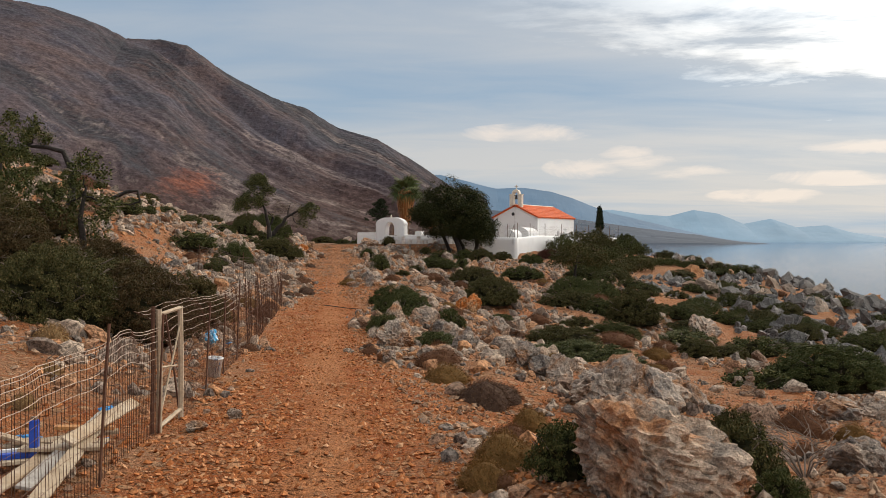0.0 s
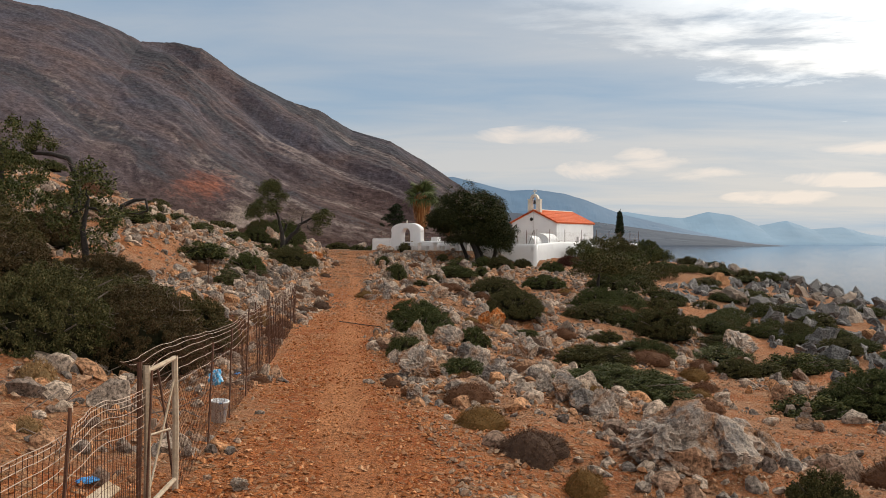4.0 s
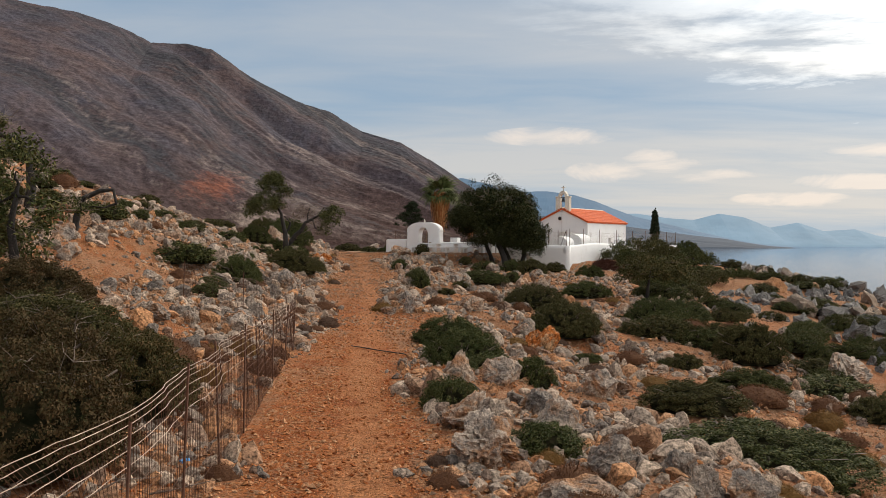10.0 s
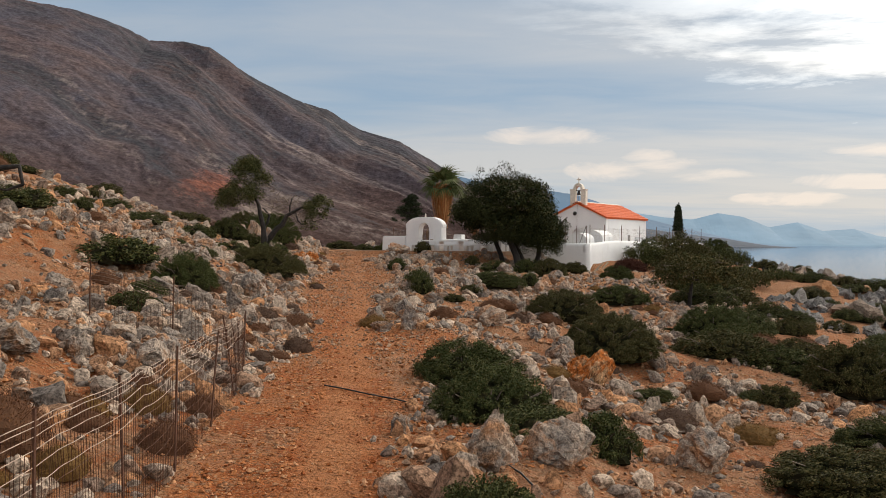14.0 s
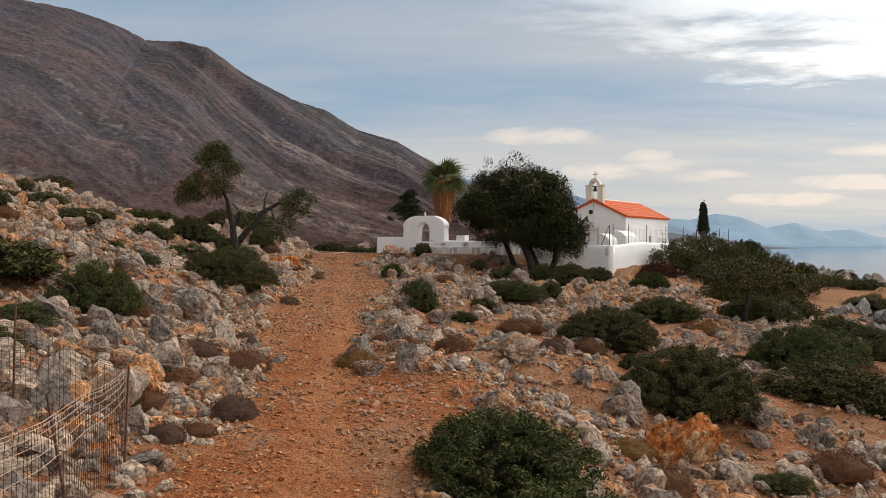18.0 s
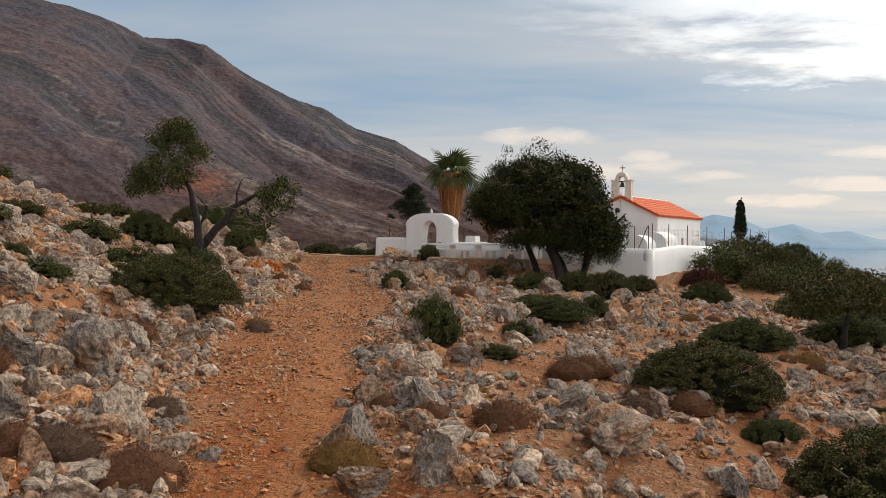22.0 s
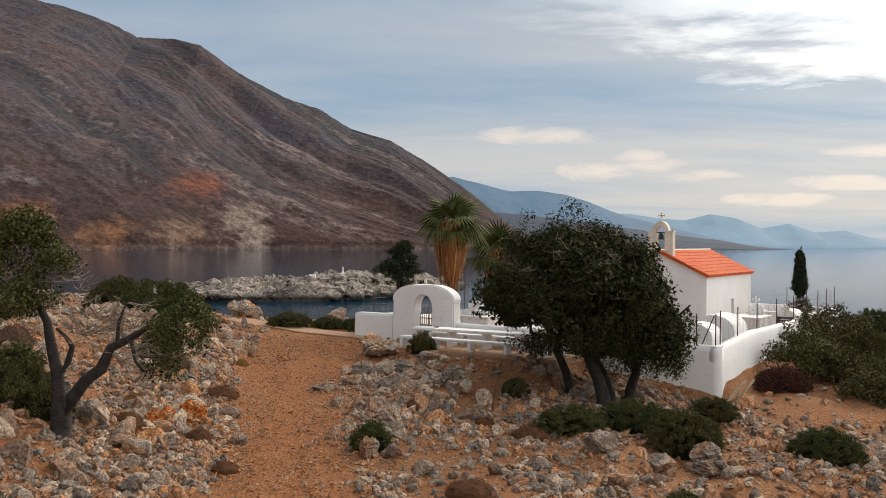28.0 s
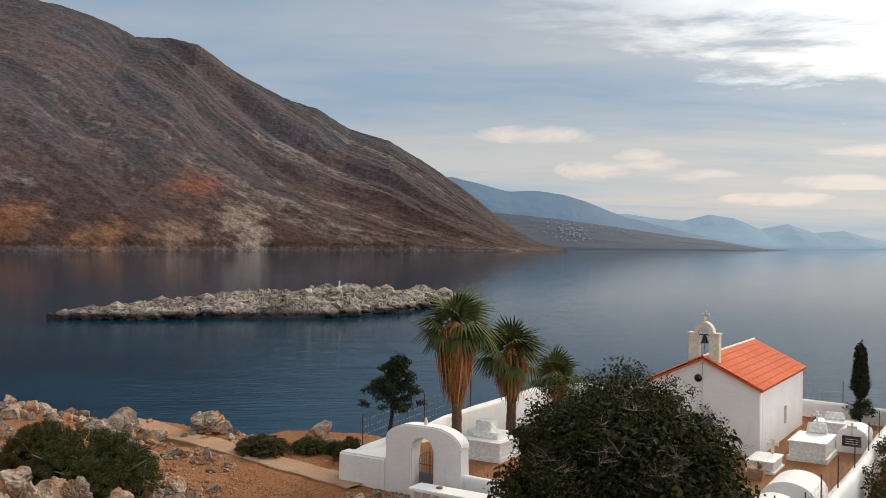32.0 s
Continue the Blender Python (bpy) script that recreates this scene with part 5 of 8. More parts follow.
BROWN_C = [(-5.0, 55.1, 0.66, 0.23), (2.8, 61.2, 0.62, 0.31), (-0.2, 64.2, 1.03, 0.34), (-5.6, 65.8, 0.62, 0.37), (-6.8, 68.2, 0.69, 0.35), (-7.5, 73.4, 1.02, 0.42), (-9.4, 75.1, 1.08, 0.54), (-8.1, 78.8, 0.61, 0.24)]
ROCK_A = [(4.9, 15.2, 1.21, 0.86), (4.8, 16.2, 0.56, 0.37), (1.2, 20.1, 0.42, 0.28), (4.5, 20.3, 0.7, 0.41), (2.3, 20.6, 0.81, 0.37), (5.0, 20.7, 0.44, 0.3), (-6.0, 21.0, 0.73, 0.55), (3.8, 21.2, 0.46, 0.38), (4.6, 21.4, 0.47, 0.39), (3.7, 21.9, 0.4, 0.4), (2.9, 22.1, 0.64, 0.45), (1.3, 22.4, 1.09, 0.67), (1.2, 25.3, 1.03, 0.59), (2.6, 25.9, 0.74, 0.58), (-7.4, 26.7, 0.94, 0.62), (2.4, 26.9, 0.68, 0.44), (0.9, 29.8, 0.29, 0.4), (1.0, 30.1, 0.77, 0.67), (1.9, 30.6, 0.88, 0.64), (-0.3, 32.0, 0.37, 0.28), (-6.2, 32.5, 0.77, 0.38)]
ROCK_B = [(4.5, 33.1, 0.89, 0.68), (-5.7, 33.7, 0.41, 0.4), (-4.7, 34.2, 0.85, 0.54), (-4.9, 35.3, 0.9, 0.56), (5.2, 35.6, 1.03, 0.46), (-4.0, 38.0, 0.37, 0.33), (-6.0, 38.2, 0.6, 0.39), (0.8, 39.9, 0.71, 0.51), (0.7, 40.1, 0.63, 0.4), (-5.2, 41.1, 0.51, 0.25), (-5.7, 41.3, 0.42, 0.38), (-4.7, 41.4, 0.63, 0.36), (14.3, 42.0, 2.22, 1.31), (-6.0, 42.3, 0.53, 0.45), (3.3, 42.7, 0.7, 0.5), (-1.4, 43.2, 0.57, 0.26), (-0.7, 43.5, 0.71, 0.57), (3.5, 43.7, 0.53, 0.49), (3.4, 43.8, 0.55, 0.43), (-5.6, 44.1, 0.55, 1.0), (6.1, 44.1, 0.69, 0.49), (1.5, 45.2, 0.84, 0.56)]
ROCK_C = [(-0.9, 45.8, 0.67, 0.31), (-4.9, 46.1, 0.47, 0.29), (1.4, 46.3, 0.64, 0.35), (-6.5, 46.4, 0.67, 0.78), (-1.0, 46.9, 0.74, 0.5), (-5.8, 47.3, 0.91, 0.9), (-6.1, 48.1, 1.01, 0.72), (1.7, 48.4, 0.54, 0.42), (-1.3, 49.3, 0.66, 0.49), (-8.1, 49.5, 0.72, 0.45), (-6.2, 50.0, 0.7, 0.45), (-6.7, 51.9, 0.75, 0.48), (-8.7, 52.2, 0.6, 0.4), (-7.3, 52.7, 0.41, 0.31), (2.2, 53.2, 0.85, 0.49), (0.1, 53.4, 0.7, 0.44), (-1.2, 53.7, 0.8, 0.57), (-1.3, 54.0, 0.77, 0.51), (2.6, 54.5, 0.96, 0.48), (-9.2, 54.6, 0.85, 0.5), (9.0, 55.0, 0.68, 0.49)]
ROCK_D = [(-12.0, 55.7, 0.8, 0.5), (-13.1, 56.2, 0.85, 0.55), (9.9, 56.7, 1.04, 0.49), (1.5, 56.8, 0.73, 0.53), (1.7, 56.9, 0.64, 0.35), (1.6, 57.2, 0.7, 0.46), (-0.8, 58.0, 1.19, 0.75), (1.4, 59.7, 0.74, 0.47), (-0.4, 60.1, 0.56, 0.42), (-1.4, 61.2, 0.38, 0.4), (3.5, 62.2, 0.74, 0.47), (4.7, 62.7, 0.94, 0.7), (-6.9, 63.3, 0.48, 0.39), (5.9, 63.6, 0.8, 0.62), (-1.2, 66.3, 0.51, 0.32), (-2.6, 67.6, 0.54, 0.47), (5.8, 68.1, 0.82, 0.34), (4.6, 68.1, 0.75, 0.41), (-5.8, 68.2, 0.42, 0.3), (-2.7, 68.3, 0.53, 0.42), (3.2, 68.7, 0.84, 0.56), (6.1, 69.1, 0.86, 0.5)]
ROCK_E = [(-2.2, 71.4, 0.71, 0.71), (-3.9, 73.0, 0.59, 0.34), (-0.1, 76.0, 0.74, 0.52), (-3.6, 77.7, 0.83, 0.48), (6.5, 78.0, 0.59, 0.49), (-10.2, 78.1, 0.65, 0.65), (-12.4, 78.7, 1.34, 1.17), (6.5, 80.3, 0.85, 0.63), (-12.1, 80.9, 1.08, 0.81), (-3.4, 81.7, 1.74, 0.75), (-11.6, 84.3, 1.21, 0.91), (-18.3, 89.1, 1.15, 0.8), (-5.7, 92.7, 0.76, 0.55), (-11.6, 94.5, 1.57, 0.92)]
ORANGE_A = [(3.6, 40.0, 1.15, 0.93), (-4.5, 39.4, 0.79, 0.54), (-7.5, 66.1, 0.76, 0.44), (-7.8, 68.3, 0.79, 0.49), (-7.4, 69.3, 0.87, 0.58), (-6.9, 80.7, 0.43, 0.21), (-11.3, 94.6, 1.51, 0.77)]

for k, (x, y, w, h) in enumerate(ROCK_A + ROCK_B + ROCK_C + ROCK_D + ROCK_E):
    put_rock(x, y + 0.3 * w, w, h, k, BIGROCKS if w > 0.95 else ROCKS, "large grey weathered limestone boulder" if w > 1.0 else "grey and white limestone rock on orange soil", "rocks beside the path")
for k, (x, y, w, h) in enumerate(ORANGE_A):
    put_rock(x, y + 0.3 * w, w, h, k, OROCKS, "rust-orange weathered boulder among grey stones", "orange boulders")
# the great boulder beside the track's start, then the dark slab ridge
put_rock(3.82, 8.65, 1.42, 0.84, 0, [np_mesh("rock", *rock_shape(92, ICO5, 10, 0.13), M_ROCK, True)], "great coarse grey limestone boulder beside the path", "rocks beside the path")
for k, (x, y, w, h) in enumerate([(6.77, 11.0, 0.62, 0.4), (6.5, 16.6, 0.7, 0.45), (10.7, 20.3, 0.95, 0.45), (11.6, 20.9, 0.8, 0.5), (4.15, 20.8, 0.55, 0.5), (4.8, 20.3, 0.62, 0.5)]):
    put_rock(x, y, w, h, k + 2, ROCKS, "pale rounded limestone rock", "rocks beside the path")
for k, (x, y, w, h) in enumerate([(5.6, 15.6, 1.1, 0.7), (6.1, 16.6, 0.9, 0.6), (5.3, 17.4, 0.8, 0.5), (-0.6, 11.75, 0.25, 0.12), (10.1, 24.3, 0.5, 0.25), (10.35, 24.1, 0.35, 0.2), (-0.35, 12.7, 0.22, 0.12)]):
    put_rock(x, y, w, h, k + 3, ROCKS, "dark grey limestone rock", "rocks beside the path")
for k, (x, y, w, h) in enumerate([(-10.6, 83.6, 1.3, 0.9), (-10.3, 84.9, 1.1, 0.7), (-12.6, 80.9, 1.3, 0.9), (-14.0, 81.4, 1.1, 0.8), (-10.9, 81.6, 1.2, 0.8), (-9.7, 83.0, 0.8, 0.5), (-9.3, 84.2, 0.7, 0.45)]):
    put_rock(x, y, w, h, k + 1, ROCKS, "weathered grey rock beside the large bush", "rocks beside the path")
# stone cairn
cairn = thing("cairn", pose(10.2, 24.6, height(10.2, 24.6)), "small cairn of stacked pale stones", "cairn")
zc = 0.0
for k, (w, h) in enumerate(((0.42, 0.2), (0.34, 0.16), (0.27, 0.13), (0.2, 0.1))):
    part("stone", ROCKS[(k * 3 + 2) % 10], cairn, at=Matrix.Translation((0.02 * k, 0, zc)) @ Matrix.Rotation(k * 1.3, 4, "Z") @ Matrix.Diagonal((w, w * 0.8, h * 1.5, 1)))
    zc += h * 0.9
# further boulders on the slopes, denser towards the rocky headland
far_rocks = []
while len(far_rocks) < 190:
    left = rng.random() < 0.42
    x, y = (rng.uniform(-34, -7), rng.uniform(18, 95)) if left else (rng.uniform(7, 46), rng.uniform(14, 104))
    if float(coast(x, y)) < 0.5 or (-6 < y - 90 < 20 and 0 < x < 24) or (left and y > 84 and x > -9) or (not left and x < 13 and y > 60) or (not left and x < 23 and y > 74):
        continue
    w = rng.uniform(0.35, 0.95) if left else rng.uniform(0.35, 0.85) * (1.0 + 1.2 * (x > 20))
    far_rocks.append((x, y, w))
FAR_XY = np.array(far_rocks)

# medium rocks thick on the upper slope and in a strip below the path
slope_rocks = []
for k in range(85):
    y = rng.uniform(36, 68)
    x = float(track_x(y)) + (-rng.uniform(2.4, 11) if k < 58 else rng.uniform(2.0, 11))
    w = 0.28 + 0.5 * rng.random() ** 2
    if trodden(x, y, 0.3):
        continue
    slope_rocks.append((x, y, w, w * rng.uniform(0.55, 0.9)))
for k, (x, y, w, h) in enumerate(slope_rocks):
    put_rock(x, y, w, h, k + 5, FROCKS, "pale limestone rock on the stony slope", "rocks on the slope by the path")


def stones(name, n, place, sizes, base, mat, label, seed, squash=(0.65, 1.1), cuts=5, rough=0.1):
    """Very many small stones in one mesh."""
    r = np.random.default_rng(seed)
    x, y = place(r, n)
    n = len(x)
    s = sizes(r, n)
    shapes = [rock_shape(200 + seed + k, base, cuts, rough)[0] for k in range(8)]
    f = base[1]
    z = ground(x, y)
    pick = r.integers(0, 8, n)
    a = r.uniform(0, 2 * np.pi, n)
    ca, sa = np.cos(a), np.sin(a)
    V = np.stack(shapes)[pick] * s[:, None, None] * np.stack([np.ones(n), r.uniform(0.65, 1.0, n), r.uniform(*squash, n)], 1)[:, None]
    tilt = r.uniform(-0.5, 0.5, n)[:, None]
    V = np.stack([V[..., 0] * ca[:, None] - V[..., 1] * sa[:, None], V[..., 0] * sa[:, None] + V[..., 1] * ca[:, None], V[..., 2] + tilt * V[..., 0]], -1)
    V += np.stack([x, y, z - s * 0.06], 1)[:, None]
    F = f[None] + (np.arange(n) * V.shape[1])[:, None, None]
    ob = new(name, np_mesh(name, V.reshape(-1, 3), F.reshape(-1, 3), mat, True))
    return tagged(ob, label, "stones", kind="stuff")


def off_yard(x, y):
    u, v = (x - 9.15) * 0.848 - (y - 78.72) * 0.53, (x - 9.15) * 0.53 + (y - 78.72) * 0.848
    way = np.abs((x + 3.9) * 0.653 + (y - 86.6) * 0.757) > 1.05
    return (way | (x > -3.5) | (x < -16.5)) & ~((u < 0.3) & (u > -20) & (v > -0.3) & (v < 27)) & ~((u < -4.8) & (u > -12.8) & (v > -3.2) & (v < 0.2))


def chunk():
    """A rough angular stone: a crooked five-sided double pyramid."""
    a = np.arange(5) * 2 * np.pi / 5
    k = np.array([0.62, 0.5, 0.66, 0.54, 0.6])
    v = np.concatenate([np.stack([k * np.cos(a), k * np.sin(a), [0.06, -0.08, 0.1, -0.05, 0.02]], 1), [[0.14, -0.1, 0.5], [-0.08, 0.06, -0.5]]])
    i = np.arange(5)
    j = (i + 1) % 5
    return v, np.concatenate([np.stack([i, j, np.full(5, 5)], 1), np.stack([j, i, np.full(5, 6)], 1)])


CHUNK = chunk()


def rubble_at(r, n):
    """Stony ground to both sides of the path: thick on the upper slope, in strips below."""
    y = 6.5 + 84 * r.random(n) ** 1.25
    x = track_x(y) + np.where(r.random(n) < 0.45, -0.8 - 13 * r.random(n) ** 1.25, 0.3 + 16 * r.random(n) ** 1.3)
    d = x - track_x(y)
    patch = fbm(x * 0.4, y * 0.4, 0.2, 3, 88)
    slope = smooth(34, 40, y) * smooth(88, 70, y) * (d < 0)
    keep = ~trodden(x, y, 0.1 + 0.22 * r.normal(size=n)) & (coast(x, y) > 0.8) & off_yard(x, y)
    keep &= ~((np.hypot((x - 9.7) / 2.5, (y - 22.8) / 4.0) < 1) & (r.random(n) < 0.94)) & ~((np.hypot((x - 10.2) / 2.3, (y - 31.0) / 4.0) < 1) & (r.random(n) < 0.8)) & ~((np.hypot((x + 0.2) / 3.4, (y - 77.5) / 1.9) < 1) & (r.random(n) < 0.8))
    keep &= r.random(n) < np.clip(0.36 + patch * 1.1 + 0.45 * slope + 0.06 * (d > 0), 0.07, 1)
    keep &= ~((d > 0) & (r.random(n) < 0.5 * smooth(27, 18, y)))
    keep &= ~((d < 0) & (y < 19) & (x > -6) & (r.random(n) < np.where(y < 13, 0.97, 0.6)))
    return x[keep], y[keep]


def gravel_at(r, n):
    y = 6.5 + 78 * r.random(n) ** 1.6
    x = track_x(y) + r.normal(0, 1.7, n) - 0.1
    worn = np.abs(x - track_x(y)) < 0.4
    keep = off_yard(x, y) & (coast(x, y) > 0.8) & (~worn | (r.random(n) < 0.4))
    keep &= r.random(n) < np.clip(0.6 + 0.7 * fbm(x * 0.8, y * 0.8, 0.3, 3, 93), 0.15, 1)
    return x[keep], y[keep]


def large_at(r, n):
    x, y = rubble_at(r, n)
    return x[y > 13], y[y > 13]


stones("boulders", len(FAR_XY), lambda r, n: (FAR_XY[:, 0], FAR_XY[:, 1]), lambda r, n: FAR_XY[:, 2], ICO3, M_PEBBLE2, "grey limestone boulders strewn over the slopes", 43, (0.6, 0.95), 9, 0.15)
stones("rubble", 9500, large_at, lambda r, n: 0.28 + 0.42 * r.random(n) ** 2.2, ICO2, M_PEBBLE2, "loose grey and cream limestone rubble", 3)
stones("rubble", 46000, rubble_at, lambda r, n: 0.13 + 0.17 * r.random(n) ** 1.8, ICO1, M_PEBBLE2, "loose grey and cream limestone rubble", 13)
stones("stones", 76000, rubble_at, lambda r, n: 0.05 + 0.10 * r.random(n) ** 2.0, CHUNK, M_PEBBLE, "small loose stones scattered over the soil", 4)


def far_gravel_at(r, n):
    y = 38 + 50 * r.random(n) ** 0.9
    x = r.uniform(-1.2, 1.2, n) * 2.2 + 0.5 * (np.interp(y, EDGE_Y, EDGE_L) + np.interp(y, EDGE_Y, EDGE_R))
    keep = off_yard(x, y) & (r.random(n) < np.clip(0.5 + 0.9 * fbm(x * 0.7, y * 0.7, 0.3, 3, 95), 0.1, 1)) & ((np.abs(x - track_x(y)) > 0.35) | (r.random(n) < 0.3))
    return x[keep], y[keep]


stones("gravel", 26000, far_gravel_at, lambda r, n: 0.035 + 0.11 * r.random(n) ** 3.0, CHUNK, M_PEBBLE, "small cream and orange gravel on the upper path", 37)


def verge_at(r, n):
    """Loose stones lying thick along both edges of the path."""
    y = 33 + 46 * r.random(n)
    left = r.random(n) < 0.6
    x = np.where(left, np.interp(y, EDGE_Y, EDGE_L) - np.abs(r.normal(0, 2.4, n)), np.interp(y, EDGE_Y, EDGE_R) + np.abs(r.normal(0, 2.2, n)))
    keep = ~trodden(x, y, 0.25 * r.normal(size=n)) & off_yard(x, y) & (r.random(n) < np.clip(0.55 + 0.9 * fbm(x * 0.5, y * 0.5, 0.4, 3, 94), 0.1, 1))
    return x[keep], y[keep]


stones("rubble", 15000, verge_at, lambda r, n: 0.07 + 0.24 * r.random(n) ** 2.2, ICO1, M_PEBBLE2, "loose cream and orange stones along the path", 33)


def below_at(r, n):
    """Small stones over the open soil below the path."""
    y = 7 + 40 * r.random(n) ** 1.2
    x = np.interp(y, EDGE_Y, EDGE_R) - 0.2 + 13 * r.random(n) ** 1.2
    keep = off_yard(x, y) & (coast(x, y) > 0.8) & (r.random(n) < np.clip(0.6 + 0.9 * fbm(x * 0.6, y * 0.6, 0.4, 3, 97), 0.1, 1))
    return x[keep], y[keep]


stones("gravel", 36000, below_at, lambda r, n: 0.03 + 0.09 * r.random(n) ** 2.4, CHUNK, M_PEBBLE, "small cream and brown stones over the open soil", 39)


def yard_slope_at(r, n):
    """Rubble below the yard's corner and on the shelf beyond the path's top."""
    a = r.random(n) < 0.62
    x, y = np.where(a, r.uniform(1, 18, n), r.uniform(-19, -8, n)), np.where(a, r.uniform(60, 81, n), r.uniform(70, 97, n))
    keep = off_yard(x, y) & (coast(x, y) > 0.6) & (np.abs(x - track_x(y)) > 2.4) & ~(np.hypot((x + 0.2) / 3.4, (y - 77.5) / 2.0) < 1)
    keep &= r.random(n) < np.clip(0.45 + 1.2 * fbm(x * 0.35, y * 0.35, 0.6, 3, 91), 0.08, 1)
    return x[keep], y[keep]


stones("rubble", 13000, yard_slope_at, lambda r, n: 0.10 + 0.34 * r.random(n) ** 2.6, ICO1, M_PEBBLE2, "loose grey and cream rubble below the churchyard", 23)
stones("gravel", 60000, gravel_at, lambda r, n: 0.022 + 0.075 * r.random(n) ** 2.6, CHUNK, M_GRAVEL, "small orange-brown gravel on the footpath", 5)


def headland_at(r, n):
    x, y = r.uniform(17, 48, n), r.uniform(25, 108, n)
    keep = (coast(x, y) > -1.5) & ~((x < 25) & (y > 72)) & (r.random(n) < np.clip(0.45 + fbm(x * 0.25, y * 0.25, 0.2, 3, 89), 0.15, 1))
    return x[keep], y[keep]


def left_at(r, n):
    x, y = r.uniform(-36, -12, n), r.uniform(22, 96, n)
    keep = (coast(x, y) > 0) & (r.random(n) < np.clip(0.45 + fbm(x * 0.25, y * 0.25, 0.2, 3, 90), 0.1, 1))
    return x[keep], y[keep]


stones("crags", 3000, headland_at, lambda r, n: 0.45 + 1.1 * r.random(n) ** 2.0, ICO2, M_CRAG, "jagged dark grey rocks on the headland", 6, (0.7, 1.2), 9, 0.26)
stones("rubble", 7000, left_at, lambda r, n: 0.2 + 0.5 * r.random(n) ** 2.4, ICO2, M_PEBBLE2, "grey rubble on the hillside", 8)

def islet_rocks():
    """Blocks of rock heaped over the islet."""
    r = np.random.default_rng(66)
    n = 2300
    u, w = r.uniform(0.03, 0.97, n), r.uniform(-0.97, 0.8, n)
    knots = [0, 0.2, 0.45, 0.7, 0.85, 1]
    half = np.interp(u, [0, 0.06, 0.2, 0.45, 0.7, 0.85, 0.97, 1], [1, 5, 12, 20, 24, 20, 8, 1])
    x = np.interp(u, knots, [-113, -88, -62, -36, -16, 8]) - 0.14 * half * w
    y = np.interp(u, knots, [318, 326, 345, 353, 372, 428]) + half * w
    top = np.interp(u, [0, 0.05, 0.2, 0.4, 0.55, 0.7, 0.8, 0.9, 1], [0.2, 1.0, 3.4, 4.8, 5.4, 7.4, 6.6, 4.6, 0.8])
    edge = 1 - np.abs(w)
    z = top * (0.45 * smooth(0.0, 0.16, edge) + 0.55 * smooth(0.12, 0.8, edge)) * 0.86 - 0.3
    s = 0.9 + 4.6 * r.random(n) ** 2.6
    shapes = np.stack([rock_shape(500 + k, ICO1, 5, 0.1)[0] for k in range(8)])[r.integers(0, 8, n)]
    a = r.uniform(0, 6.283, n)[:, None]
    V = shapes * s[:, None, None] * np.array([1.25, 0.9, 0.72])
    V = np.stack([V[..., 0] * np.cos(a) - V[..., 1] * np.sin(a), V[..., 0] * np.sin(a) + V[..., 1] * np.cos(a), V[..., 2]], -1) + np.stack([x, y, z], 1)[:, None]
    F = ICO1[1][None] + (np.arange(n) * V.shape[1])[:, None, None]
    ob = new("crags", np_mesh("crags", V.reshape(-1, 3), F.reshape(-1, 3), M_ISLE, True))
    return tagged(ob, "blocks of pale jagged rock heaped over the islet", "rocks", kind="stuff")


islet_rocks()

# ---- plants ----


def leaf_quads(c, n_dir, size, r, narrow=0.45):
    """One small leaf (a folded rhomb of two triangles) at each c, facing about n_dir."""
    n = len(c)
    a = np.cross(n_dir, r.normal(size=(n, 3)))
    a /= np.linalg.norm(a, axis=1)[:, None] + 1e-9
    b = np.cross(n_dir, a)
    s = (size * r.uniform(0.6, 1.3, n))[:, None]
    v = np.stack([c - a * s * 0.5, c + b * s * narrow * 0.5 + n_dir * s * 0.08, c + a * s * 0.5, c - b * s * narrow * 0.5 + n_dir * s * 0.08], 1)
    return v.reshape(-1, 3), np.arange(4 * n).reshape(-1, 4)


def clumps(centres, radii, per, size, seed, flat=1.0, narrow=0.5, shell=0.5):
    """Leaves in clumps: a list of ball centres and radii."""
    r = np.random.default_rng(seed)
    c = np.repeat(np.asarray(centres, float), per, 0)
    rad = np.repeat(np.asarray(radii, float), per)[:, None]
    d = r.normal(size=c.shape)
    d /= np.linalg.norm(d, axis=1)[:, None]
    k = r.random((len(c), 1)) ** shell
    p = c + d * rad * k * np.array([1, 1, flat])
    nd_ = d * 0.8 + r.normal(size=c.shape) * 0.55 + [0, 0, 0.35]
    nd_ /= np.linalg.norm(nd_, axis=1)[:, None]
    return leaf_quads(p, nd_, size, r, narrow)


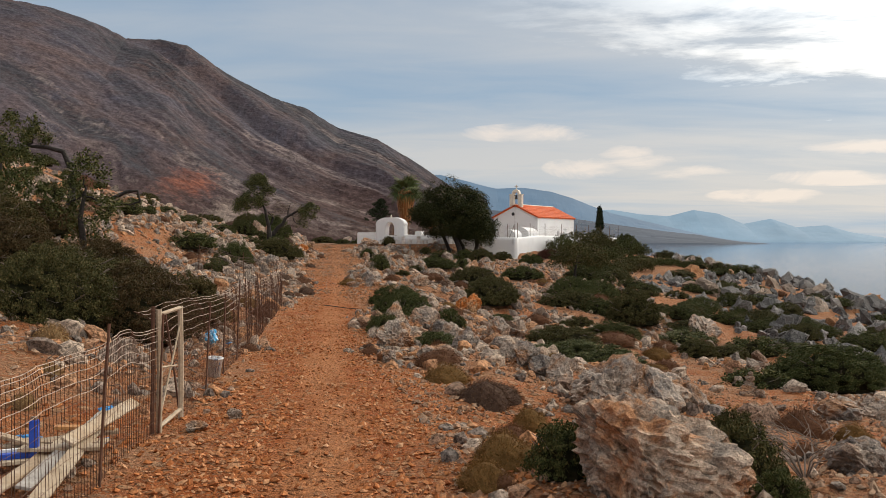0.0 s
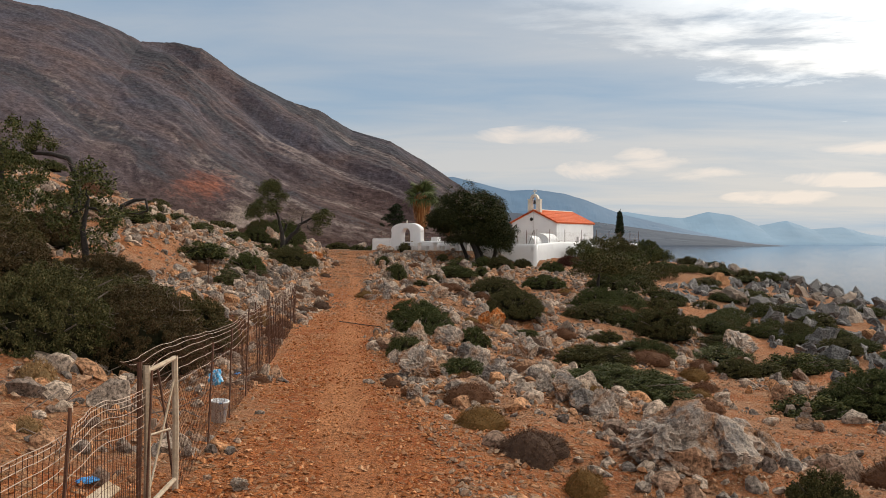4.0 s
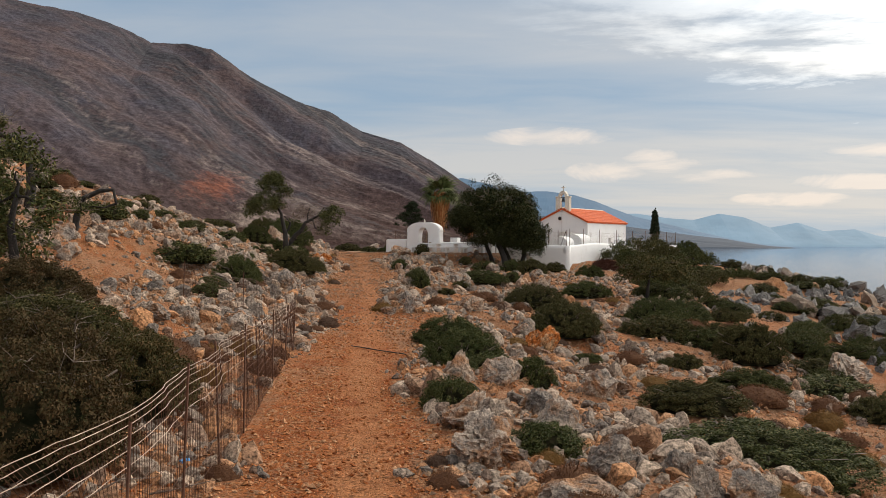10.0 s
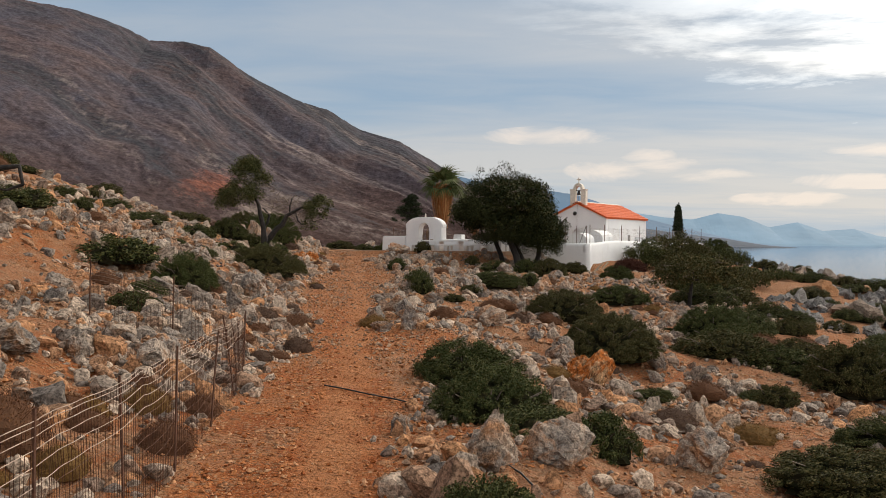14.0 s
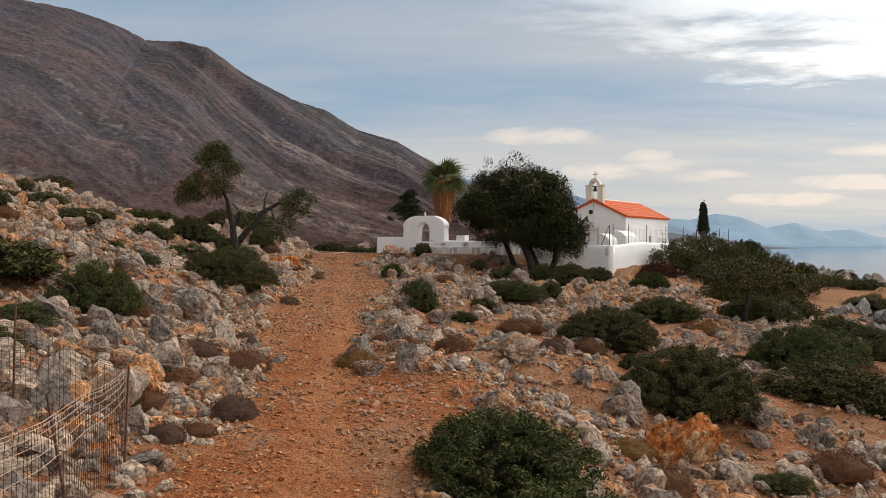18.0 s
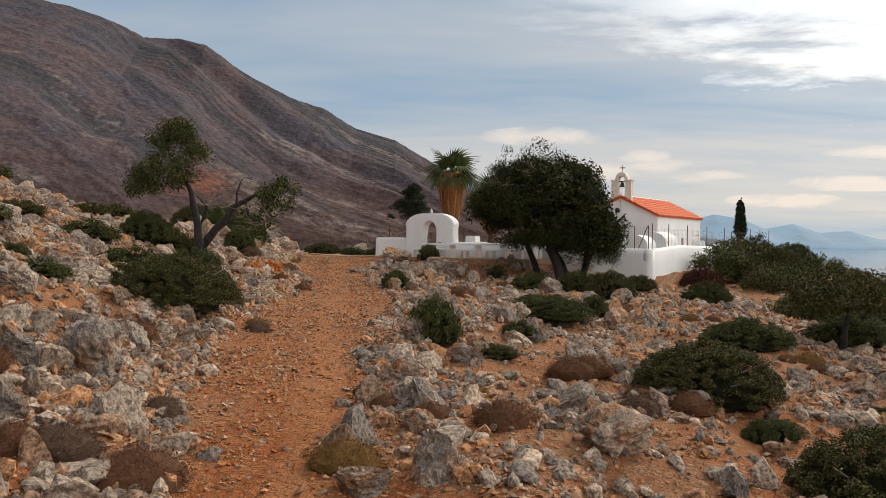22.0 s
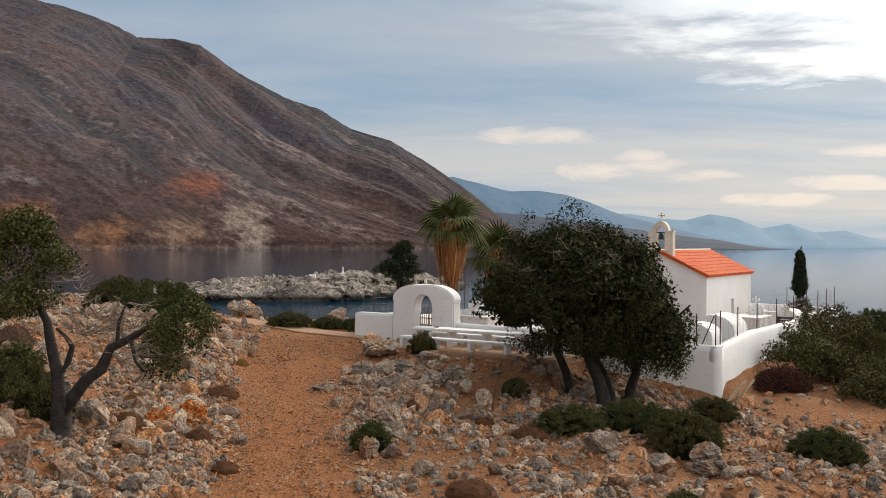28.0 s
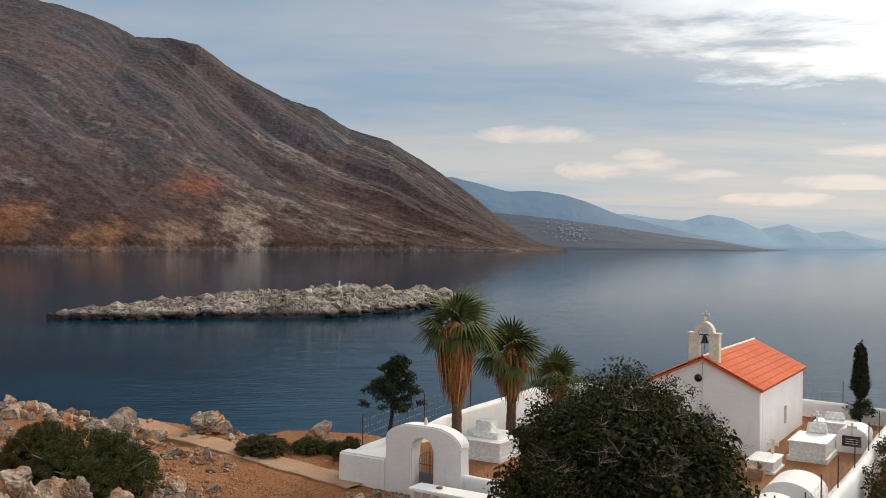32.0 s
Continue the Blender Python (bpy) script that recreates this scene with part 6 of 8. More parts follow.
def shrub_mesh(seed, n=26, per=46, size=0.11):
    """A cushion shrub one metre across and about half as high: a lumpy heart under a coat of small leaves."""
    r = np.random.default_rng(seed)
    a, q = r.uniform(0, 2 * np.pi, n), np.sqrt(r.random(n))
    x, y = 0.43 * q * np.cos(a), 0.43 * q * np.sin(a)
    z = 0.38 * np.sqrt(np.maximum(0.03, 1 - (q * 0.95) ** 2)) * r.uniform(0.72, 1.12, n)
    rad = r.uniform(0.75, 1.3, n) * 0.62 / math.sqrt(n)
    v, f = clumps(np.stack([x, y, z], 1), rad, per, size, seed, 0.8, shell=0.3)
    low = clumps(np.stack([x * 1.06, y * 1.06, z * 0.5], 1), rad, per // 2, size, seed + 1, 0.8)
    v, f = merged([(v, f), low])
    v[:, 2] = np.maximum(v[:, 2], 0.0)
    hv, hf = ICO4
    lump = 1 + 0.16 * fbm(hv[:, 0] * 2.6, hv[:, 1] * 2.6, hv[:, 2] * 2.6 + seed, 3, seed) + 0.09 * fbm(hv[:, 0] * 11, hv[:, 1] * 11, hv[:, 2] * 11, 2, seed + 5)
    hv = hv * lump[:, None] * np.array([0.33, 0.33, 0.27])
    hv[:, 2] = np.maximum(hv[:, 2] + 0.02, 0.0)
    tri = np.concatenate([f[:, [0, 1, 2]], f[:, [0, 2, 3]]])
    return merged([(hv, hf), (v, tri)])


def foliage(seed, n, per, size, mat):
    """A shrub's foliage: leaves over a dark heart painted as shade among twigs."""
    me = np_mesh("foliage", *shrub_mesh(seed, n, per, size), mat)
    me.materials.append(M_INNER_SHADE)
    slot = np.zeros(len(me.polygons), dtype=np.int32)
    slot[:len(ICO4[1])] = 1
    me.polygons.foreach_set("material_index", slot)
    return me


def shrub_stems(seed, n=14):
    r = np.random.default_rng(seed)
    out = []
    for _ in range(n):
        a, q = r.uniform(0, 6.28), r.uniform(0.15, 0.42)
        e = np.array([q * math.cos(a), q * math.sin(a), r.uniform(0.2, 0.38)])
        out.append(tube([(0, 0, -0.05), e * [0.4, 0.4, 0.55] + r.normal(0, 0.02, 3), e], [0.018, 0.011, 0.004], 4))
    return merged(out)


STEMS = [np_mesh("woody_base", *shrub_stems(k), M_TWIG) for k in range(2)]
GREEN_ME = [foliage(10 + k, 90, 80, 0.030, (M_LEAF, M_LEAF2, M_LEAF3, M_LEAF)[k]) for k in range(4)]
FAR_ME = [foliage(16 + k, 60, 44, 0.045, (M_LEAF, M_LEAF2)[k]) for k in range(2)]
WIDE_ME = [foliage(20 + k, 200, 90, 0.0195, (M_LEAF, M_LEAF3, M_LEAF2)[k]) for k in range(3)]
DENSE_ME = [foliage(36 + k, 320, 110, 0.0145, (M_LEAF3, M_LEAF2)[k]) for k in range(2)]
MID_ME = [foliage(26 + k, 120, 56, 0.027, (M_LEAF, M_LEAF2, M_LEAF)[k]) for k in range(3)]


def thorn_mesh(seed, n=620, heart=0.36, thin=0.0075):
    """A dry spiny cushion one metre across: a dense heart and a fuzz of fine twigs."""
    r = np.random.default_rng(seed)
    hv, hf = ICO3
    lump = 1 + 0.13 * fbm(hv[:, 0] * 2.2, hv[:, 1] * 2.2, hv[:, 2] * 2.2 + seed, 3, seed)
    hv = hv * lump[:, None] * np.array([heart, heart, heart * 0.86])
    hv[:, 2] = np.maximum(hv[:, 2], -0.03)
    d = r.normal(size=(n, 3))
    d[:, 2] = np.abs(d[:, 2]) * 0.9 + 0.06
    d /= np.linalg.norm(d, axis=1)[:, None]
    swell = (1 + 0.13 * fbm(d[:, 0] * 2.2, d[:, 1] * 2.2, d[:, 2] * 2.2 + seed, 3, seed))[:, None]
    tip = d * np.array([0.5, 0.5, 0.45]) * r.uniform(0.88, 1.06, (n, 1)) * swell + r.normal(0, 0.02, (n, 3))
    root = tip * r.uniform(0.6, 0.82, (n, 1)) + r.normal(0, 0.035, (n, 3))
    side = np.cross(d, r.normal(size=(n, 3)))
    side /= np.linalg.norm(side, axis=1)[:, None]
    w = r.uniform(0.7, 1.3, (n, 1)) * thin
    v = np.stack([root - side * w, root + side * w, tip], 1).reshape(-1, 3)
    p = d * np.array([0.47, 0.47, 0.42]) * r.uniform(0.78, 1.04, (n, 1)) * swell
    lv, lf = leaf_quads(p, d + r.normal(0, 0.5, (n, 3)), 0.05 if n < 1000 else 0.026, r, 0.5)
    lf = np.concatenate([lf[:, [0, 1, 2]], lf[:, [0, 2, 3]]])
    v, f = merged([(hv, hf), (v, np.arange(3 * n).reshape(-1, 3)), (lv, lf)])
    v[:, 2] = np.maximum(v[:, 2], -0.03)
    return v, f


SCRUB = [foliage(30 + k, 320, 100, 0.0155, (M_MAQUIS, M_LEAF2, M_OLIVEBROWN)[k]) for k in range(3)]


def thorn_parts(seed, mat):
    """The dense cushion of a thorn bush and the fuzz of twigs over it."""
    v, f = thorn_mesh(seed, 2300, 0.43, 0.0035)
    nv, nf = len(ICO3[0]), len(ICO3[1])
    return np_mesh("cushion", v[:nv], f[:nf], mat), np_mesh("twig_fuzz", v[nv:], f[nf:] - nv, mat)


THORN_ME = [thorn_parts(40 + k, (M_DRY, M_DRY2, M_DRY, M_DRY3)[k]) for k in range(4)]


def put_shrub(x, y, w, h, me, k, label, category, group, core=True, deep=1.0):
    s = thing("shrub" if core else "thorn_bush", pose(x, y, height(x, y) - 0.04, 0, 0, k * 137.5), label, category, group)
    at = Matrix.Diagonal((w, w * deep, h * 2.05, 1))
    if not core:
        part("cushion", me[0], s, at=at)
        part("twig_fuzz", me[1], s, at=at)["kind"] = "stuff"
    else:
        part("foliage", me, s, at=at)
        part("woody_base", STEMS[k % 2], s, at=Matrix.Diagonal((w, w * deep, h * 1.8, 1)))["kind"] = "stuff"
    return s


for k, (x, y, w, h) in enumerate(GREEN_A + GREEN_B):
    big = w > 1.7
    put_shrub(x, y + 0.25 * min(w, 2), w * 1.08, min(h, 0.62 * w) * 1.15, DENSE_ME[k % 2] if w > 3.0 else (WIDE_ME if big else GREEN_ME)[k % (3 if big else 4)], k, "broad dark green evergreen shrub over stony ground" if big else "small green cushion shrub among stones", "shrub", "green shrubs", deep=0.85)
for k, (x, y, w, h) in enumerate(BROWN_A + BROWN_B + BROWN_C):
    put_shrub(x, y + 0.25 * w, w * 1.1, min(h, 0.46 * w) * 1.05, THORN_ME[k * 5 % 7 % 4], k, "dry reddish-brown thorny cushion plant", "thorn bush", "dry thorn bushes", False)
# more thorn cushions and low mats between the stones
side_plants = []
while len(side_plants) < 78:
    left = rng.random() < 0.33
    y = rng.uniform(13, 74)
    x = float(track_x(y)) + (-rng.uniform(2.6, 11) if left else rng.uniform(2.6, 17))
    if (left and y < 34) or not off_yard(np.array([x]), np.array([y]))[0] or (x > 7 and y > 66 and x < 12):
        continue
    side_plants.append((x, y, rng.uniform(0.4, 1.15)))
for k, (x, y, w) in enumerate(side_plants):
    if k % 3 == 2:
        put_shrub(x, y, w * 1.7, w * 0.5, GREEN_ME[k % 4], k, "low mat of olive-green shrub among stones", "shrub", "green shrubs", deep=0.8)
    else:
        put_shrub(x, y, w, w * 0.42, THORN_ME[k % 4], k, "ochre-brown dry cushion plant" if k % 4 == 3 else "dry reddish-brown thorny cushion plant", "thorn bush", "dry thorn bushes", False)
for k in range(58):
    x, y = rng.uniform(9, 28), rng.uniform(40, 76)
    if float(coast(x, y)) > 2 and not (x < 13.5 and y > 66):
        put_shrub(x, y, rng.uniform(1.8, 4.2), rng.uniform(0.6, 1.1), MID_ME[k % 3], k, "broad dark green shrub spreading down the slope", "shrub", "green shrubs", deep=0.7)
for k in range(64):
    x, y = rng.uniform(16, 40), rng.uniform(34, 98)
    if float(coast(x, y)) > 2 and not (x < 25 and y > 74):
        put_shrub(x, y, rng.uniform(1.6, 3.6), rng.uniform(0.6, 1.1), MID_ME[k % 3], k, "green shrub between the grey crags", "shrub", "green shrubs", deep=0.8)
for k in range(26):
    x, y = rng.uniform(-26, -10.5), rng.uniform(33, 66)
    put_shrub(x, y, rng.uniform(1.1, 2.6), rng.uniform(0.4, 0.8), MID_ME[k % 3], k, "olive-green shrub on the rocky hillside", "shrub", "green shrubs", deep=0.8)
# ochre cushions and a green shrub round the great boulder
for k, (x, y, w) in enumerate([(2.85, 9.8, 0.74), (2.62, 9.2, 0.56), (3.1, 12.2, 0.6), (3.55, 14.2, 0.6), (2.95, 15.6, 0.95), (8.3, 16.3, 0.95), (9.1, 16.2, 0.7), (3.6, 10.3, 0.6), (6.9, 12.6, 0.7)]):
    put_shrub(x, y, w, w * 0.56, THORN_ME[1 if k == 4 else 3 if k % 3 < 2 else 0], k, "ochre-brown dry cushion plant beside the boulder", "thorn bush", "dry thorn bushes", False)
put_shrub(5.2, 10.1, 1.0, 0.72, GREEN_ME[1], 3, "small green cushion shrub behind the boulder", "shrub", "green shrubs")
put_shrub(5.25, 9.15, 0.62, 0.4, GREEN_ME[2], 5, "small green cushion shrub behind the boulder", "shrub", "green shrubs")
dead = thing("dead_bush", pose(5.95, 10.3, height(5.95, 10.3)), "leafless grey thorn bush beside the boulder", "bush")
r = np.random.default_rng(58)
for k in range(16):
    a, reach = r.uniform(0, 6.283), r.uniform(0.3, 0.6)
    twig = [tube([(0, 0, -0.05), (0.4 * reach * math.cos(a), 0.4 * reach * math.sin(a), 0.2), (reach * math.cos(a + 0.3), reach * math.sin(a + 0.3), r.uniform(0.3, 0.5))], [0.012, 0.008, 0.003], 5)]
    for _ in range(5):
        b, s = a + r.normal(0, 0.8), r.uniform(0.4, 1.0)
        q = np.array([reach * s * math.cos(a), reach * s * math.sin(a), 0.12 + 0.3 * s])
        twig.append(tube([q, q + np.array([0.12 * math.cos(b), 0.12 * math.sin(b), 0.05]), q + np.array([0.24 * math.cos(b + 0.5), 0.24 * math.sin(b + 0.5), r.uniform(0.02, 0.16)])], [0.005, 0.004, 0.002], 4))
    part("branch", np_mesh("branch", *merged(twig), M_TWIG), dead)
# dry brown cushions on the bare ground behind the fence
r = np.random.default_rng(64)
for k in range(22):
    y = r.uniform(23.5, 33.5)
    x = -2.75 - 0.06 * (y - 24) - 1.9 * r.random()
    w = r.uniform(0.4, 0.85)
    put_shrub(x, y, w, w * 0.5, THORN_ME[(0, 3, 0, 1)[k % 4]], k, "rust-brown dry cushion plant behind the wire fence", "thorn bush", "dry thorn bushes", False)
put_shrub(-4.9, 29.4, 1.3, 0.7, THORN_ME[0], 5, "tall rust-brown dry bush behind the wire fence", "thorn bush", "dry thorn bushes", False)
# rocks along the cliff's rim beyond the path
for k in range(46):
    x = rng.uniform(-24, -1)
    y = float(np.interp(x, [-25, -10, -2, 0], [100, 96, 97, 98])) - rng.uniform(1.0, 4.0)
    if float(coast(x, y)) > 0.5 and off_yard(np.array([x]), np.array([y]))[0] and not (-9.5 < x < -2 and y < 94.5):
        w = rng.uniform(0.45, 1.3)
        put_rock(x, y, w, w * 0.6, k + 2, FROCKS, "pale rock on the rim of the cliff", "rocks on the rim")
# shrubs on the slopes to either side
far_shrubs = []
while len(far_shrubs) < 84:
    left = rng.random() < 0.45
    x, y = (rng.uniform(-30, -8), rng.uniform(26, 92)) if left else (rng.uniform(9, 40), rng.uniform(20, 100))
    if float(coast(x, y)) < 2 or (not left and x < 26 and y > 72) or (not left and x < 13 and y > 60) or (left and y > 74 and x > -14):
        continue
    far_shrubs.append((x, y, rng.uniform(0.9, 2.8), left))
for k, (x, y, w, left) in enumerate(far_shrubs):
    if k % 4 == 3:
        put_shrub(x, y, w * 0.6, w * 0.28, THORN_ME[k % 3], k, "dry reddish-brown thorny cushion plant", "thorn bush", "dry thorn bushes", False)
    else:
        put_shrub(x, y, w, w * 0.34, FAR_ME[k % 2], k, "dark green evergreen shrub on the slope", "shrub", "green shrubs")


# ---- trees ----


def branchy(start, ends, r0, seed, sides=7, bend=0.18):
    """Limbs from start to each end, crooked and tapering."""
    r = np.random.default_rng(seed)
    out = []
    for e, ra, rb in ends:
        p0, p1 = np.array(start, float), np.array(e, float)
        L = np.linalg.norm(p1 - p0)
        t = np.linspace(0, 1, 7)[:, None]
        p = p0 + (p1 - p0) * t + r.normal(0, bend * L * 0.3, (7, 3)) * np.sin(t * np.pi)
        out.append(tube(p, np.linspace(ra, rb, 7), sides))
    return out


def crown_points(c, rad, n, seed, lo=-0.75):
    """Clump centres over a lumpy ellipsoid."""
    r = np.random.default_rng(seed)
    d = r.normal(size=(n * 2, 3))
    d /= np.linalg.norm(d, axis=1)[:, None]
    d = d[d[:, 2] > lo][:n]
    k = r.uniform(0.5, 0.92, (len(d), 1)) * (1 + 0.22 * vnoise(d[:, 0] * 2.6, d[:, 1] * 2.6, d[:, 2] * 2.6 + seed, seed))[:, None]
    return np.array(c) + d * np.array(rad) * k


def twig_spray(centres, seed, L, mat_r=0.006, per=5):
    r = np.random.default_rng(seed)
    out = []
    for c in centres:
        for _ in range(per):
            d = r.normal(size=3)
            d[2] = abs(d[2]) * 0.5
            d *= L / np.linalg.norm(d)
            out.append(tube([c, c + d * 0.5 + r.normal(0, L * 0.08, 3), c + d], [mat_r * 1.6, mat_r, mat_r * 0.5], 3))
    return merged(out)


# the broad carob in front of the yard's wall
bx, by = 4.3, 76.4
bz = height(bx, by)
carob = thing("tree", pose(bx, by, bz), "broad dark green carob tree with several trunks", "tree")
T0 = []
for sx, sy, ex, ey, r0 in ((-0.75, 0.9, -1.2, 0.8, 0.17), (0.1, -1.0, -0.35, -0.6, 0.24), (0.55, 0.5, -0.1, 0.4, 0.19), (1.25, 0.7, 1.5, 0.6, 0.18)):
    gz = height(bx + sx, by + sy) - bz - 0.1
    T0.append([tube([(sx, sy, gz), (sx + 0.02, sy, gz + 0.35), ((sx + ex) / 2 + 0.1, (sy + ey) / 2, 0.95), (ex, ey, 1.7), (ex * 1.3, ey * 1.3, 2.6)], [r0 * 1.5, r0, r0 * 0.85, r0 * 0.75, r0 * 0.5], 9)])
    T0[-1] += branchy((ex, ey, 1.7), [((ex * 1.8 + 0.5, ey * 1.6 - 0.7, 3.3), r0 * 0.5, 0.03), ((ex * 1.5 - 0.8, ey * 1.9 + 0.5, 3.2), r0 * 0.5, 0.03), ((ex + 0.3, ey + 0.2, 4.3), r0 * 0.5, 0.03)], r0, int(r0 * 1000))
for pcs in T0:
    part("trunk", np_mesh("trunk", *merged(pcs), M_BARK, False), carob)
cc = np.concatenate([crown_points((0.7, 0.3, 2.05), (2.1, 2.3, 0.6), 80, 8, -0.9), crown_points((-0.25, 1.6, 3.5), (3.4, 5.0, 3.05), 430, 5, -0.42), crown_points((0.2, 5.2, 4.3), (2.5, 2.6, 2.0), 130, 4, -0.6), crown_points((1.7, 0.1, 2.2), (1.8, 1.9, 1.65), 120, 6, -0.8), crown_points((-2.3, -0.2, 3.65), (1.75, 1.9, 1.15), 100, 7, -0.7), crown_points((-1.4, 0.9, 4.75), (1.7, 2.2, 1.25), 120, 11, -0.5), crown_points((-0.7, -0.3, 2.15), (2.2, 1.9, 0.6), 95, 12, -0.8)])
part("crown", np_mesh("crown", *clumps(cc, np.full(len(cc), 0.43), 112, 0.086, 9, 0.85, 0.6), M_CAROB), carob)
inner = np.concatenate([crown_points((-0.2, 1.6, 3.6), (2.8, 4.4, 2.2), 180, 15, -0.4), crown_points((0.2, 5.0, 4.2), (2.0, 2.0, 1.4), 50, 14, -0.6), crown_points((-1.5, 0.1, 3.5), (2.2, 2.0, 1.0), 60, 16, -0.6), crown_points((1.3, 0.1, 2.4), (1.9, 1.8, 1.2), 50, 17, -0.6), crown_points((-1.2, 0.9, 4.5), (1.3, 1.8, 1.0), 50, 19, -0.5)])
part("inner_crown", np_mesh("inner_crown", *clumps(inner, np.full(len(inner), 0.75), 120, 0.17, 10, 0.85, 0.7), M_CAROB), carob)
bare = crown_points((-0.3, 0.8, 3.8), (3.2, 3.9, 2.85), 150, 18, -0.1)
tagged(part("twig_tangle", np_mesh("twig_tangle", *twig_spray(bare, 4, 0.42, 0.005, 5), M_TWIG), carob, "bare dry twigs on the windward side"), kind="stuff")

# the wind-bent tree by the path
ax_, ay_ = -9.05, 65.4
az_ = height(ax_, ay_)
bent = thing("tree", pose(ax_, ay_, az_), "wind-bent tree with two bare crooked limbs", "tree")
tr = [tube([(0.05, 0, -0.25), (0.02, 0, 0.35), (-0.02, 0.05, 0.9), (-0.05, 0.05, 1.35), (-0.22, 0.1, 2.05), (-0.3, 0.1, 2.5), (-0.55, 0.05, 3.0)], [0.27, 0.19, 0.15, 0.13, 0.11, 0.09, 0.05], 9),
      tube([(0.12, 0, 0.3), (0.3, -0.05, 0.85), (0.62, -0.1, 1.25), (0.95, -0.1, 1.5), (1.15, -0.1, 1.95), (1.55, -0.15, 2.15), (1.95, -0.1, 2.4), (2.2, -0.1, 2.3)], [0.18, 0.15, 0.13, 0.13, 0.1, 0.08, 0.06, 0.03], 9),
      tube([(-0.02, 0.05, 1.3), (0.15, 0.1, 1.6), (0.25, 0.1, 1.95), (0.1, 0.15, 2.15), (-0.1, 0.1, 2.35)], [0.08, 0.075, 0.06, 0.045, 0.03], 7),
      tube([(1.3, -0.1, 2.05), (1.3, -0.05, 2.45), (1.4, 0, 2.8), (1.55, 0, 3.0), (1.8, 0, 2.9)], [0.05, 0.04, 0.03, 0.018, 0.008], 6),
      tube([(1.6, -0.1, 2.1), (1.75, -0.3, 1.7), (1.95, -0.4, 1.5), (2.2, -0.45, 1.55)], [0.05, 0.035, 0.025, 0.01], 6)]
tr += branchy((-0.5, 0.05, 2.9), [((-1.3, 0.1, 3.4), 0.04, 0.015), ((-0.9, -0.5, 3.9), 0.04, 0.015), ((-0.3, 0.5, 4.2), 0.04, 0.012), ((-1.7, 0.3, 3.0), 0.04, 0.012)], 0.05, 3, 6)
part("trunk", np_mesh("trunk", *merged(tr), M_BARK, False), bent)
cl = np.concatenate([crown_points((-1.15, 0, 3.15), (1.25, 1.1, 0.8), 60, 21, -0.7), crown_points((-0.85, 0, 4.15), (0.85, 0.8, 0.55), 26, 22, -0.6), crown_points((-1.9, 0, 2.75), (0.7, 0.6, 0.45), 16, 23, -0.7), crown_points((-0.75, 0, 4.5), (0.75, 0.7, 0.42), 26, 33, -0.5), crown_points((-0.1, 0, 3.75), (0.5, 0.5, 0.32), 12, 34, -0.6)])
part("crown", np_mesh("crown", *clumps(cl, np.full(len(cl), 0.36), 100, 0.09, 24, 0.9), M_LEAF), bent)
cr = np.concatenate([crown_points((2.6, 0, 2.35), (0.72, 0.6, 0.75), 34, 25, -0.8), crown_points((2.25, -0.1, 1.6), (0.35, 0.4, 0.5), 9, 26, -0.8)])
part("crown", np_mesh("crown", *clumps(cr, np.full(len(cr), 0.28), 70, 0.10, 27, 0.9), M_LEAF), bent)
tw = np.concatenate([crown_points((1.9, -0.1, 1.7), (0.7, 0.7, 0.6), 26, 28, -0.9), crown_points((0.1, 0, 3.1), (0.6, 0.6, 0.9), 14, 29, -0.5), crown_points((0.5, 0, 2.1), (0.4, 0.4, 0.4), 8, 30), crown_points((1.2, 0, 2.5), (0.8, 0.5, 0.6), 24, 32, -0.6)])
tagged(part("twig_tangle", np_mesh("twig_tangle", *twig_spray(tw, 31, 0.5, 0.007), M_TWIG), bent, "tangle of bare grey twigs"), kind="stuff")


def gnarled(x, y, path, r0, crown, seed, label, leaf=None, tw_n=10, tw_l=0.6):
    """A crooked small tree: trunk path, and leaf balls (centre, radii, clumps)."""
    t = thing("tree", pose(x, y, height(x, y)), label, "tree")
    p = np.array(path, float)
    wood = [tube(p, np.linspace(r0, r0 * 0.35, len(p)), 8)]
    wood += branchy(p[-1], [(np.array(c) * 0.9 + p[-1] * 0.1, r0 * 0.35, 0.01) for c, _, _ in crown], r0, seed, 6)
    part("trunk", np_mesh("trunk", *merged(wood), M_BARK, False), t)
    pts = np.concatenate([crown_points(c, rad, n, seed + k, -0.8) for k, (c, rad, n) in enumerate(crown)])
    part("crown", np_mesh("crown", *clumps(pts, np.full(len(pts), 0.3), 42, 0.13, seed, 0.9), leaf or M_LEAF), t)
    if tw_n:
        tagged(part("twig_tangle", np_mesh("twig_tangle", *twig_spray(pts[::max(1, len(pts) // tw_n)], seed, tw_l), M_TWIG), t), kind="stuff")
    return t


gnarled(-9.9, 33.2, [(0, 0, -0.2), (0.05, 0, 0.7), (-0.05, 0, 1.5), (0.1, 0, 2.3)], 0.16, [((0.1, 0, 2.9), (0.8, 0.8, 0.9), 26), ((-0.6, 0, 1.9), (0.7, 0.7, 0.5), 16), ((0.8, 0, 1.8), (0.6, 0.6, 0.4), 12), ((0.0, 0, 1.1), (1.0, 0.8, 0.5), 18)], 101, "thin straggly dark tree rising from the scrub")
gnarled(-14.5, 44.0, [(0, 0, -0.3), (0.15, 0, 0.8), (0.1, 0, 1.7), (-0.25, 0, 2.5), (-1.0, 0, 2.7), (-1.9, 0, 2.75)], 0.2, [((-1.5, 0, 3.2), (0.9, 0.7, 0.45), 22)], 102, "dead-looking tree bent over by the wind", None, 14, 1.0)
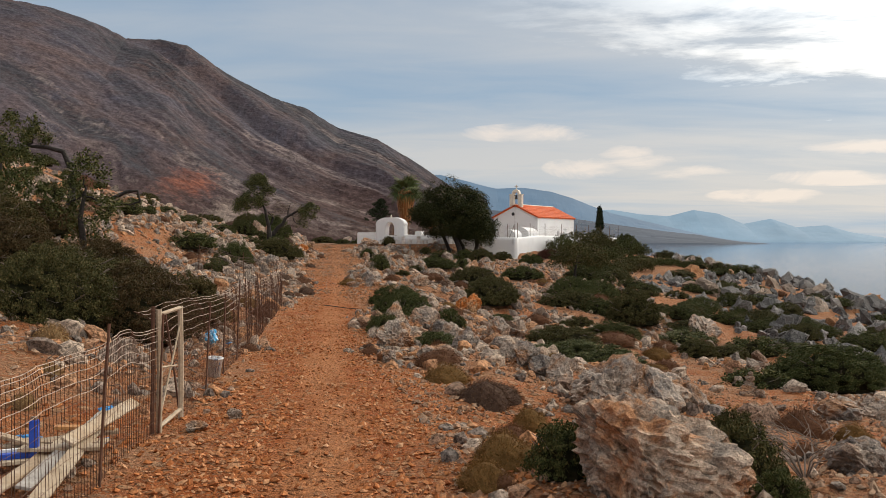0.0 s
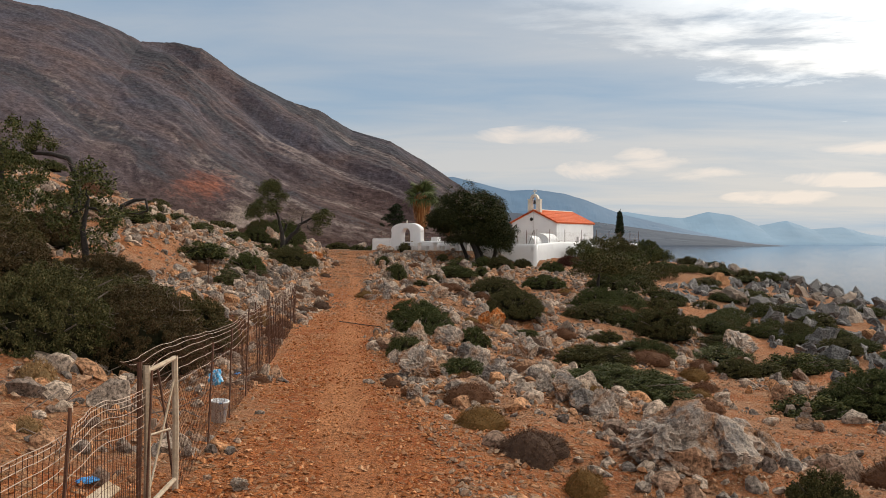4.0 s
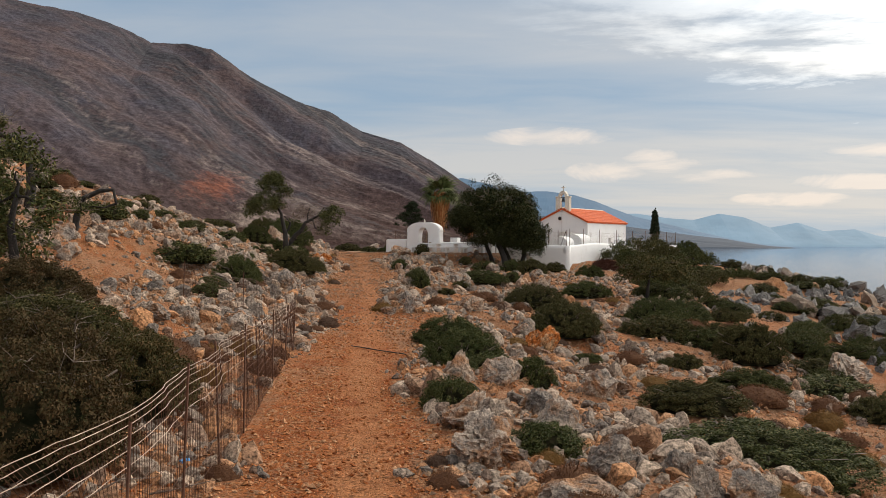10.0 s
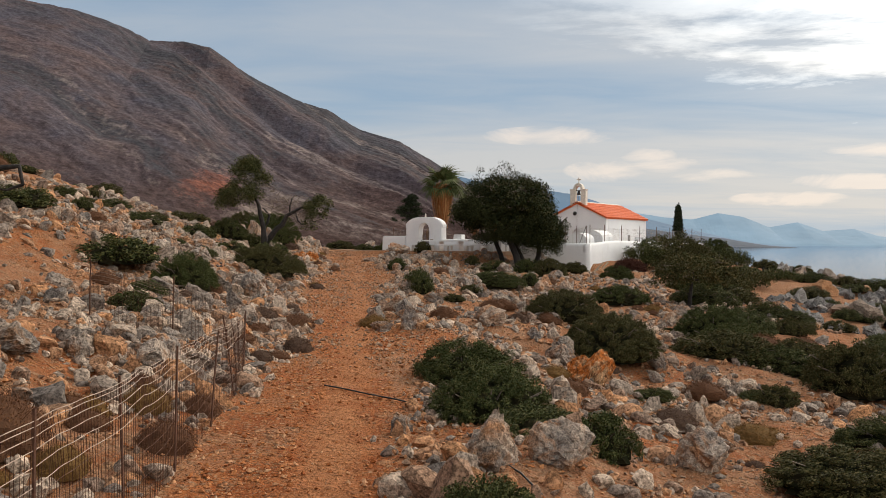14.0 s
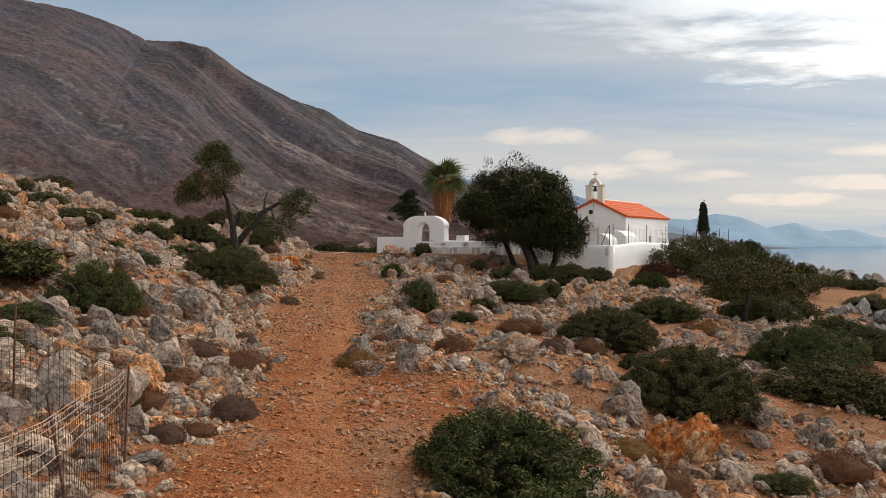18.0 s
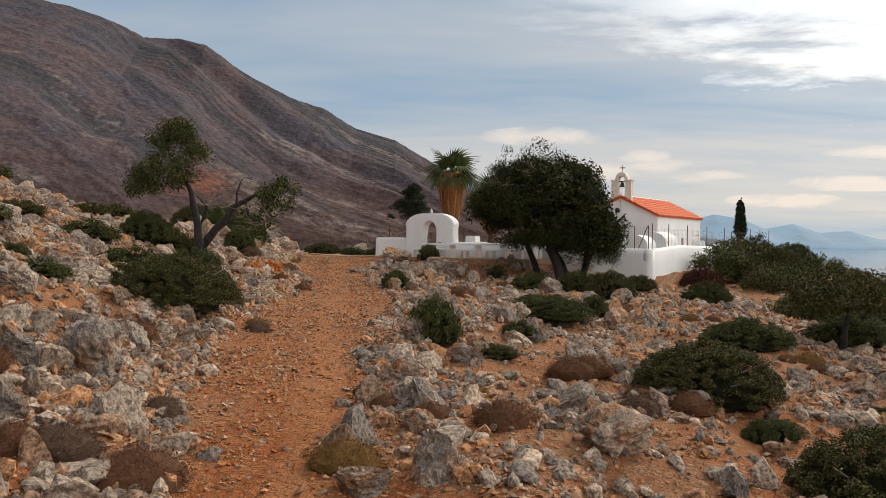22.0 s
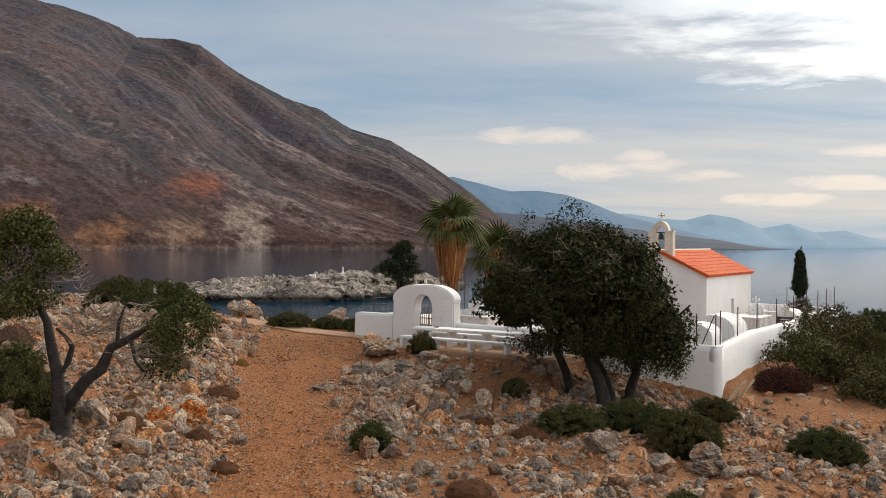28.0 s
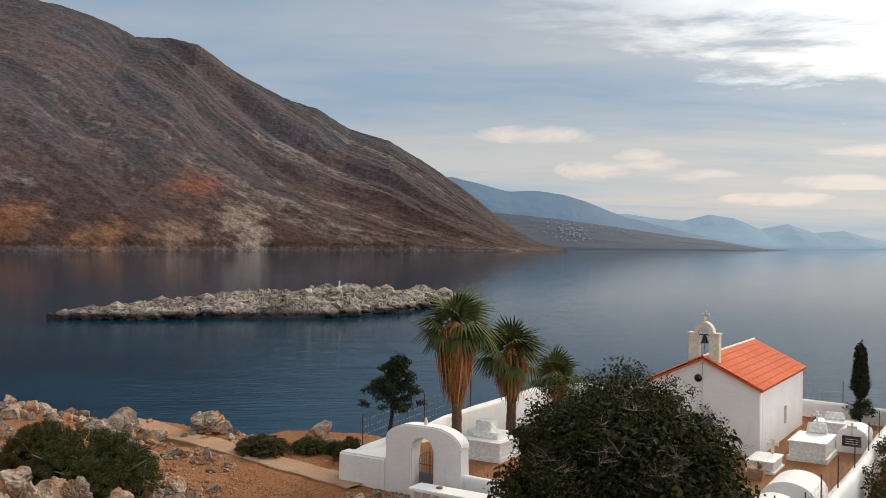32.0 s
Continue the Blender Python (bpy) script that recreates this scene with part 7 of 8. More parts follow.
gnarled(-12.6, 43.5, [(0, 0, -0.2), (0.1, 0, 0.5), (0.35, 0, 1.1), (0.9, 0, 1.35), (1.4, 0, 1.4), (1.5, 0, 0.9)], 0.14, [((0.2, 0, 0.8), (0.6, 0.5, 0.3), 10)], 103, "low crooked tree with an arching bare trunk", None, 6, 0.6)
gnarled(-16.2, 40.5, [(0, 0, -0.3), (0.1, 0, 0.8), (0.2, 0, 1.6)], 0.22, [((0, 0, 2.4), (2.0, 1.8, 1.3), 70), ((0.8, 0, 1.1), (1.6, 1.5, 0.9), 50)], 104, "dense dark green bush-like tree on the hillside", None, 0)
gnarled(-13.8, 36.0, [(0, 0, -0.3), (0.1, 0, 0.5), (0.2, 0, 1.0)], 0.2, [((0, 0, 1.3), (2.2, 1.9, 1.1), 80)], 105, "dense green scrub tree on the hillside", M_LEAF3, 0)
gnarled(11.5, 62.4, [(0, 0, -0.2), (0.05, 0, 0.7), (0.15, 0, 1.3)], 0.13, [((0.2, 0, 1.75), (2.1, 1.8, 0.8), 100), ((-0.8, 0, 1.5), (1.1, 1.0, 0.5), 30), ((1.3, 0, 1.4), (1.1, 1, 0.5), 30)], 106, "low spreading pine with a flat dark green crown", M_LEAF2, 8)
for k, (x, y, w, h, leaf) in enumerate([(15.4, 86.0, 1.8, 2.2, M_LEAF2), (13.5, 82.4, 1.6, 2.0, M_LEAF), (17.7, 89.6, 1.8, 2.2, M_LEAF2), (14.9, 82.6, 1.7, 1.35, M_LEAF2), (18.0, 87.4, 1.9, 1.5, M_LEAF), (15.2, 79.6, 1.7, 1.0, M_LEAF2), (17.0, 82.6, 1.9, 1.3, M_LEAF), (20.4, 87.6, 2.1, 1.5, M_LEAF), (18.6, 78.0, 2.2, 1.1, M_LEAF2), (21.7, 83.0, 2.4, 0.6, M_LEAF), (13.6, 70.6, 1.5, 0.8, M_LEAF), (16.0, 73.0, 2.1, 1.0, M_LEAF2)]):
    gnarled(x, y, [(0, 0, -0.3), (0.1, 0.05, 0.4), (0.0, 0.1, 0.8)], 0.12, [((0, 0, h * 0.5), (w, w * 0.85, h * 0.55), 95), ((0.4 * w, 0.2, h * 0.35), (w * 0.7, w * 0.6, h * 0.4), 35)], 120 + k, "large rounded evergreen bush below the chapel wall", leaf, 9, 0.5)
rust = new("dry_bush", np_mesh("dry_bush", *thorn_mesh(60, 3600, 0.2), M_RUSTY))
rust.matrix_world = pose(12.1, 80.9, height(12.1, 80.9) - 0.1, 0, 0, 20) @ Matrix.Diagonal((2.6, 2.2, 2.2, 1))
tagged(rust, "dark rust-red dead bush beside the wall", "bush")

# the tall scrub behind the wire fence
for k, (x, y, w, h, me) in enumerate([(-3.9, 20.7, 2.5, 1.6, 2), (-5.6, 19.9, 2.8, 1.8, 0), (-3.9, 23.6, 2.2, 1.5, 0), (-4.7, 22.6, 2.5, 1.5, 0), (-6.4, 22.3, 2.9, 1.7, 2), (-4.5, 25.2, 2.6, 1.45, 2), (-9.6, 26.4, 3.4, 1.7, 0), (-6.6, 27.6, 3.2, 1.4, 2), (-11.5, 29.5, 3.6, 1.9, 1), (-8.5, 30.8, 3.0, 1.4, 2), (-13.8, 33.0, 3.8, 2.0, 1), (-11.2, 24.0, 3.2, 1.5, 0), (-12.9, 36.8, 3.0, 1.5, 0)]):
    bush = put_shrub(x, y, w * 1.12, h, SCRUB[k % 3], k, "tall olive-green and brown maquis scrub behind the fence", "shrub", "tall scrub")
    bare_p = crown_points((x, y, height(x, y) + 0.15), (w * 0.52, w * 0.5, h * 0.95), 26, 400 + k, 0.1)
    tagged(part("twig_tangle", np_mesh("twig_tangle", *twig_spray(bare_p - np.array([x, y, height(x, y)]), 400 + k, 0.34, 0.0035, 4), M_TWIG), bpy.data.objects[bush.name], "bare grey twigs", Matrix.Rotation(-radians(k * 137.5), 4, "Z")), kind="stuff")


# palms ---------------------------------------------------------------------
def fan_leaf(r, droop, size):
    """A fan palm leaf on its stalk, reaching along x."""
    n = 22
    a = np.linspace(-1.9, 1.9, n)
    stalk = 0.55 * size
    out = [tube([(0, 0, 0), (stalk * 0.5, 0, 0.08), (stalk, 0, 0.05 - droop * 0.1)], [0.022, 0.016, 0.012], 4)]
    base = np.array([stalk, 0, 0.05 - droop * 0.1])
    for ang in a:
        L = size * (0.75 - 0.12 * abs(ang)) * r.uniform(0.88, 1.08)
        d = np.array([math.cos(ang), math.sin(ang), 0.0])
        side = np.array([-d[1], d[0], 0]) * 0.032 * size
        m = base + d * L * 0.55 + [0, 0, -0.10 * droop * L - 0.03 * abs(ang)]
        t = base + d * L + [0, 0, -0.55 * droop * L - 0.12 * L]
        out.append((np.array([base - side * 0.2, base + side * 0.2, m + side, m - side, t + side * 0.15, t - side * 0.15]), np.array([[0, 1, 2, 3], [3, 2, 4, 5]])))
    return merged(out)


def palm(x, y, z, trunk_h, crown, skirt, hang, leaves, seed, label):
    r = np.random.default_rng(seed)
    t = thing("palm", pose(x, y, z), label, "palm tree", "fan palms")
    zz = np.linspace(-0.3, trunk_h, 22)
    rad = 0.2 + 0.05 * np.exp(-zz) + 0.022 * (np.arange(22) % 2)
    part("trunk", np_mesh("trunk", *tube(np.stack([0.05 * np.sin(zz), 0 * zz, zz], 1), rad, 10), M_PALMBARK, False), t)
    green = []
    for k in range(leaves):
        el = radians(84 - 100 * (k / leaves) ** 0.9 + r.normal(0, 7))
        az = k * 2.399 + r.normal(0, 0.25)
        v, f = fan_leaf(r, 0.5 + 1.0 * k / leaves, crown * r.uniform(0.8, 1.12))
        R = np.array((Matrix.Rotation(az, 3, "Z") @ Matrix.Rotation(-el, 3, "Y")))
        part("leaf", np_mesh("leaf", v @ R.T + [0, 0, trunk_h], f, M_PALM), t)
    n = skirt
    az, h0 = r.uniform(0, 6.283, n), r.uniform(0.25, 1.0, n)
    L = hang * r.uniform(0.25, 1.0, n)
    rr = 0.24 + 0.36 * crown * r.uniform(0.3, 1.0, n)
    top = np.stack([0.12 * np.cos(az), 0.12 * np.sin(az), trunk_h + 0.45 - (1 - h0) * 0.7 * crown], 1)
    midp = np.stack([rr * np.cos(az), rr * np.sin(az), top[:, 2] - 0.25 * L], 1)
    close = 1.0 - 0.55 * (L / hang) ** 2
    end = np.stack([rr * close * np.cos(az), rr * close * np.sin(az), top[:, 2] - L], 1)
    midp += r.normal(0, 0.09, (n, 3))
    end += r.normal(0, 0.10, (n, 3))
    s = np.stack([-np.sin(az), np.cos(az), 0 * az], 1) * r.uniform(0.012, 0.045, (n, 1))
    v = np.stack([top - s * 0.5, top + s * 0.5, midp + s, midp - s, end + s * 0.4, end - s * 0.4], 1).reshape(-1, 3)
    f = np.concatenate([np.arange(n)[:, None] * 6 + [0, 1, 2, 3], np.arange(n)[:, None] * 6 + [3, 2, 4, 5]])
    part("skirt", np_mesh("skirt", v, f, M_SKIRT), t, "hanging skirt of dead straw-brown fronds")
    return t


palm(-0.42, 92.6, 14.1, 5.2, 1.65, 1100, 2.95, 24, 1, "tall fan palm with a skirt of dead brown fronds")
palm(2.15, 96.0, 14.1, 3.7, 1.6, 600, 2.0, 24, 2, "fan palm with green crown and brown dead fronds")
palm(4.5, 98.0, 14.1, 2.4, 1.35, 150, 1.4, 20, 3, "short fan palm behind the graves")

# the leaning conifer by the gate and the clipped cypress
fir = thing("conifer", pose(-3.2, 90.0, height(-3.2, 90.0)), "dark leaning conifer behind the gateway", "tree")
part("trunk", np_mesh("trunk", *tube([(0, 0, -0.3), (0.05, 0, 0.8), (0.18, 0, 1.8), (0.3, 0, 2.8), (0.45, 0, 3.8)], [0.11, 0.1, 0.085, 0.06, 0.02], 8), M_BARK, False), fir)
r = np.random.default_rng(5)
fz = []
for k in range(120):
    h = r.uniform(0.0, 1.0)
    reach = (1.35 * (1 - h) ** 0.8 + 0.15) * r.uniform(0.3, 1.0)
    a = r.uniform(0, 6.283)
    fz.append((0.22 + 0.25 * h + reach * math.cos(a) - 0.1 * (1 - h), reach * math.sin(a) * 0.9, 2.3 + 2.1 * h + 0.12 * reach))
part("crown", np_mesh("crown", *clumps(fz, np.full(120, 0.27), 64, 0.12, 6, 0.55, 0.5), M_CONE), fir)
part("limb", np_mesh("limb", *merged(branchy((0.25, 0, 2.4), [(q, 0.035, 0.008) for q in fz[::10]], 0.04, 8, 5)), M_BARK), fir)
cx_, cy_ = yard_xy(-1.95, 23.2)
cyp = thing("cypress", pose(cx_, cy_, 14.1), "slim clipped cypress with a bare waist", "tree")
part("trunk", np_mesh("trunk", *tube([(0, 0, -0.2), (0, 0, 1.5), (0.02, 0, 3.2)], [0.07, 0.05, 0.02], 7), M_BARK, False), cyp)
hz = np.linspace(0, 1, 64)
wide = 0.43 * (1 - hz) ** 0.62 * smooth(-0.02, 0.14, hz)
cp = np.stack([wide * np.cos(hz * 151), wide * np.sin(hz * 151), 1.6 + 2.35 * hz], 1)
part("crown", np_mesh("crown", *merged([clumps(cp, np.full(64, 0.17), 90, 0.09, 7, 1.1, 0.5), clumps(cp * [0.5, 0.5, 1], np.full(64, 0.24), 40, 0.2, 17, 1.1, 0.7)]), M_CONE), cyp)
lowc = crown_points((0.15, 0, 0.75), (0.75, 0.7, 0.7), 26, 9, -0.6)
part("skirt", np_mesh("skirt", *clumps(lowc, np.full(26, 0.26), 90, 0.1, 8, 1.0, 0.5), M_CONE), cyp)
tipc = [(0.03, 0, 4.0), (0.0, 0.02, 4.15), (0.05, 0, 4.3)]
part("tip", np_mesh("tip", *clumps(tipc, [0.1, 0.09, 0.06], 40, 0.08, 9, 1.6, 0.25), M_CONE), cyp, "dry pale tip")
# agave, grasses and oleander in the yard
for k, (u, v, s) in enumerate([(-0.95, 6.3, 0.75), (-1.2, 8.0, 0.6), (-3.6, 9.6, 0.4), (-4.0, 23.2, 0.6)]):
    r = np.random.default_rng(300 + k)
    blades = []
    for _ in range(40):
        a, e = r.uniform(0, 6.283), r.uniform(0.5, 1.45)
        d = np.array([math.cos(a) * math.cos(e), math.sin(a) * math.cos(e), math.sin(e)]) * s * r.uniform(0.7, 1.2)
        w = np.array([-math.sin(a), math.cos(a), 0]) * 0.014
        blades.append((np.array([-w, w, d * 0.6 + w * 0.8, d * 0.6 - w * 0.8, d + [0, 0, -0.1 * s] + w * 0.1, d + [0, 0, -0.1 * s] - w * 0.1]), np.array([[0, 1, 2, 3], [3, 2, 4, 5]])))
    g = new("grass_tuft", np_mesh("grass_tuft", *merged(blades), M_STRAW if k > 1 else M_LEAF2))
    g.matrix_world = yard(u, v, 14.1 if k != 2 else 14.5)
    tagged(g, "tuft of long dry grass in the churchyard", "grass", "grass tufts")
for k, (u, v, w, h) in enumerate([(-13.6, 9.6, 1.6, 1.2), (-11.6, 12.0, 1.5, 1.3), (-11.0, 8.6, 1.3, 0.9)]):
    s = thing("shrub", yard(u, v, 14.1), "green oleander-like bush among the graves", "shrub", "yard bushes")
    part("foliage", WIDE_ME[k % 3], s, at=Matrix.Diagonal((w, w, h * 2, 1)))


# ---- the wire fence beside the path ----
FENCE_A = [(-0.5, 6.2), (-0.72, 8.9), (-1.0, 11.62)]
FENCE_B = [(-1.02, 12.72), (-1.25, 14.9), (-1.5, 17.2), (-1.72, 19.4), (-1.98, 21.9), (-2.3, 24.6), (-2.6, 27.2), (-2.82, 29.5), (-3.0, 31.8), (-3.2, 34.2), (-3.6, 36.6), (-5.2, 37.3), (-7.0, 37.6)]


# how high the net stands along the path, and how far its top has fallen aside
FALL_Y = [5, 11.7, 12.7, 15, 17.5, 21, 24, 27, 31, 37]
STRANDS = (0.55, 0.64, 0.73, 0.82, 0.91, 1.0)
FALL_H = [1.2, 1.22, 1.35, 1.38, 1.4, 1.5, 1.57, 1.5, 1.35, 1.15]
FALL_X = [0.0, 0.0, -0.6, -0.45, -0.06, 0.0, 0.0, -0.04, -0.06, 0.0]


def stock_fence(name, pts, seed, label):
    """Rusty rods with a net between them that has slumped away from the path; pale strands along its upper half."""
    r = np.random.default_rng(seed)
    t = thing(name, Matrix.Identity(4), label, "wire fence", "stock fences")
    p = np.array(pts)
    z = ground(p[:, 0], p[:, 1])

    def net_top(y):
        return np.interp(y, FALL_Y, FALL_H), np.interp(y, FALL_Y, FALL_X)

    for k, (x, y) in enumerate(p):
        h, lean = net_top(y)
        top = max(h, 0.95) + r.uniform(-0.05, 0.2)
        lx, ly = lean * 0.25 + r.normal(0, 0.09), r.normal(0, 0.12)
        part("post", np_mesh("post", *tube([(x, y, z[k] - 0.2), (x + lx * 0.5, y + ly * 0.5, z[k] + top * 0.5), (x + lx, y + ly, z[k] + top)], 0.014, 5), M_RUST), t)
    strands = [[] for _ in STRANDS]
    for k in range(len(p) - 1):
        a, b = p[k], p[k + 1]
        L = np.linalg.norm(b - a)

        def at(u, share):
            """A point of the net: u along the bay, share of the way up."""
            u = np.asarray(u, float)
            q = a + (b - a) * u[:, None]
            h, lean = net_top(q[:, 1])
            wob = 0.05 * np.sin(q[:, 1] * 2.1 + share * 1.2) + 0.018 * np.sin(q[:, 1] * 6.1 + share * 2.0)
            q[:, 0] += lean * share ** 1.7 + wob * share
            zz = ground(q[:, 0] * 0 + a[0] + (b[0] - a[0]) * u, q[:, 1], False) + h * np.sin(share * 1.45) / math.sin(1.45) + 0.4 * wob * share
            return np.column_stack([q, zz])

        s = np.linspace(0, 1, 17)
        for j, sh in enumerate(STRANDS):
            strands[j].append(at(s[:-1] if k < len(p) - 2 else s, sh))
        net = [tube(at(s, sh), 0.0022, 3) for sh in np.linspace(0.03, 0.5, 8)]
        n = int(L / 0.085)
        for j in range(n):
            u = (j + 0.5) / n + r.normal(0, 0.004)
            q = np.concatenate([at([u], sh) for sh in (0.0, 0.25, 0.5, 0.75, 1.0 + r.uniform(-0.05, 0.03))])
            net.append(tube(q, 0.0027, 3))
        part("net", np_mesh("net", *merged(net), M_RUST), t, "rusty fence net")
    for line in strands:
        part("wire", np_mesh("wire", *tube(np.concatenate(line), 0.0036, 4), M_WIRE), t, "pale galvanised strand")
    return t


stock_fence("wire_fence", FENCE_A, 1, "sagging rusty wire fence beside the path")
stock_fence("wire_fence", FENCE_B, 2, "sagging rusty wire fence along the footpath")
g0, g1 = (-1.0, 11.66), (-1.02, 12.66)
gz0, gz1 = height(*g0), height(*g1)
gate = thing("fence_gate", Matrix.Identity(4), "pale weathered gate frame tied into the fence", "gate")
for (x, y), zg in ((g0, gz0), (g1, gz1)):
    part("post", np_mesh("post", *tube([(x, y, zg - 0.2), (x + 0.01, y, zg + 0.7), (x, y, zg + 1.42)], 0.034, 6), M_PLANK), gate)
part("top_bar", np_mesh("top_bar", *tube([(g0[0], g0[1], gz0 + 1.36), (g1[0], g1[1], gz1 + 1.4)], 0.024, 6), M_PLANK), gate)
part("sill_bar", np_mesh("sill_bar", *tube([(g0[0], g0[1], gz0 + 0.06), (g1[0], g1[1], gz1 + 0.12)], 0.026, 6), M_PLANK), gate)
part("brace", np_mesh("brace", *tube([(g0[0], g0[1], gz0 + 0.12), (g1[0], g1[1], gz1 + 1.2)], 0.012, 5), M_PLANK), gate)
part("brace", np_mesh("brace", *tube([(g0[0], g0[1], gz0 + 0.75), (g1[0] + 0.05, g1[1] - 0.35, gz1 + 0.72)], 0.012, 5), M_PLANK), gate)
part("latch", box_mesh("latch", (0.05, 0.04, 0.09), M_WIRE, (g0[0] + 0.05, g0[1] + 0.06, gz0 + 0.82), 0.01), gate, "grey padlock tied with wire")
part("post", np_mesh("post", *tube([(g0[0] - 0.06, g0[1] - 0.06, gz0 - 0.2), (g0[0] - 0.05, g0[1] - 0.04, gz0 + 1.46)], 0.024, 6), M_RUST), gate, "rusty iron stake")

# things lying by the fence -------------------------------------------------


def crumpled(name, size, seed, mat):
    v, f = ICO4
    q = v * 2.3 + seed
    k = 1 + 0.38 * fbm(q[:, 0], q[:, 1], q[:, 2], 3, seed)
    v = v * k[:, None] * np.array(size) / 2
    v[:, 2] -= v[:, 2].min()
    return np_mesh(name, v, f, mat, True)


def striped(t, pos):
    z = nd(t, "ShaderNodeSeparateXYZ", i0=mapping(t, pos, (1, 1, 1), (0, 0, 0), (0.2, 0.5, 0)))
    return mixc(t, ramp(t, mth(t, "FRACT", mth(t, "MULTIPLY", z.outputs[0], 14.0)), (0.62, grey(0)), (0.66, grey(1))), (0.04, 0.36, 0.66), (0.35, 0.56, 0.72))


def pail(t, pos):
    n = noise_tex(t, mapping(t, pos, (9, 9, 3)), 1.0, 3.0)
    return mixc(t, ramp(t, n, (0.6, grey(0)), (0.66, grey(1))), (0.7, 0.71, 0.72), (0.12, 0.26, 0.5))


M_BAG = material("striped_plastic", striped, 0.4)
M_PAIL = material("printed_plastic", pail, 0.45)
M_TARP = material("blue_plastic", two_tone((0.03, 0.22, 0.55), (0.05, 0.3, 0.62), 4.0), 0.45)
bag = new("plastic_bag", crumpled("plastic_bag", (0.2, 0.14, 0.2), 3, M_BAG))
bag.matrix_world = pose(-1.52, 16.45, 13.02, 0, 0, 20)
tagged(bag, "crumpled blue and white plastic bag caught on the fence", "bag")
prof = [(0.0, 0.0), (0.105, 0.0), (0.128, 0.3), (0.14, 0.3), (0.14, 0.32), (0.12, 0.32), (0.10, 0.03), (0.0, 0.03)]
a20 = np.arange(20) * 2 * np.pi / 20
pv = np.concatenate([np.stack([r_ * np.cos(a20), r_ * np.sin(a20), np.full(20, z_)], 1) for r_, z_ in prof])
pf = np.concatenate([np.stack([np.arange(20) + k * 20, (np.arange(20) + 1) % 20 + k * 20, (np.arange(20) + 1) % 20 + (k + 1) * 20, np.arange(20) + (k + 1) * 20], 1) for k in range(len(prof) - 1)])
bucket = thing("bucket", pose(-1.55, 16.75, height(-1.55, 16.75) + 0.02, 4, 5, 0), "white plastic bucket with worn blue print", "bucket")
part("pail", np_mesh("pail", pv, pf, M_PAIL, False), bucket)
part("handle", np_mesh("handle", *tube([(-0.14, 0, 0.29), (-0.12, -0.08, 0.22), (0, -0.15, 0.17), (0.12, -0.08, 0.22), (0.14, 0, 0.29)], 0.005, 4), M_WIRE), bucket)


def board(x, y, z, l, w, th, rx, ry, rz, mat, label, group="boards on the ground"):
    ob = new("plank", box_mesh("plank", (l, w, th), mat, (0, 0, 0), 0.004))
    ob.matrix_world = pose(x, y, z, rx, ry, rz)
    return tagged(ob, label, "plank", group)


gp = height(-1.6, 9.6)
for k, (x, y, dz, l, w, rz, mat) in enumerate([(-1.45, 9.9, 0.06, 1.1, 0.14, 20, M_PLANK), (-1.3, 9.6, 0.10, 0.9, 0.18, -14, M_WOOD), (-1.6, 9.35, 0.04, 1.2, 0.12, 35, M_WOOD), (-1.15, 9.2, 0.13, 0.7, 0.2, 8, M_PLANK), (-1.75, 9.7, 0.09, 0.8, 0.1, -35, M_WOOD), (-1.2, 9.9, 0.17, 0.55, 0.16, 15, M_ORANGEWOOD), (-1.35, 9.05, 0.05, 0.8, 0.16, 50, M_PLANK)]):
    board(x, y, gp + dz, l, w, 0.03, 2 - k, 1.5 * k - 4, rz, mat, "weathered loose board behind the fence" if mat != M_ORANGEWOOD else "orange-brown board on the heap")
for k, (x, y, l, lift, roll) in enumerate([(-0.98, 9.1, 2.5, 0.22, 24), (-1.12, 9.3, 2.3, 0.19, 12), (-1.27, 9.0, 2.0, 0.13, 6), (-1.02, 9.9, 1.7, 0.30, 30)]):
    board(x, y, height(x, y) + lift, l, 0.13, 0.025, roll, -5 + k, 97 - 3 * k, (M_PLANK, M_PALE, M_WOOD, M_WOOD)[k], "long pale weathered plank lying along the fence")
beam = thing("steel_frame", pose(-1.42, 9.15, height(-1.42, 9.15)), "blue painted steel frame lying by the fence", "steel frame")
part("upright", box_mesh("upright", (0.07, 0.07, 0.42), M_BLUE2, (0.05, 0, 0), 0.006), beam)
part("cap", box_mesh("cap", (0.05, 0.05, 0.03), M_WIRE, (0.05, 0, 0.42), 0.006), beam)
part("beam", box_mesh("beam", (1.4, 0.09, 0.08), M_BLUE2, (-0.55, -0.25, 0.05), 0.006, turn=Matrix.Rotation(0.5, 4, "Z")), beam)
part("beam", box_mesh("beam", (1.4, 0.05, 0.05), M_MARBLE, (-0.5, -0.12, 0.1), 0.006, turn=Matrix.Rotation(0.5, 4, "Z")), beam, "white painted beam")
for k, (x, y, s) in enumerate([(-2.05, 10.6, 0.24), (-1.85, 12.4, 0.2), (-1.35, 10.75, 0.22), (-2.4, 21.9, 0.18)]):
    tp = new("plastic_scrap", crumpled("plastic_scrap", (s, s * 0.7, 0.06), 11 + k, M_TARP))
    tp.matrix_world = pose(x, y, height(x, y) - 0.005, 0, 0, 40 * k)
    tagged(tp, "scrap of bright blue plastic on the soil", "litter", "plastic scraps")
card = new("cardboard_box", box_mesh("cardboard_box", (0.3, 0.24, 0.16), M_PLANK, (0, 0, 0), 0.01, 0.9))
card.matrix_world = pose(-2.25, 9.9, height(-2.25, 9.9) - 0.02, 0, 6, 30)
tagged(card, "crushed brown cardboard box on the ground", "box")
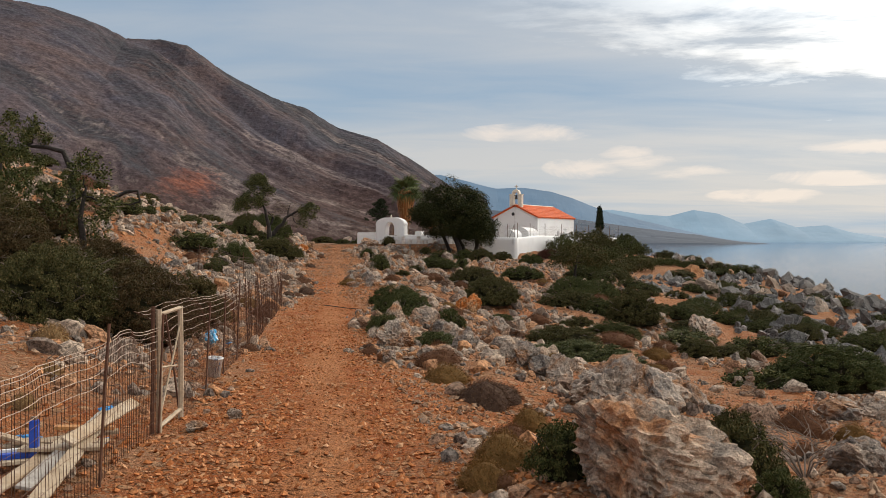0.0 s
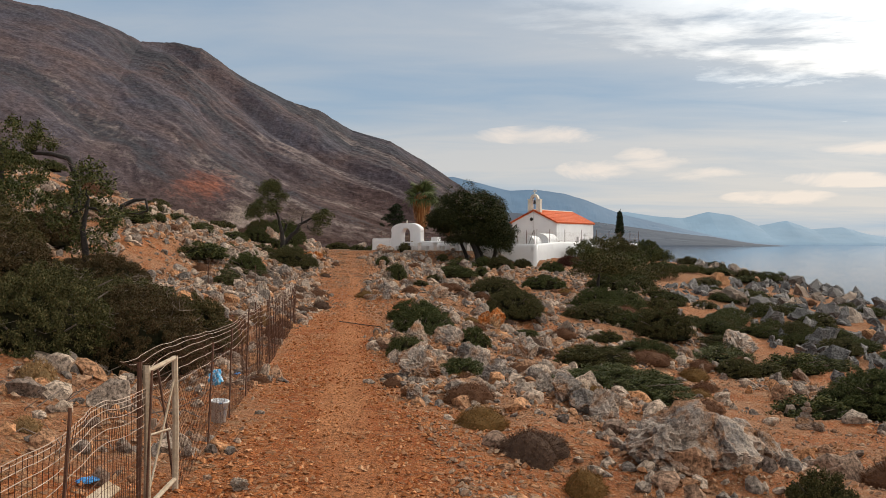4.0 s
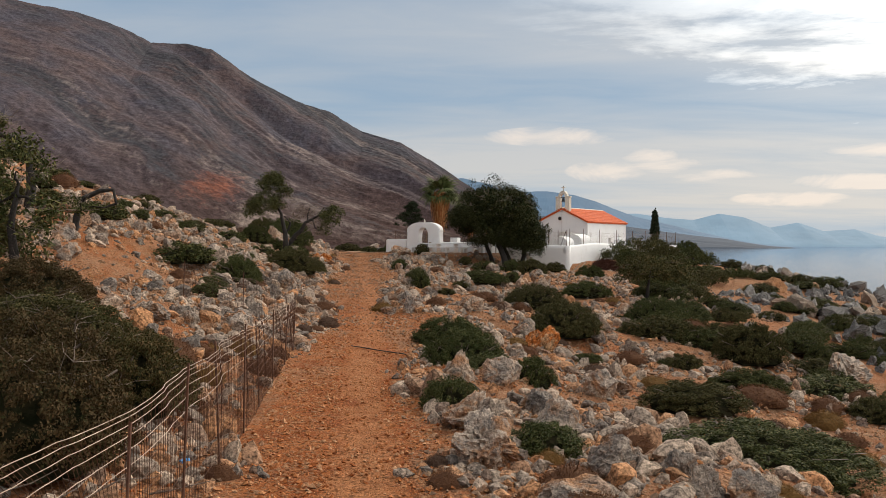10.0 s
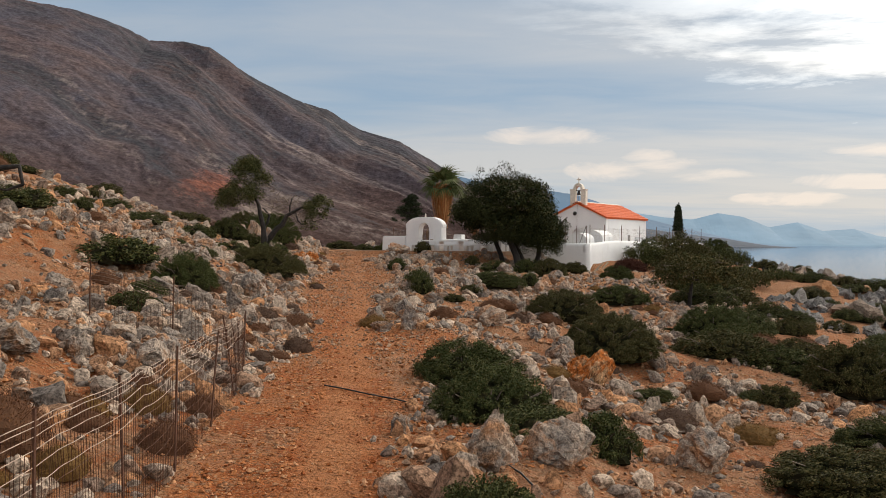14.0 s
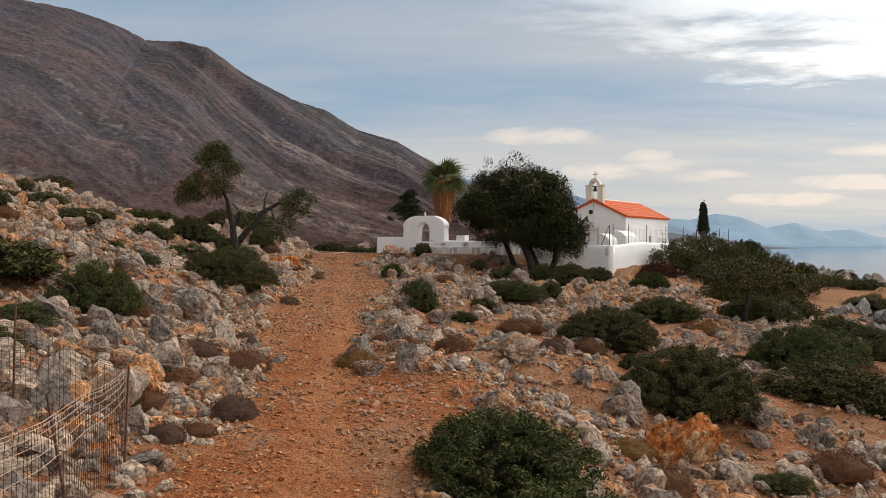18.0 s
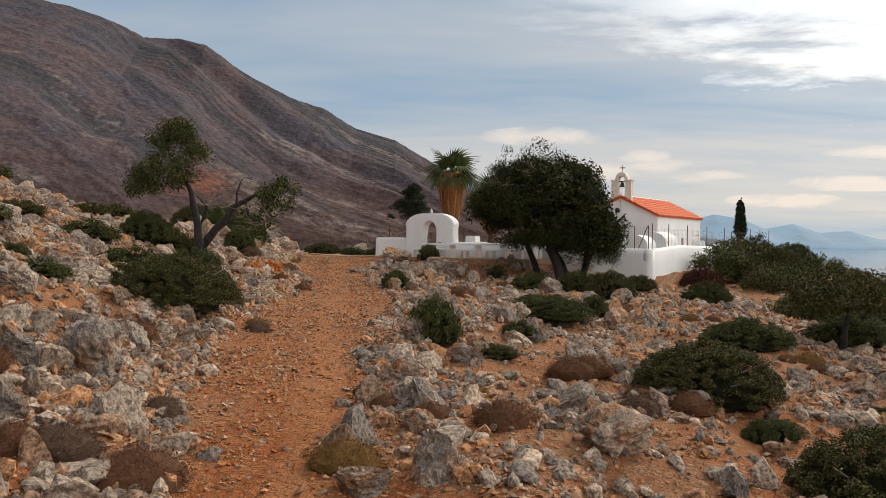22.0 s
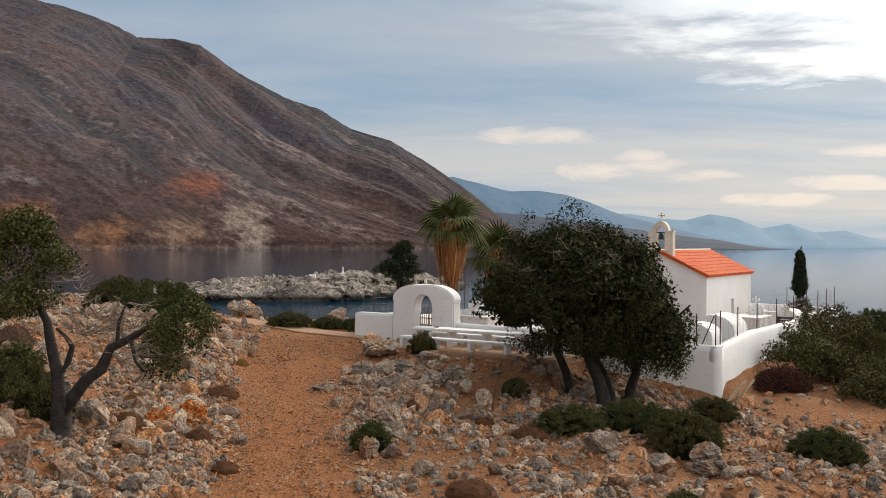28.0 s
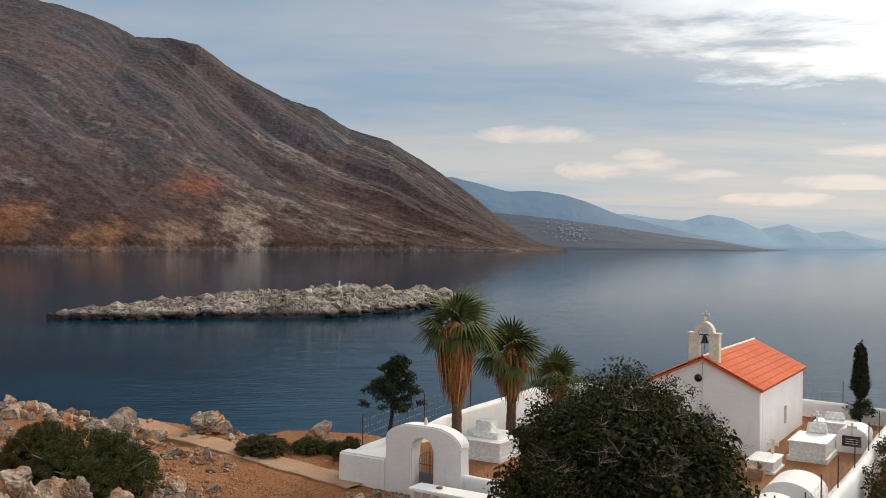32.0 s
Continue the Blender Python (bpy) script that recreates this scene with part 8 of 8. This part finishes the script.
for k, (x, y, s) in enumerate([(-4.6, 17.5, 0.75), (-3.2, 14.0, 0.4), (-2.7, 12.0, 0.35)]):
    g = new("dry_bush", np_mesh("dry_bush", *thorn_mesh(70 + k, 700), M_STRAW2))
    g.matrix_world = pose(x, y, height(x, y), 0, 0, 50 * k) @ Matrix.Diagonal((s, s, s * 1.25, 1))
    tagged(g, "dry straw-coloured bush behind the fence", "bush", "straw bushes")
# dead sticks on the stony ground behind the fence
r = np.random.default_rng(77)
sticks = []
for k in range(46):
    x, y = r.uniform(-5.5, -1.8), r.uniform(13, 21)
    L, a = r.uniform(0.3, 0.9), r.uniform(0, 6.283)
    zq = height(x, y)
    sticks.append(tube([(x, y, zq + 0.03), (x + L * 0.5 * math.cos(a), y + L * 0.5 * math.sin(a), zq + r.uniform(0.06, 0.22)), (x + L * math.cos(a + 0.4), y + L * math.sin(a + 0.4), zq + r.uniform(0.05, 0.3))], [0.011, 0.008, 0.004], 4))
tagged(new("dead_sticks", np_mesh("dead_sticks", *merged(sticks), M_TWIG)), "dead grey sticks strewn on stony soil", "sticks", kind="stuff")
# the dark hose across the path
hx = [(-1.9, 35.7), (-1.5, 35.45), (-1.0, 35.05), (-0.55, 34.65), (-0.1, 34.2), (0.15, 33.85), (0.5, 32.9), (0.75, 31.8), (0.98, 30.7), (1.3, 29.8), (1.65, 29.1)]
hp = np.array(hx)
hose = new("hose", np_mesh("hose", *tube(np.stack([hp[:, 0], hp[:, 1], ground(hp[:, 0], hp[:, 1]) + 0.03], 1), 0.014, 6), M_IRON, False))
tagged(hose, "black rubber water hose lying across the path", "hose")

# the concrete walkway to the gate
wx = np.linspace(0, 1, 24)[:, None]
mid_line = np.array([-3.9, 86.6]) + (np.array([-15.5, 96.6]) - np.array([-3.9, 86.6])) * wx + np.array([0.7, 0.82]) * (0.25 * np.sin(wx * 5))
wn = np.array([0.65, 0.76])
side_a, side_b = mid_line - wn * 0.68, mid_line + wn * 0.68
zt = np.maximum(ground(side_a[:, 0], side_a[:, 1], False), ground(side_b[:, 0], side_b[:, 1], False))[:, None] + 0.08
zt = (zt + np.roll(zt, 1) + np.roll(zt, -1)) / 3
zt[0], zt[-1] = zt[1], zt[-2]
jit = 0.05 * np.sin(wx * 40) * np.array([[0.6, 0.7]])
vv = np.stack([np.hstack([side_a + jit, zt - 0.45]), np.hstack([side_a + jit, zt - 0.02]), np.hstack([side_a + jit + wn * 0.04, zt]), np.hstack([side_b - jit - wn * 0.04, zt]), np.hstack([side_b - jit, zt - 0.02]), np.hstack([side_b - jit, zt - 0.45])], 1).reshape(-1, 3)
tagged(new("walkway", np_mesh("walkway", vv, grid_faces(24, 6), M_CONC, True)), "narrow sand-coloured concrete walkway to the gate", "walkway", kind="structure")

# rubbish and planks at the foot of the yard's corner
for k, (u, v, dz, l, rx, ry, rz, mat) in enumerate([(0.45, 0.2, 0.1, 1.5, 0, -38, 62, M_PLANK), (0.7, 0.5, 0.08, 1.3, 0, -44, 58, M_WOOD), (0.6, -0.2, 0.05, 1.0, 0, -12, 20, M_WOOD), (0.9, 0.0, 0.05, 1.1, 0, -20, 75, M_PLANK), (0.4, -0.5, 0.03, 0.8, 4, -5, -25, M_WOOD)]):
    x, y = yard_xy(u, v)
    ob = board(x, y, height(x, y) + dz + 0.25 * l * math.sin(radians(-ry)), l, 0.12, 0.035, rx, ry, rz - 32, mat, "broken board dumped against the wall", "boards at the wall corner")
x, y = yard_xy(0.55, -0.35)
tp = new("tarpaulin", crumpled("tarpaulin", (0.6, 0.4, 0.16), 21, M_TEAL))
tp.matrix_world = pose(x, y, height(x, y) - 0.02)
tagged(tp, "crumpled teal tarpaulin at the wall corner", "tarpaulin")
# a row of dark stones along the terrace
for k in range(11):
    u, v = -6.4 + k * 0.46, -3.35 + 0.25 * math.sin(k * 2.1)
    x, y = yard_xy(u, v)
    put_rock(x, y, 0.5 + 0.2 * math.sin(k * 3.3), 0.34, k, ROCKS, "dark stone in the terrace edging", "edging stones")
# rubble pile in front of the tables
r = np.random.default_rng(91)
for k in range(46):
    x, y = -2.2 + r.normal(0, 1.1), 77.6 + r.normal(0, 1.9)
    put_rock(x, y, r.uniform(0.25, 0.85), r.uniform(0.2, 0.5), k, ROCKS, "pale limestone rock in a loose heap", "rocks before the tables")

# ---- far things ----
tower = thing("light_beacon", pose(-34.0, 351.0, 7.0) @ Matrix.Diagonal((0.62, 0.62, 0.62, 1)), "small white light beacon on the islet", "beacon")
part("base", box_mesh("base", (2.2, 2.2, 1.4), M_WHITE, (0, 0, 0.2), 0.05), tower)
part("tower", np_mesh("tower", *tube([(0, 0, 1.4), (0, 0, 3.6), (0, 0, 3.65), (0, 0, 4.6), (0, 0, 4.9)], [0.55, 0.42, 0.6, 0.3, 0.02], 10), M_WHITE, False), tower)
hut = new("hut", box_mesh("hut", (2.0, 1.6, 1.2), M_WHITE, (0, 0, 0), 0.04))
hut.matrix_world = pose(-43.0, 345.0, 6.4)
tagged(hut, "tiny white block on the islet", "hut")
r = np.random.default_rng(17)
houses = []
HB = np.array([[-0.5, -0.5, 0], [0.5, -0.5, 0], [0.5, 0.5, 0], [-0.5, 0.5, 0], [-0.5, -0.5, 1], [0.5, -0.5, 1], [0.5, 0.5, 1], [-0.5, 0.5, 1]])
HF = np.array([[0, 1, 5, 4], [1, 2, 6, 5], [2, 3, 7, 6], [3, 0, 4, 7], [4, 5, 6, 7]])
hx_, hz_ = np.array([p[0] for p in HEAD]), np.array([p[2] for p in HEAD])
for k in range(150):
    if k < 95:
        x, w = r.normal(400, 45), r.uniform(0.2, 0.85)
    else:
        x, w = r.uniform(330, 620), r.uniform(0.55, 0.95)
    zc = float(np.interp(x, hx_, hz_)) * w ** 0.93
    houses.append((HB * [r.uniform(3.5, 7), 5, r.uniform(2, 3.6)] + [x + 20 * (1 - w), 2950 + 350 * w, zc + 1.0], HF))
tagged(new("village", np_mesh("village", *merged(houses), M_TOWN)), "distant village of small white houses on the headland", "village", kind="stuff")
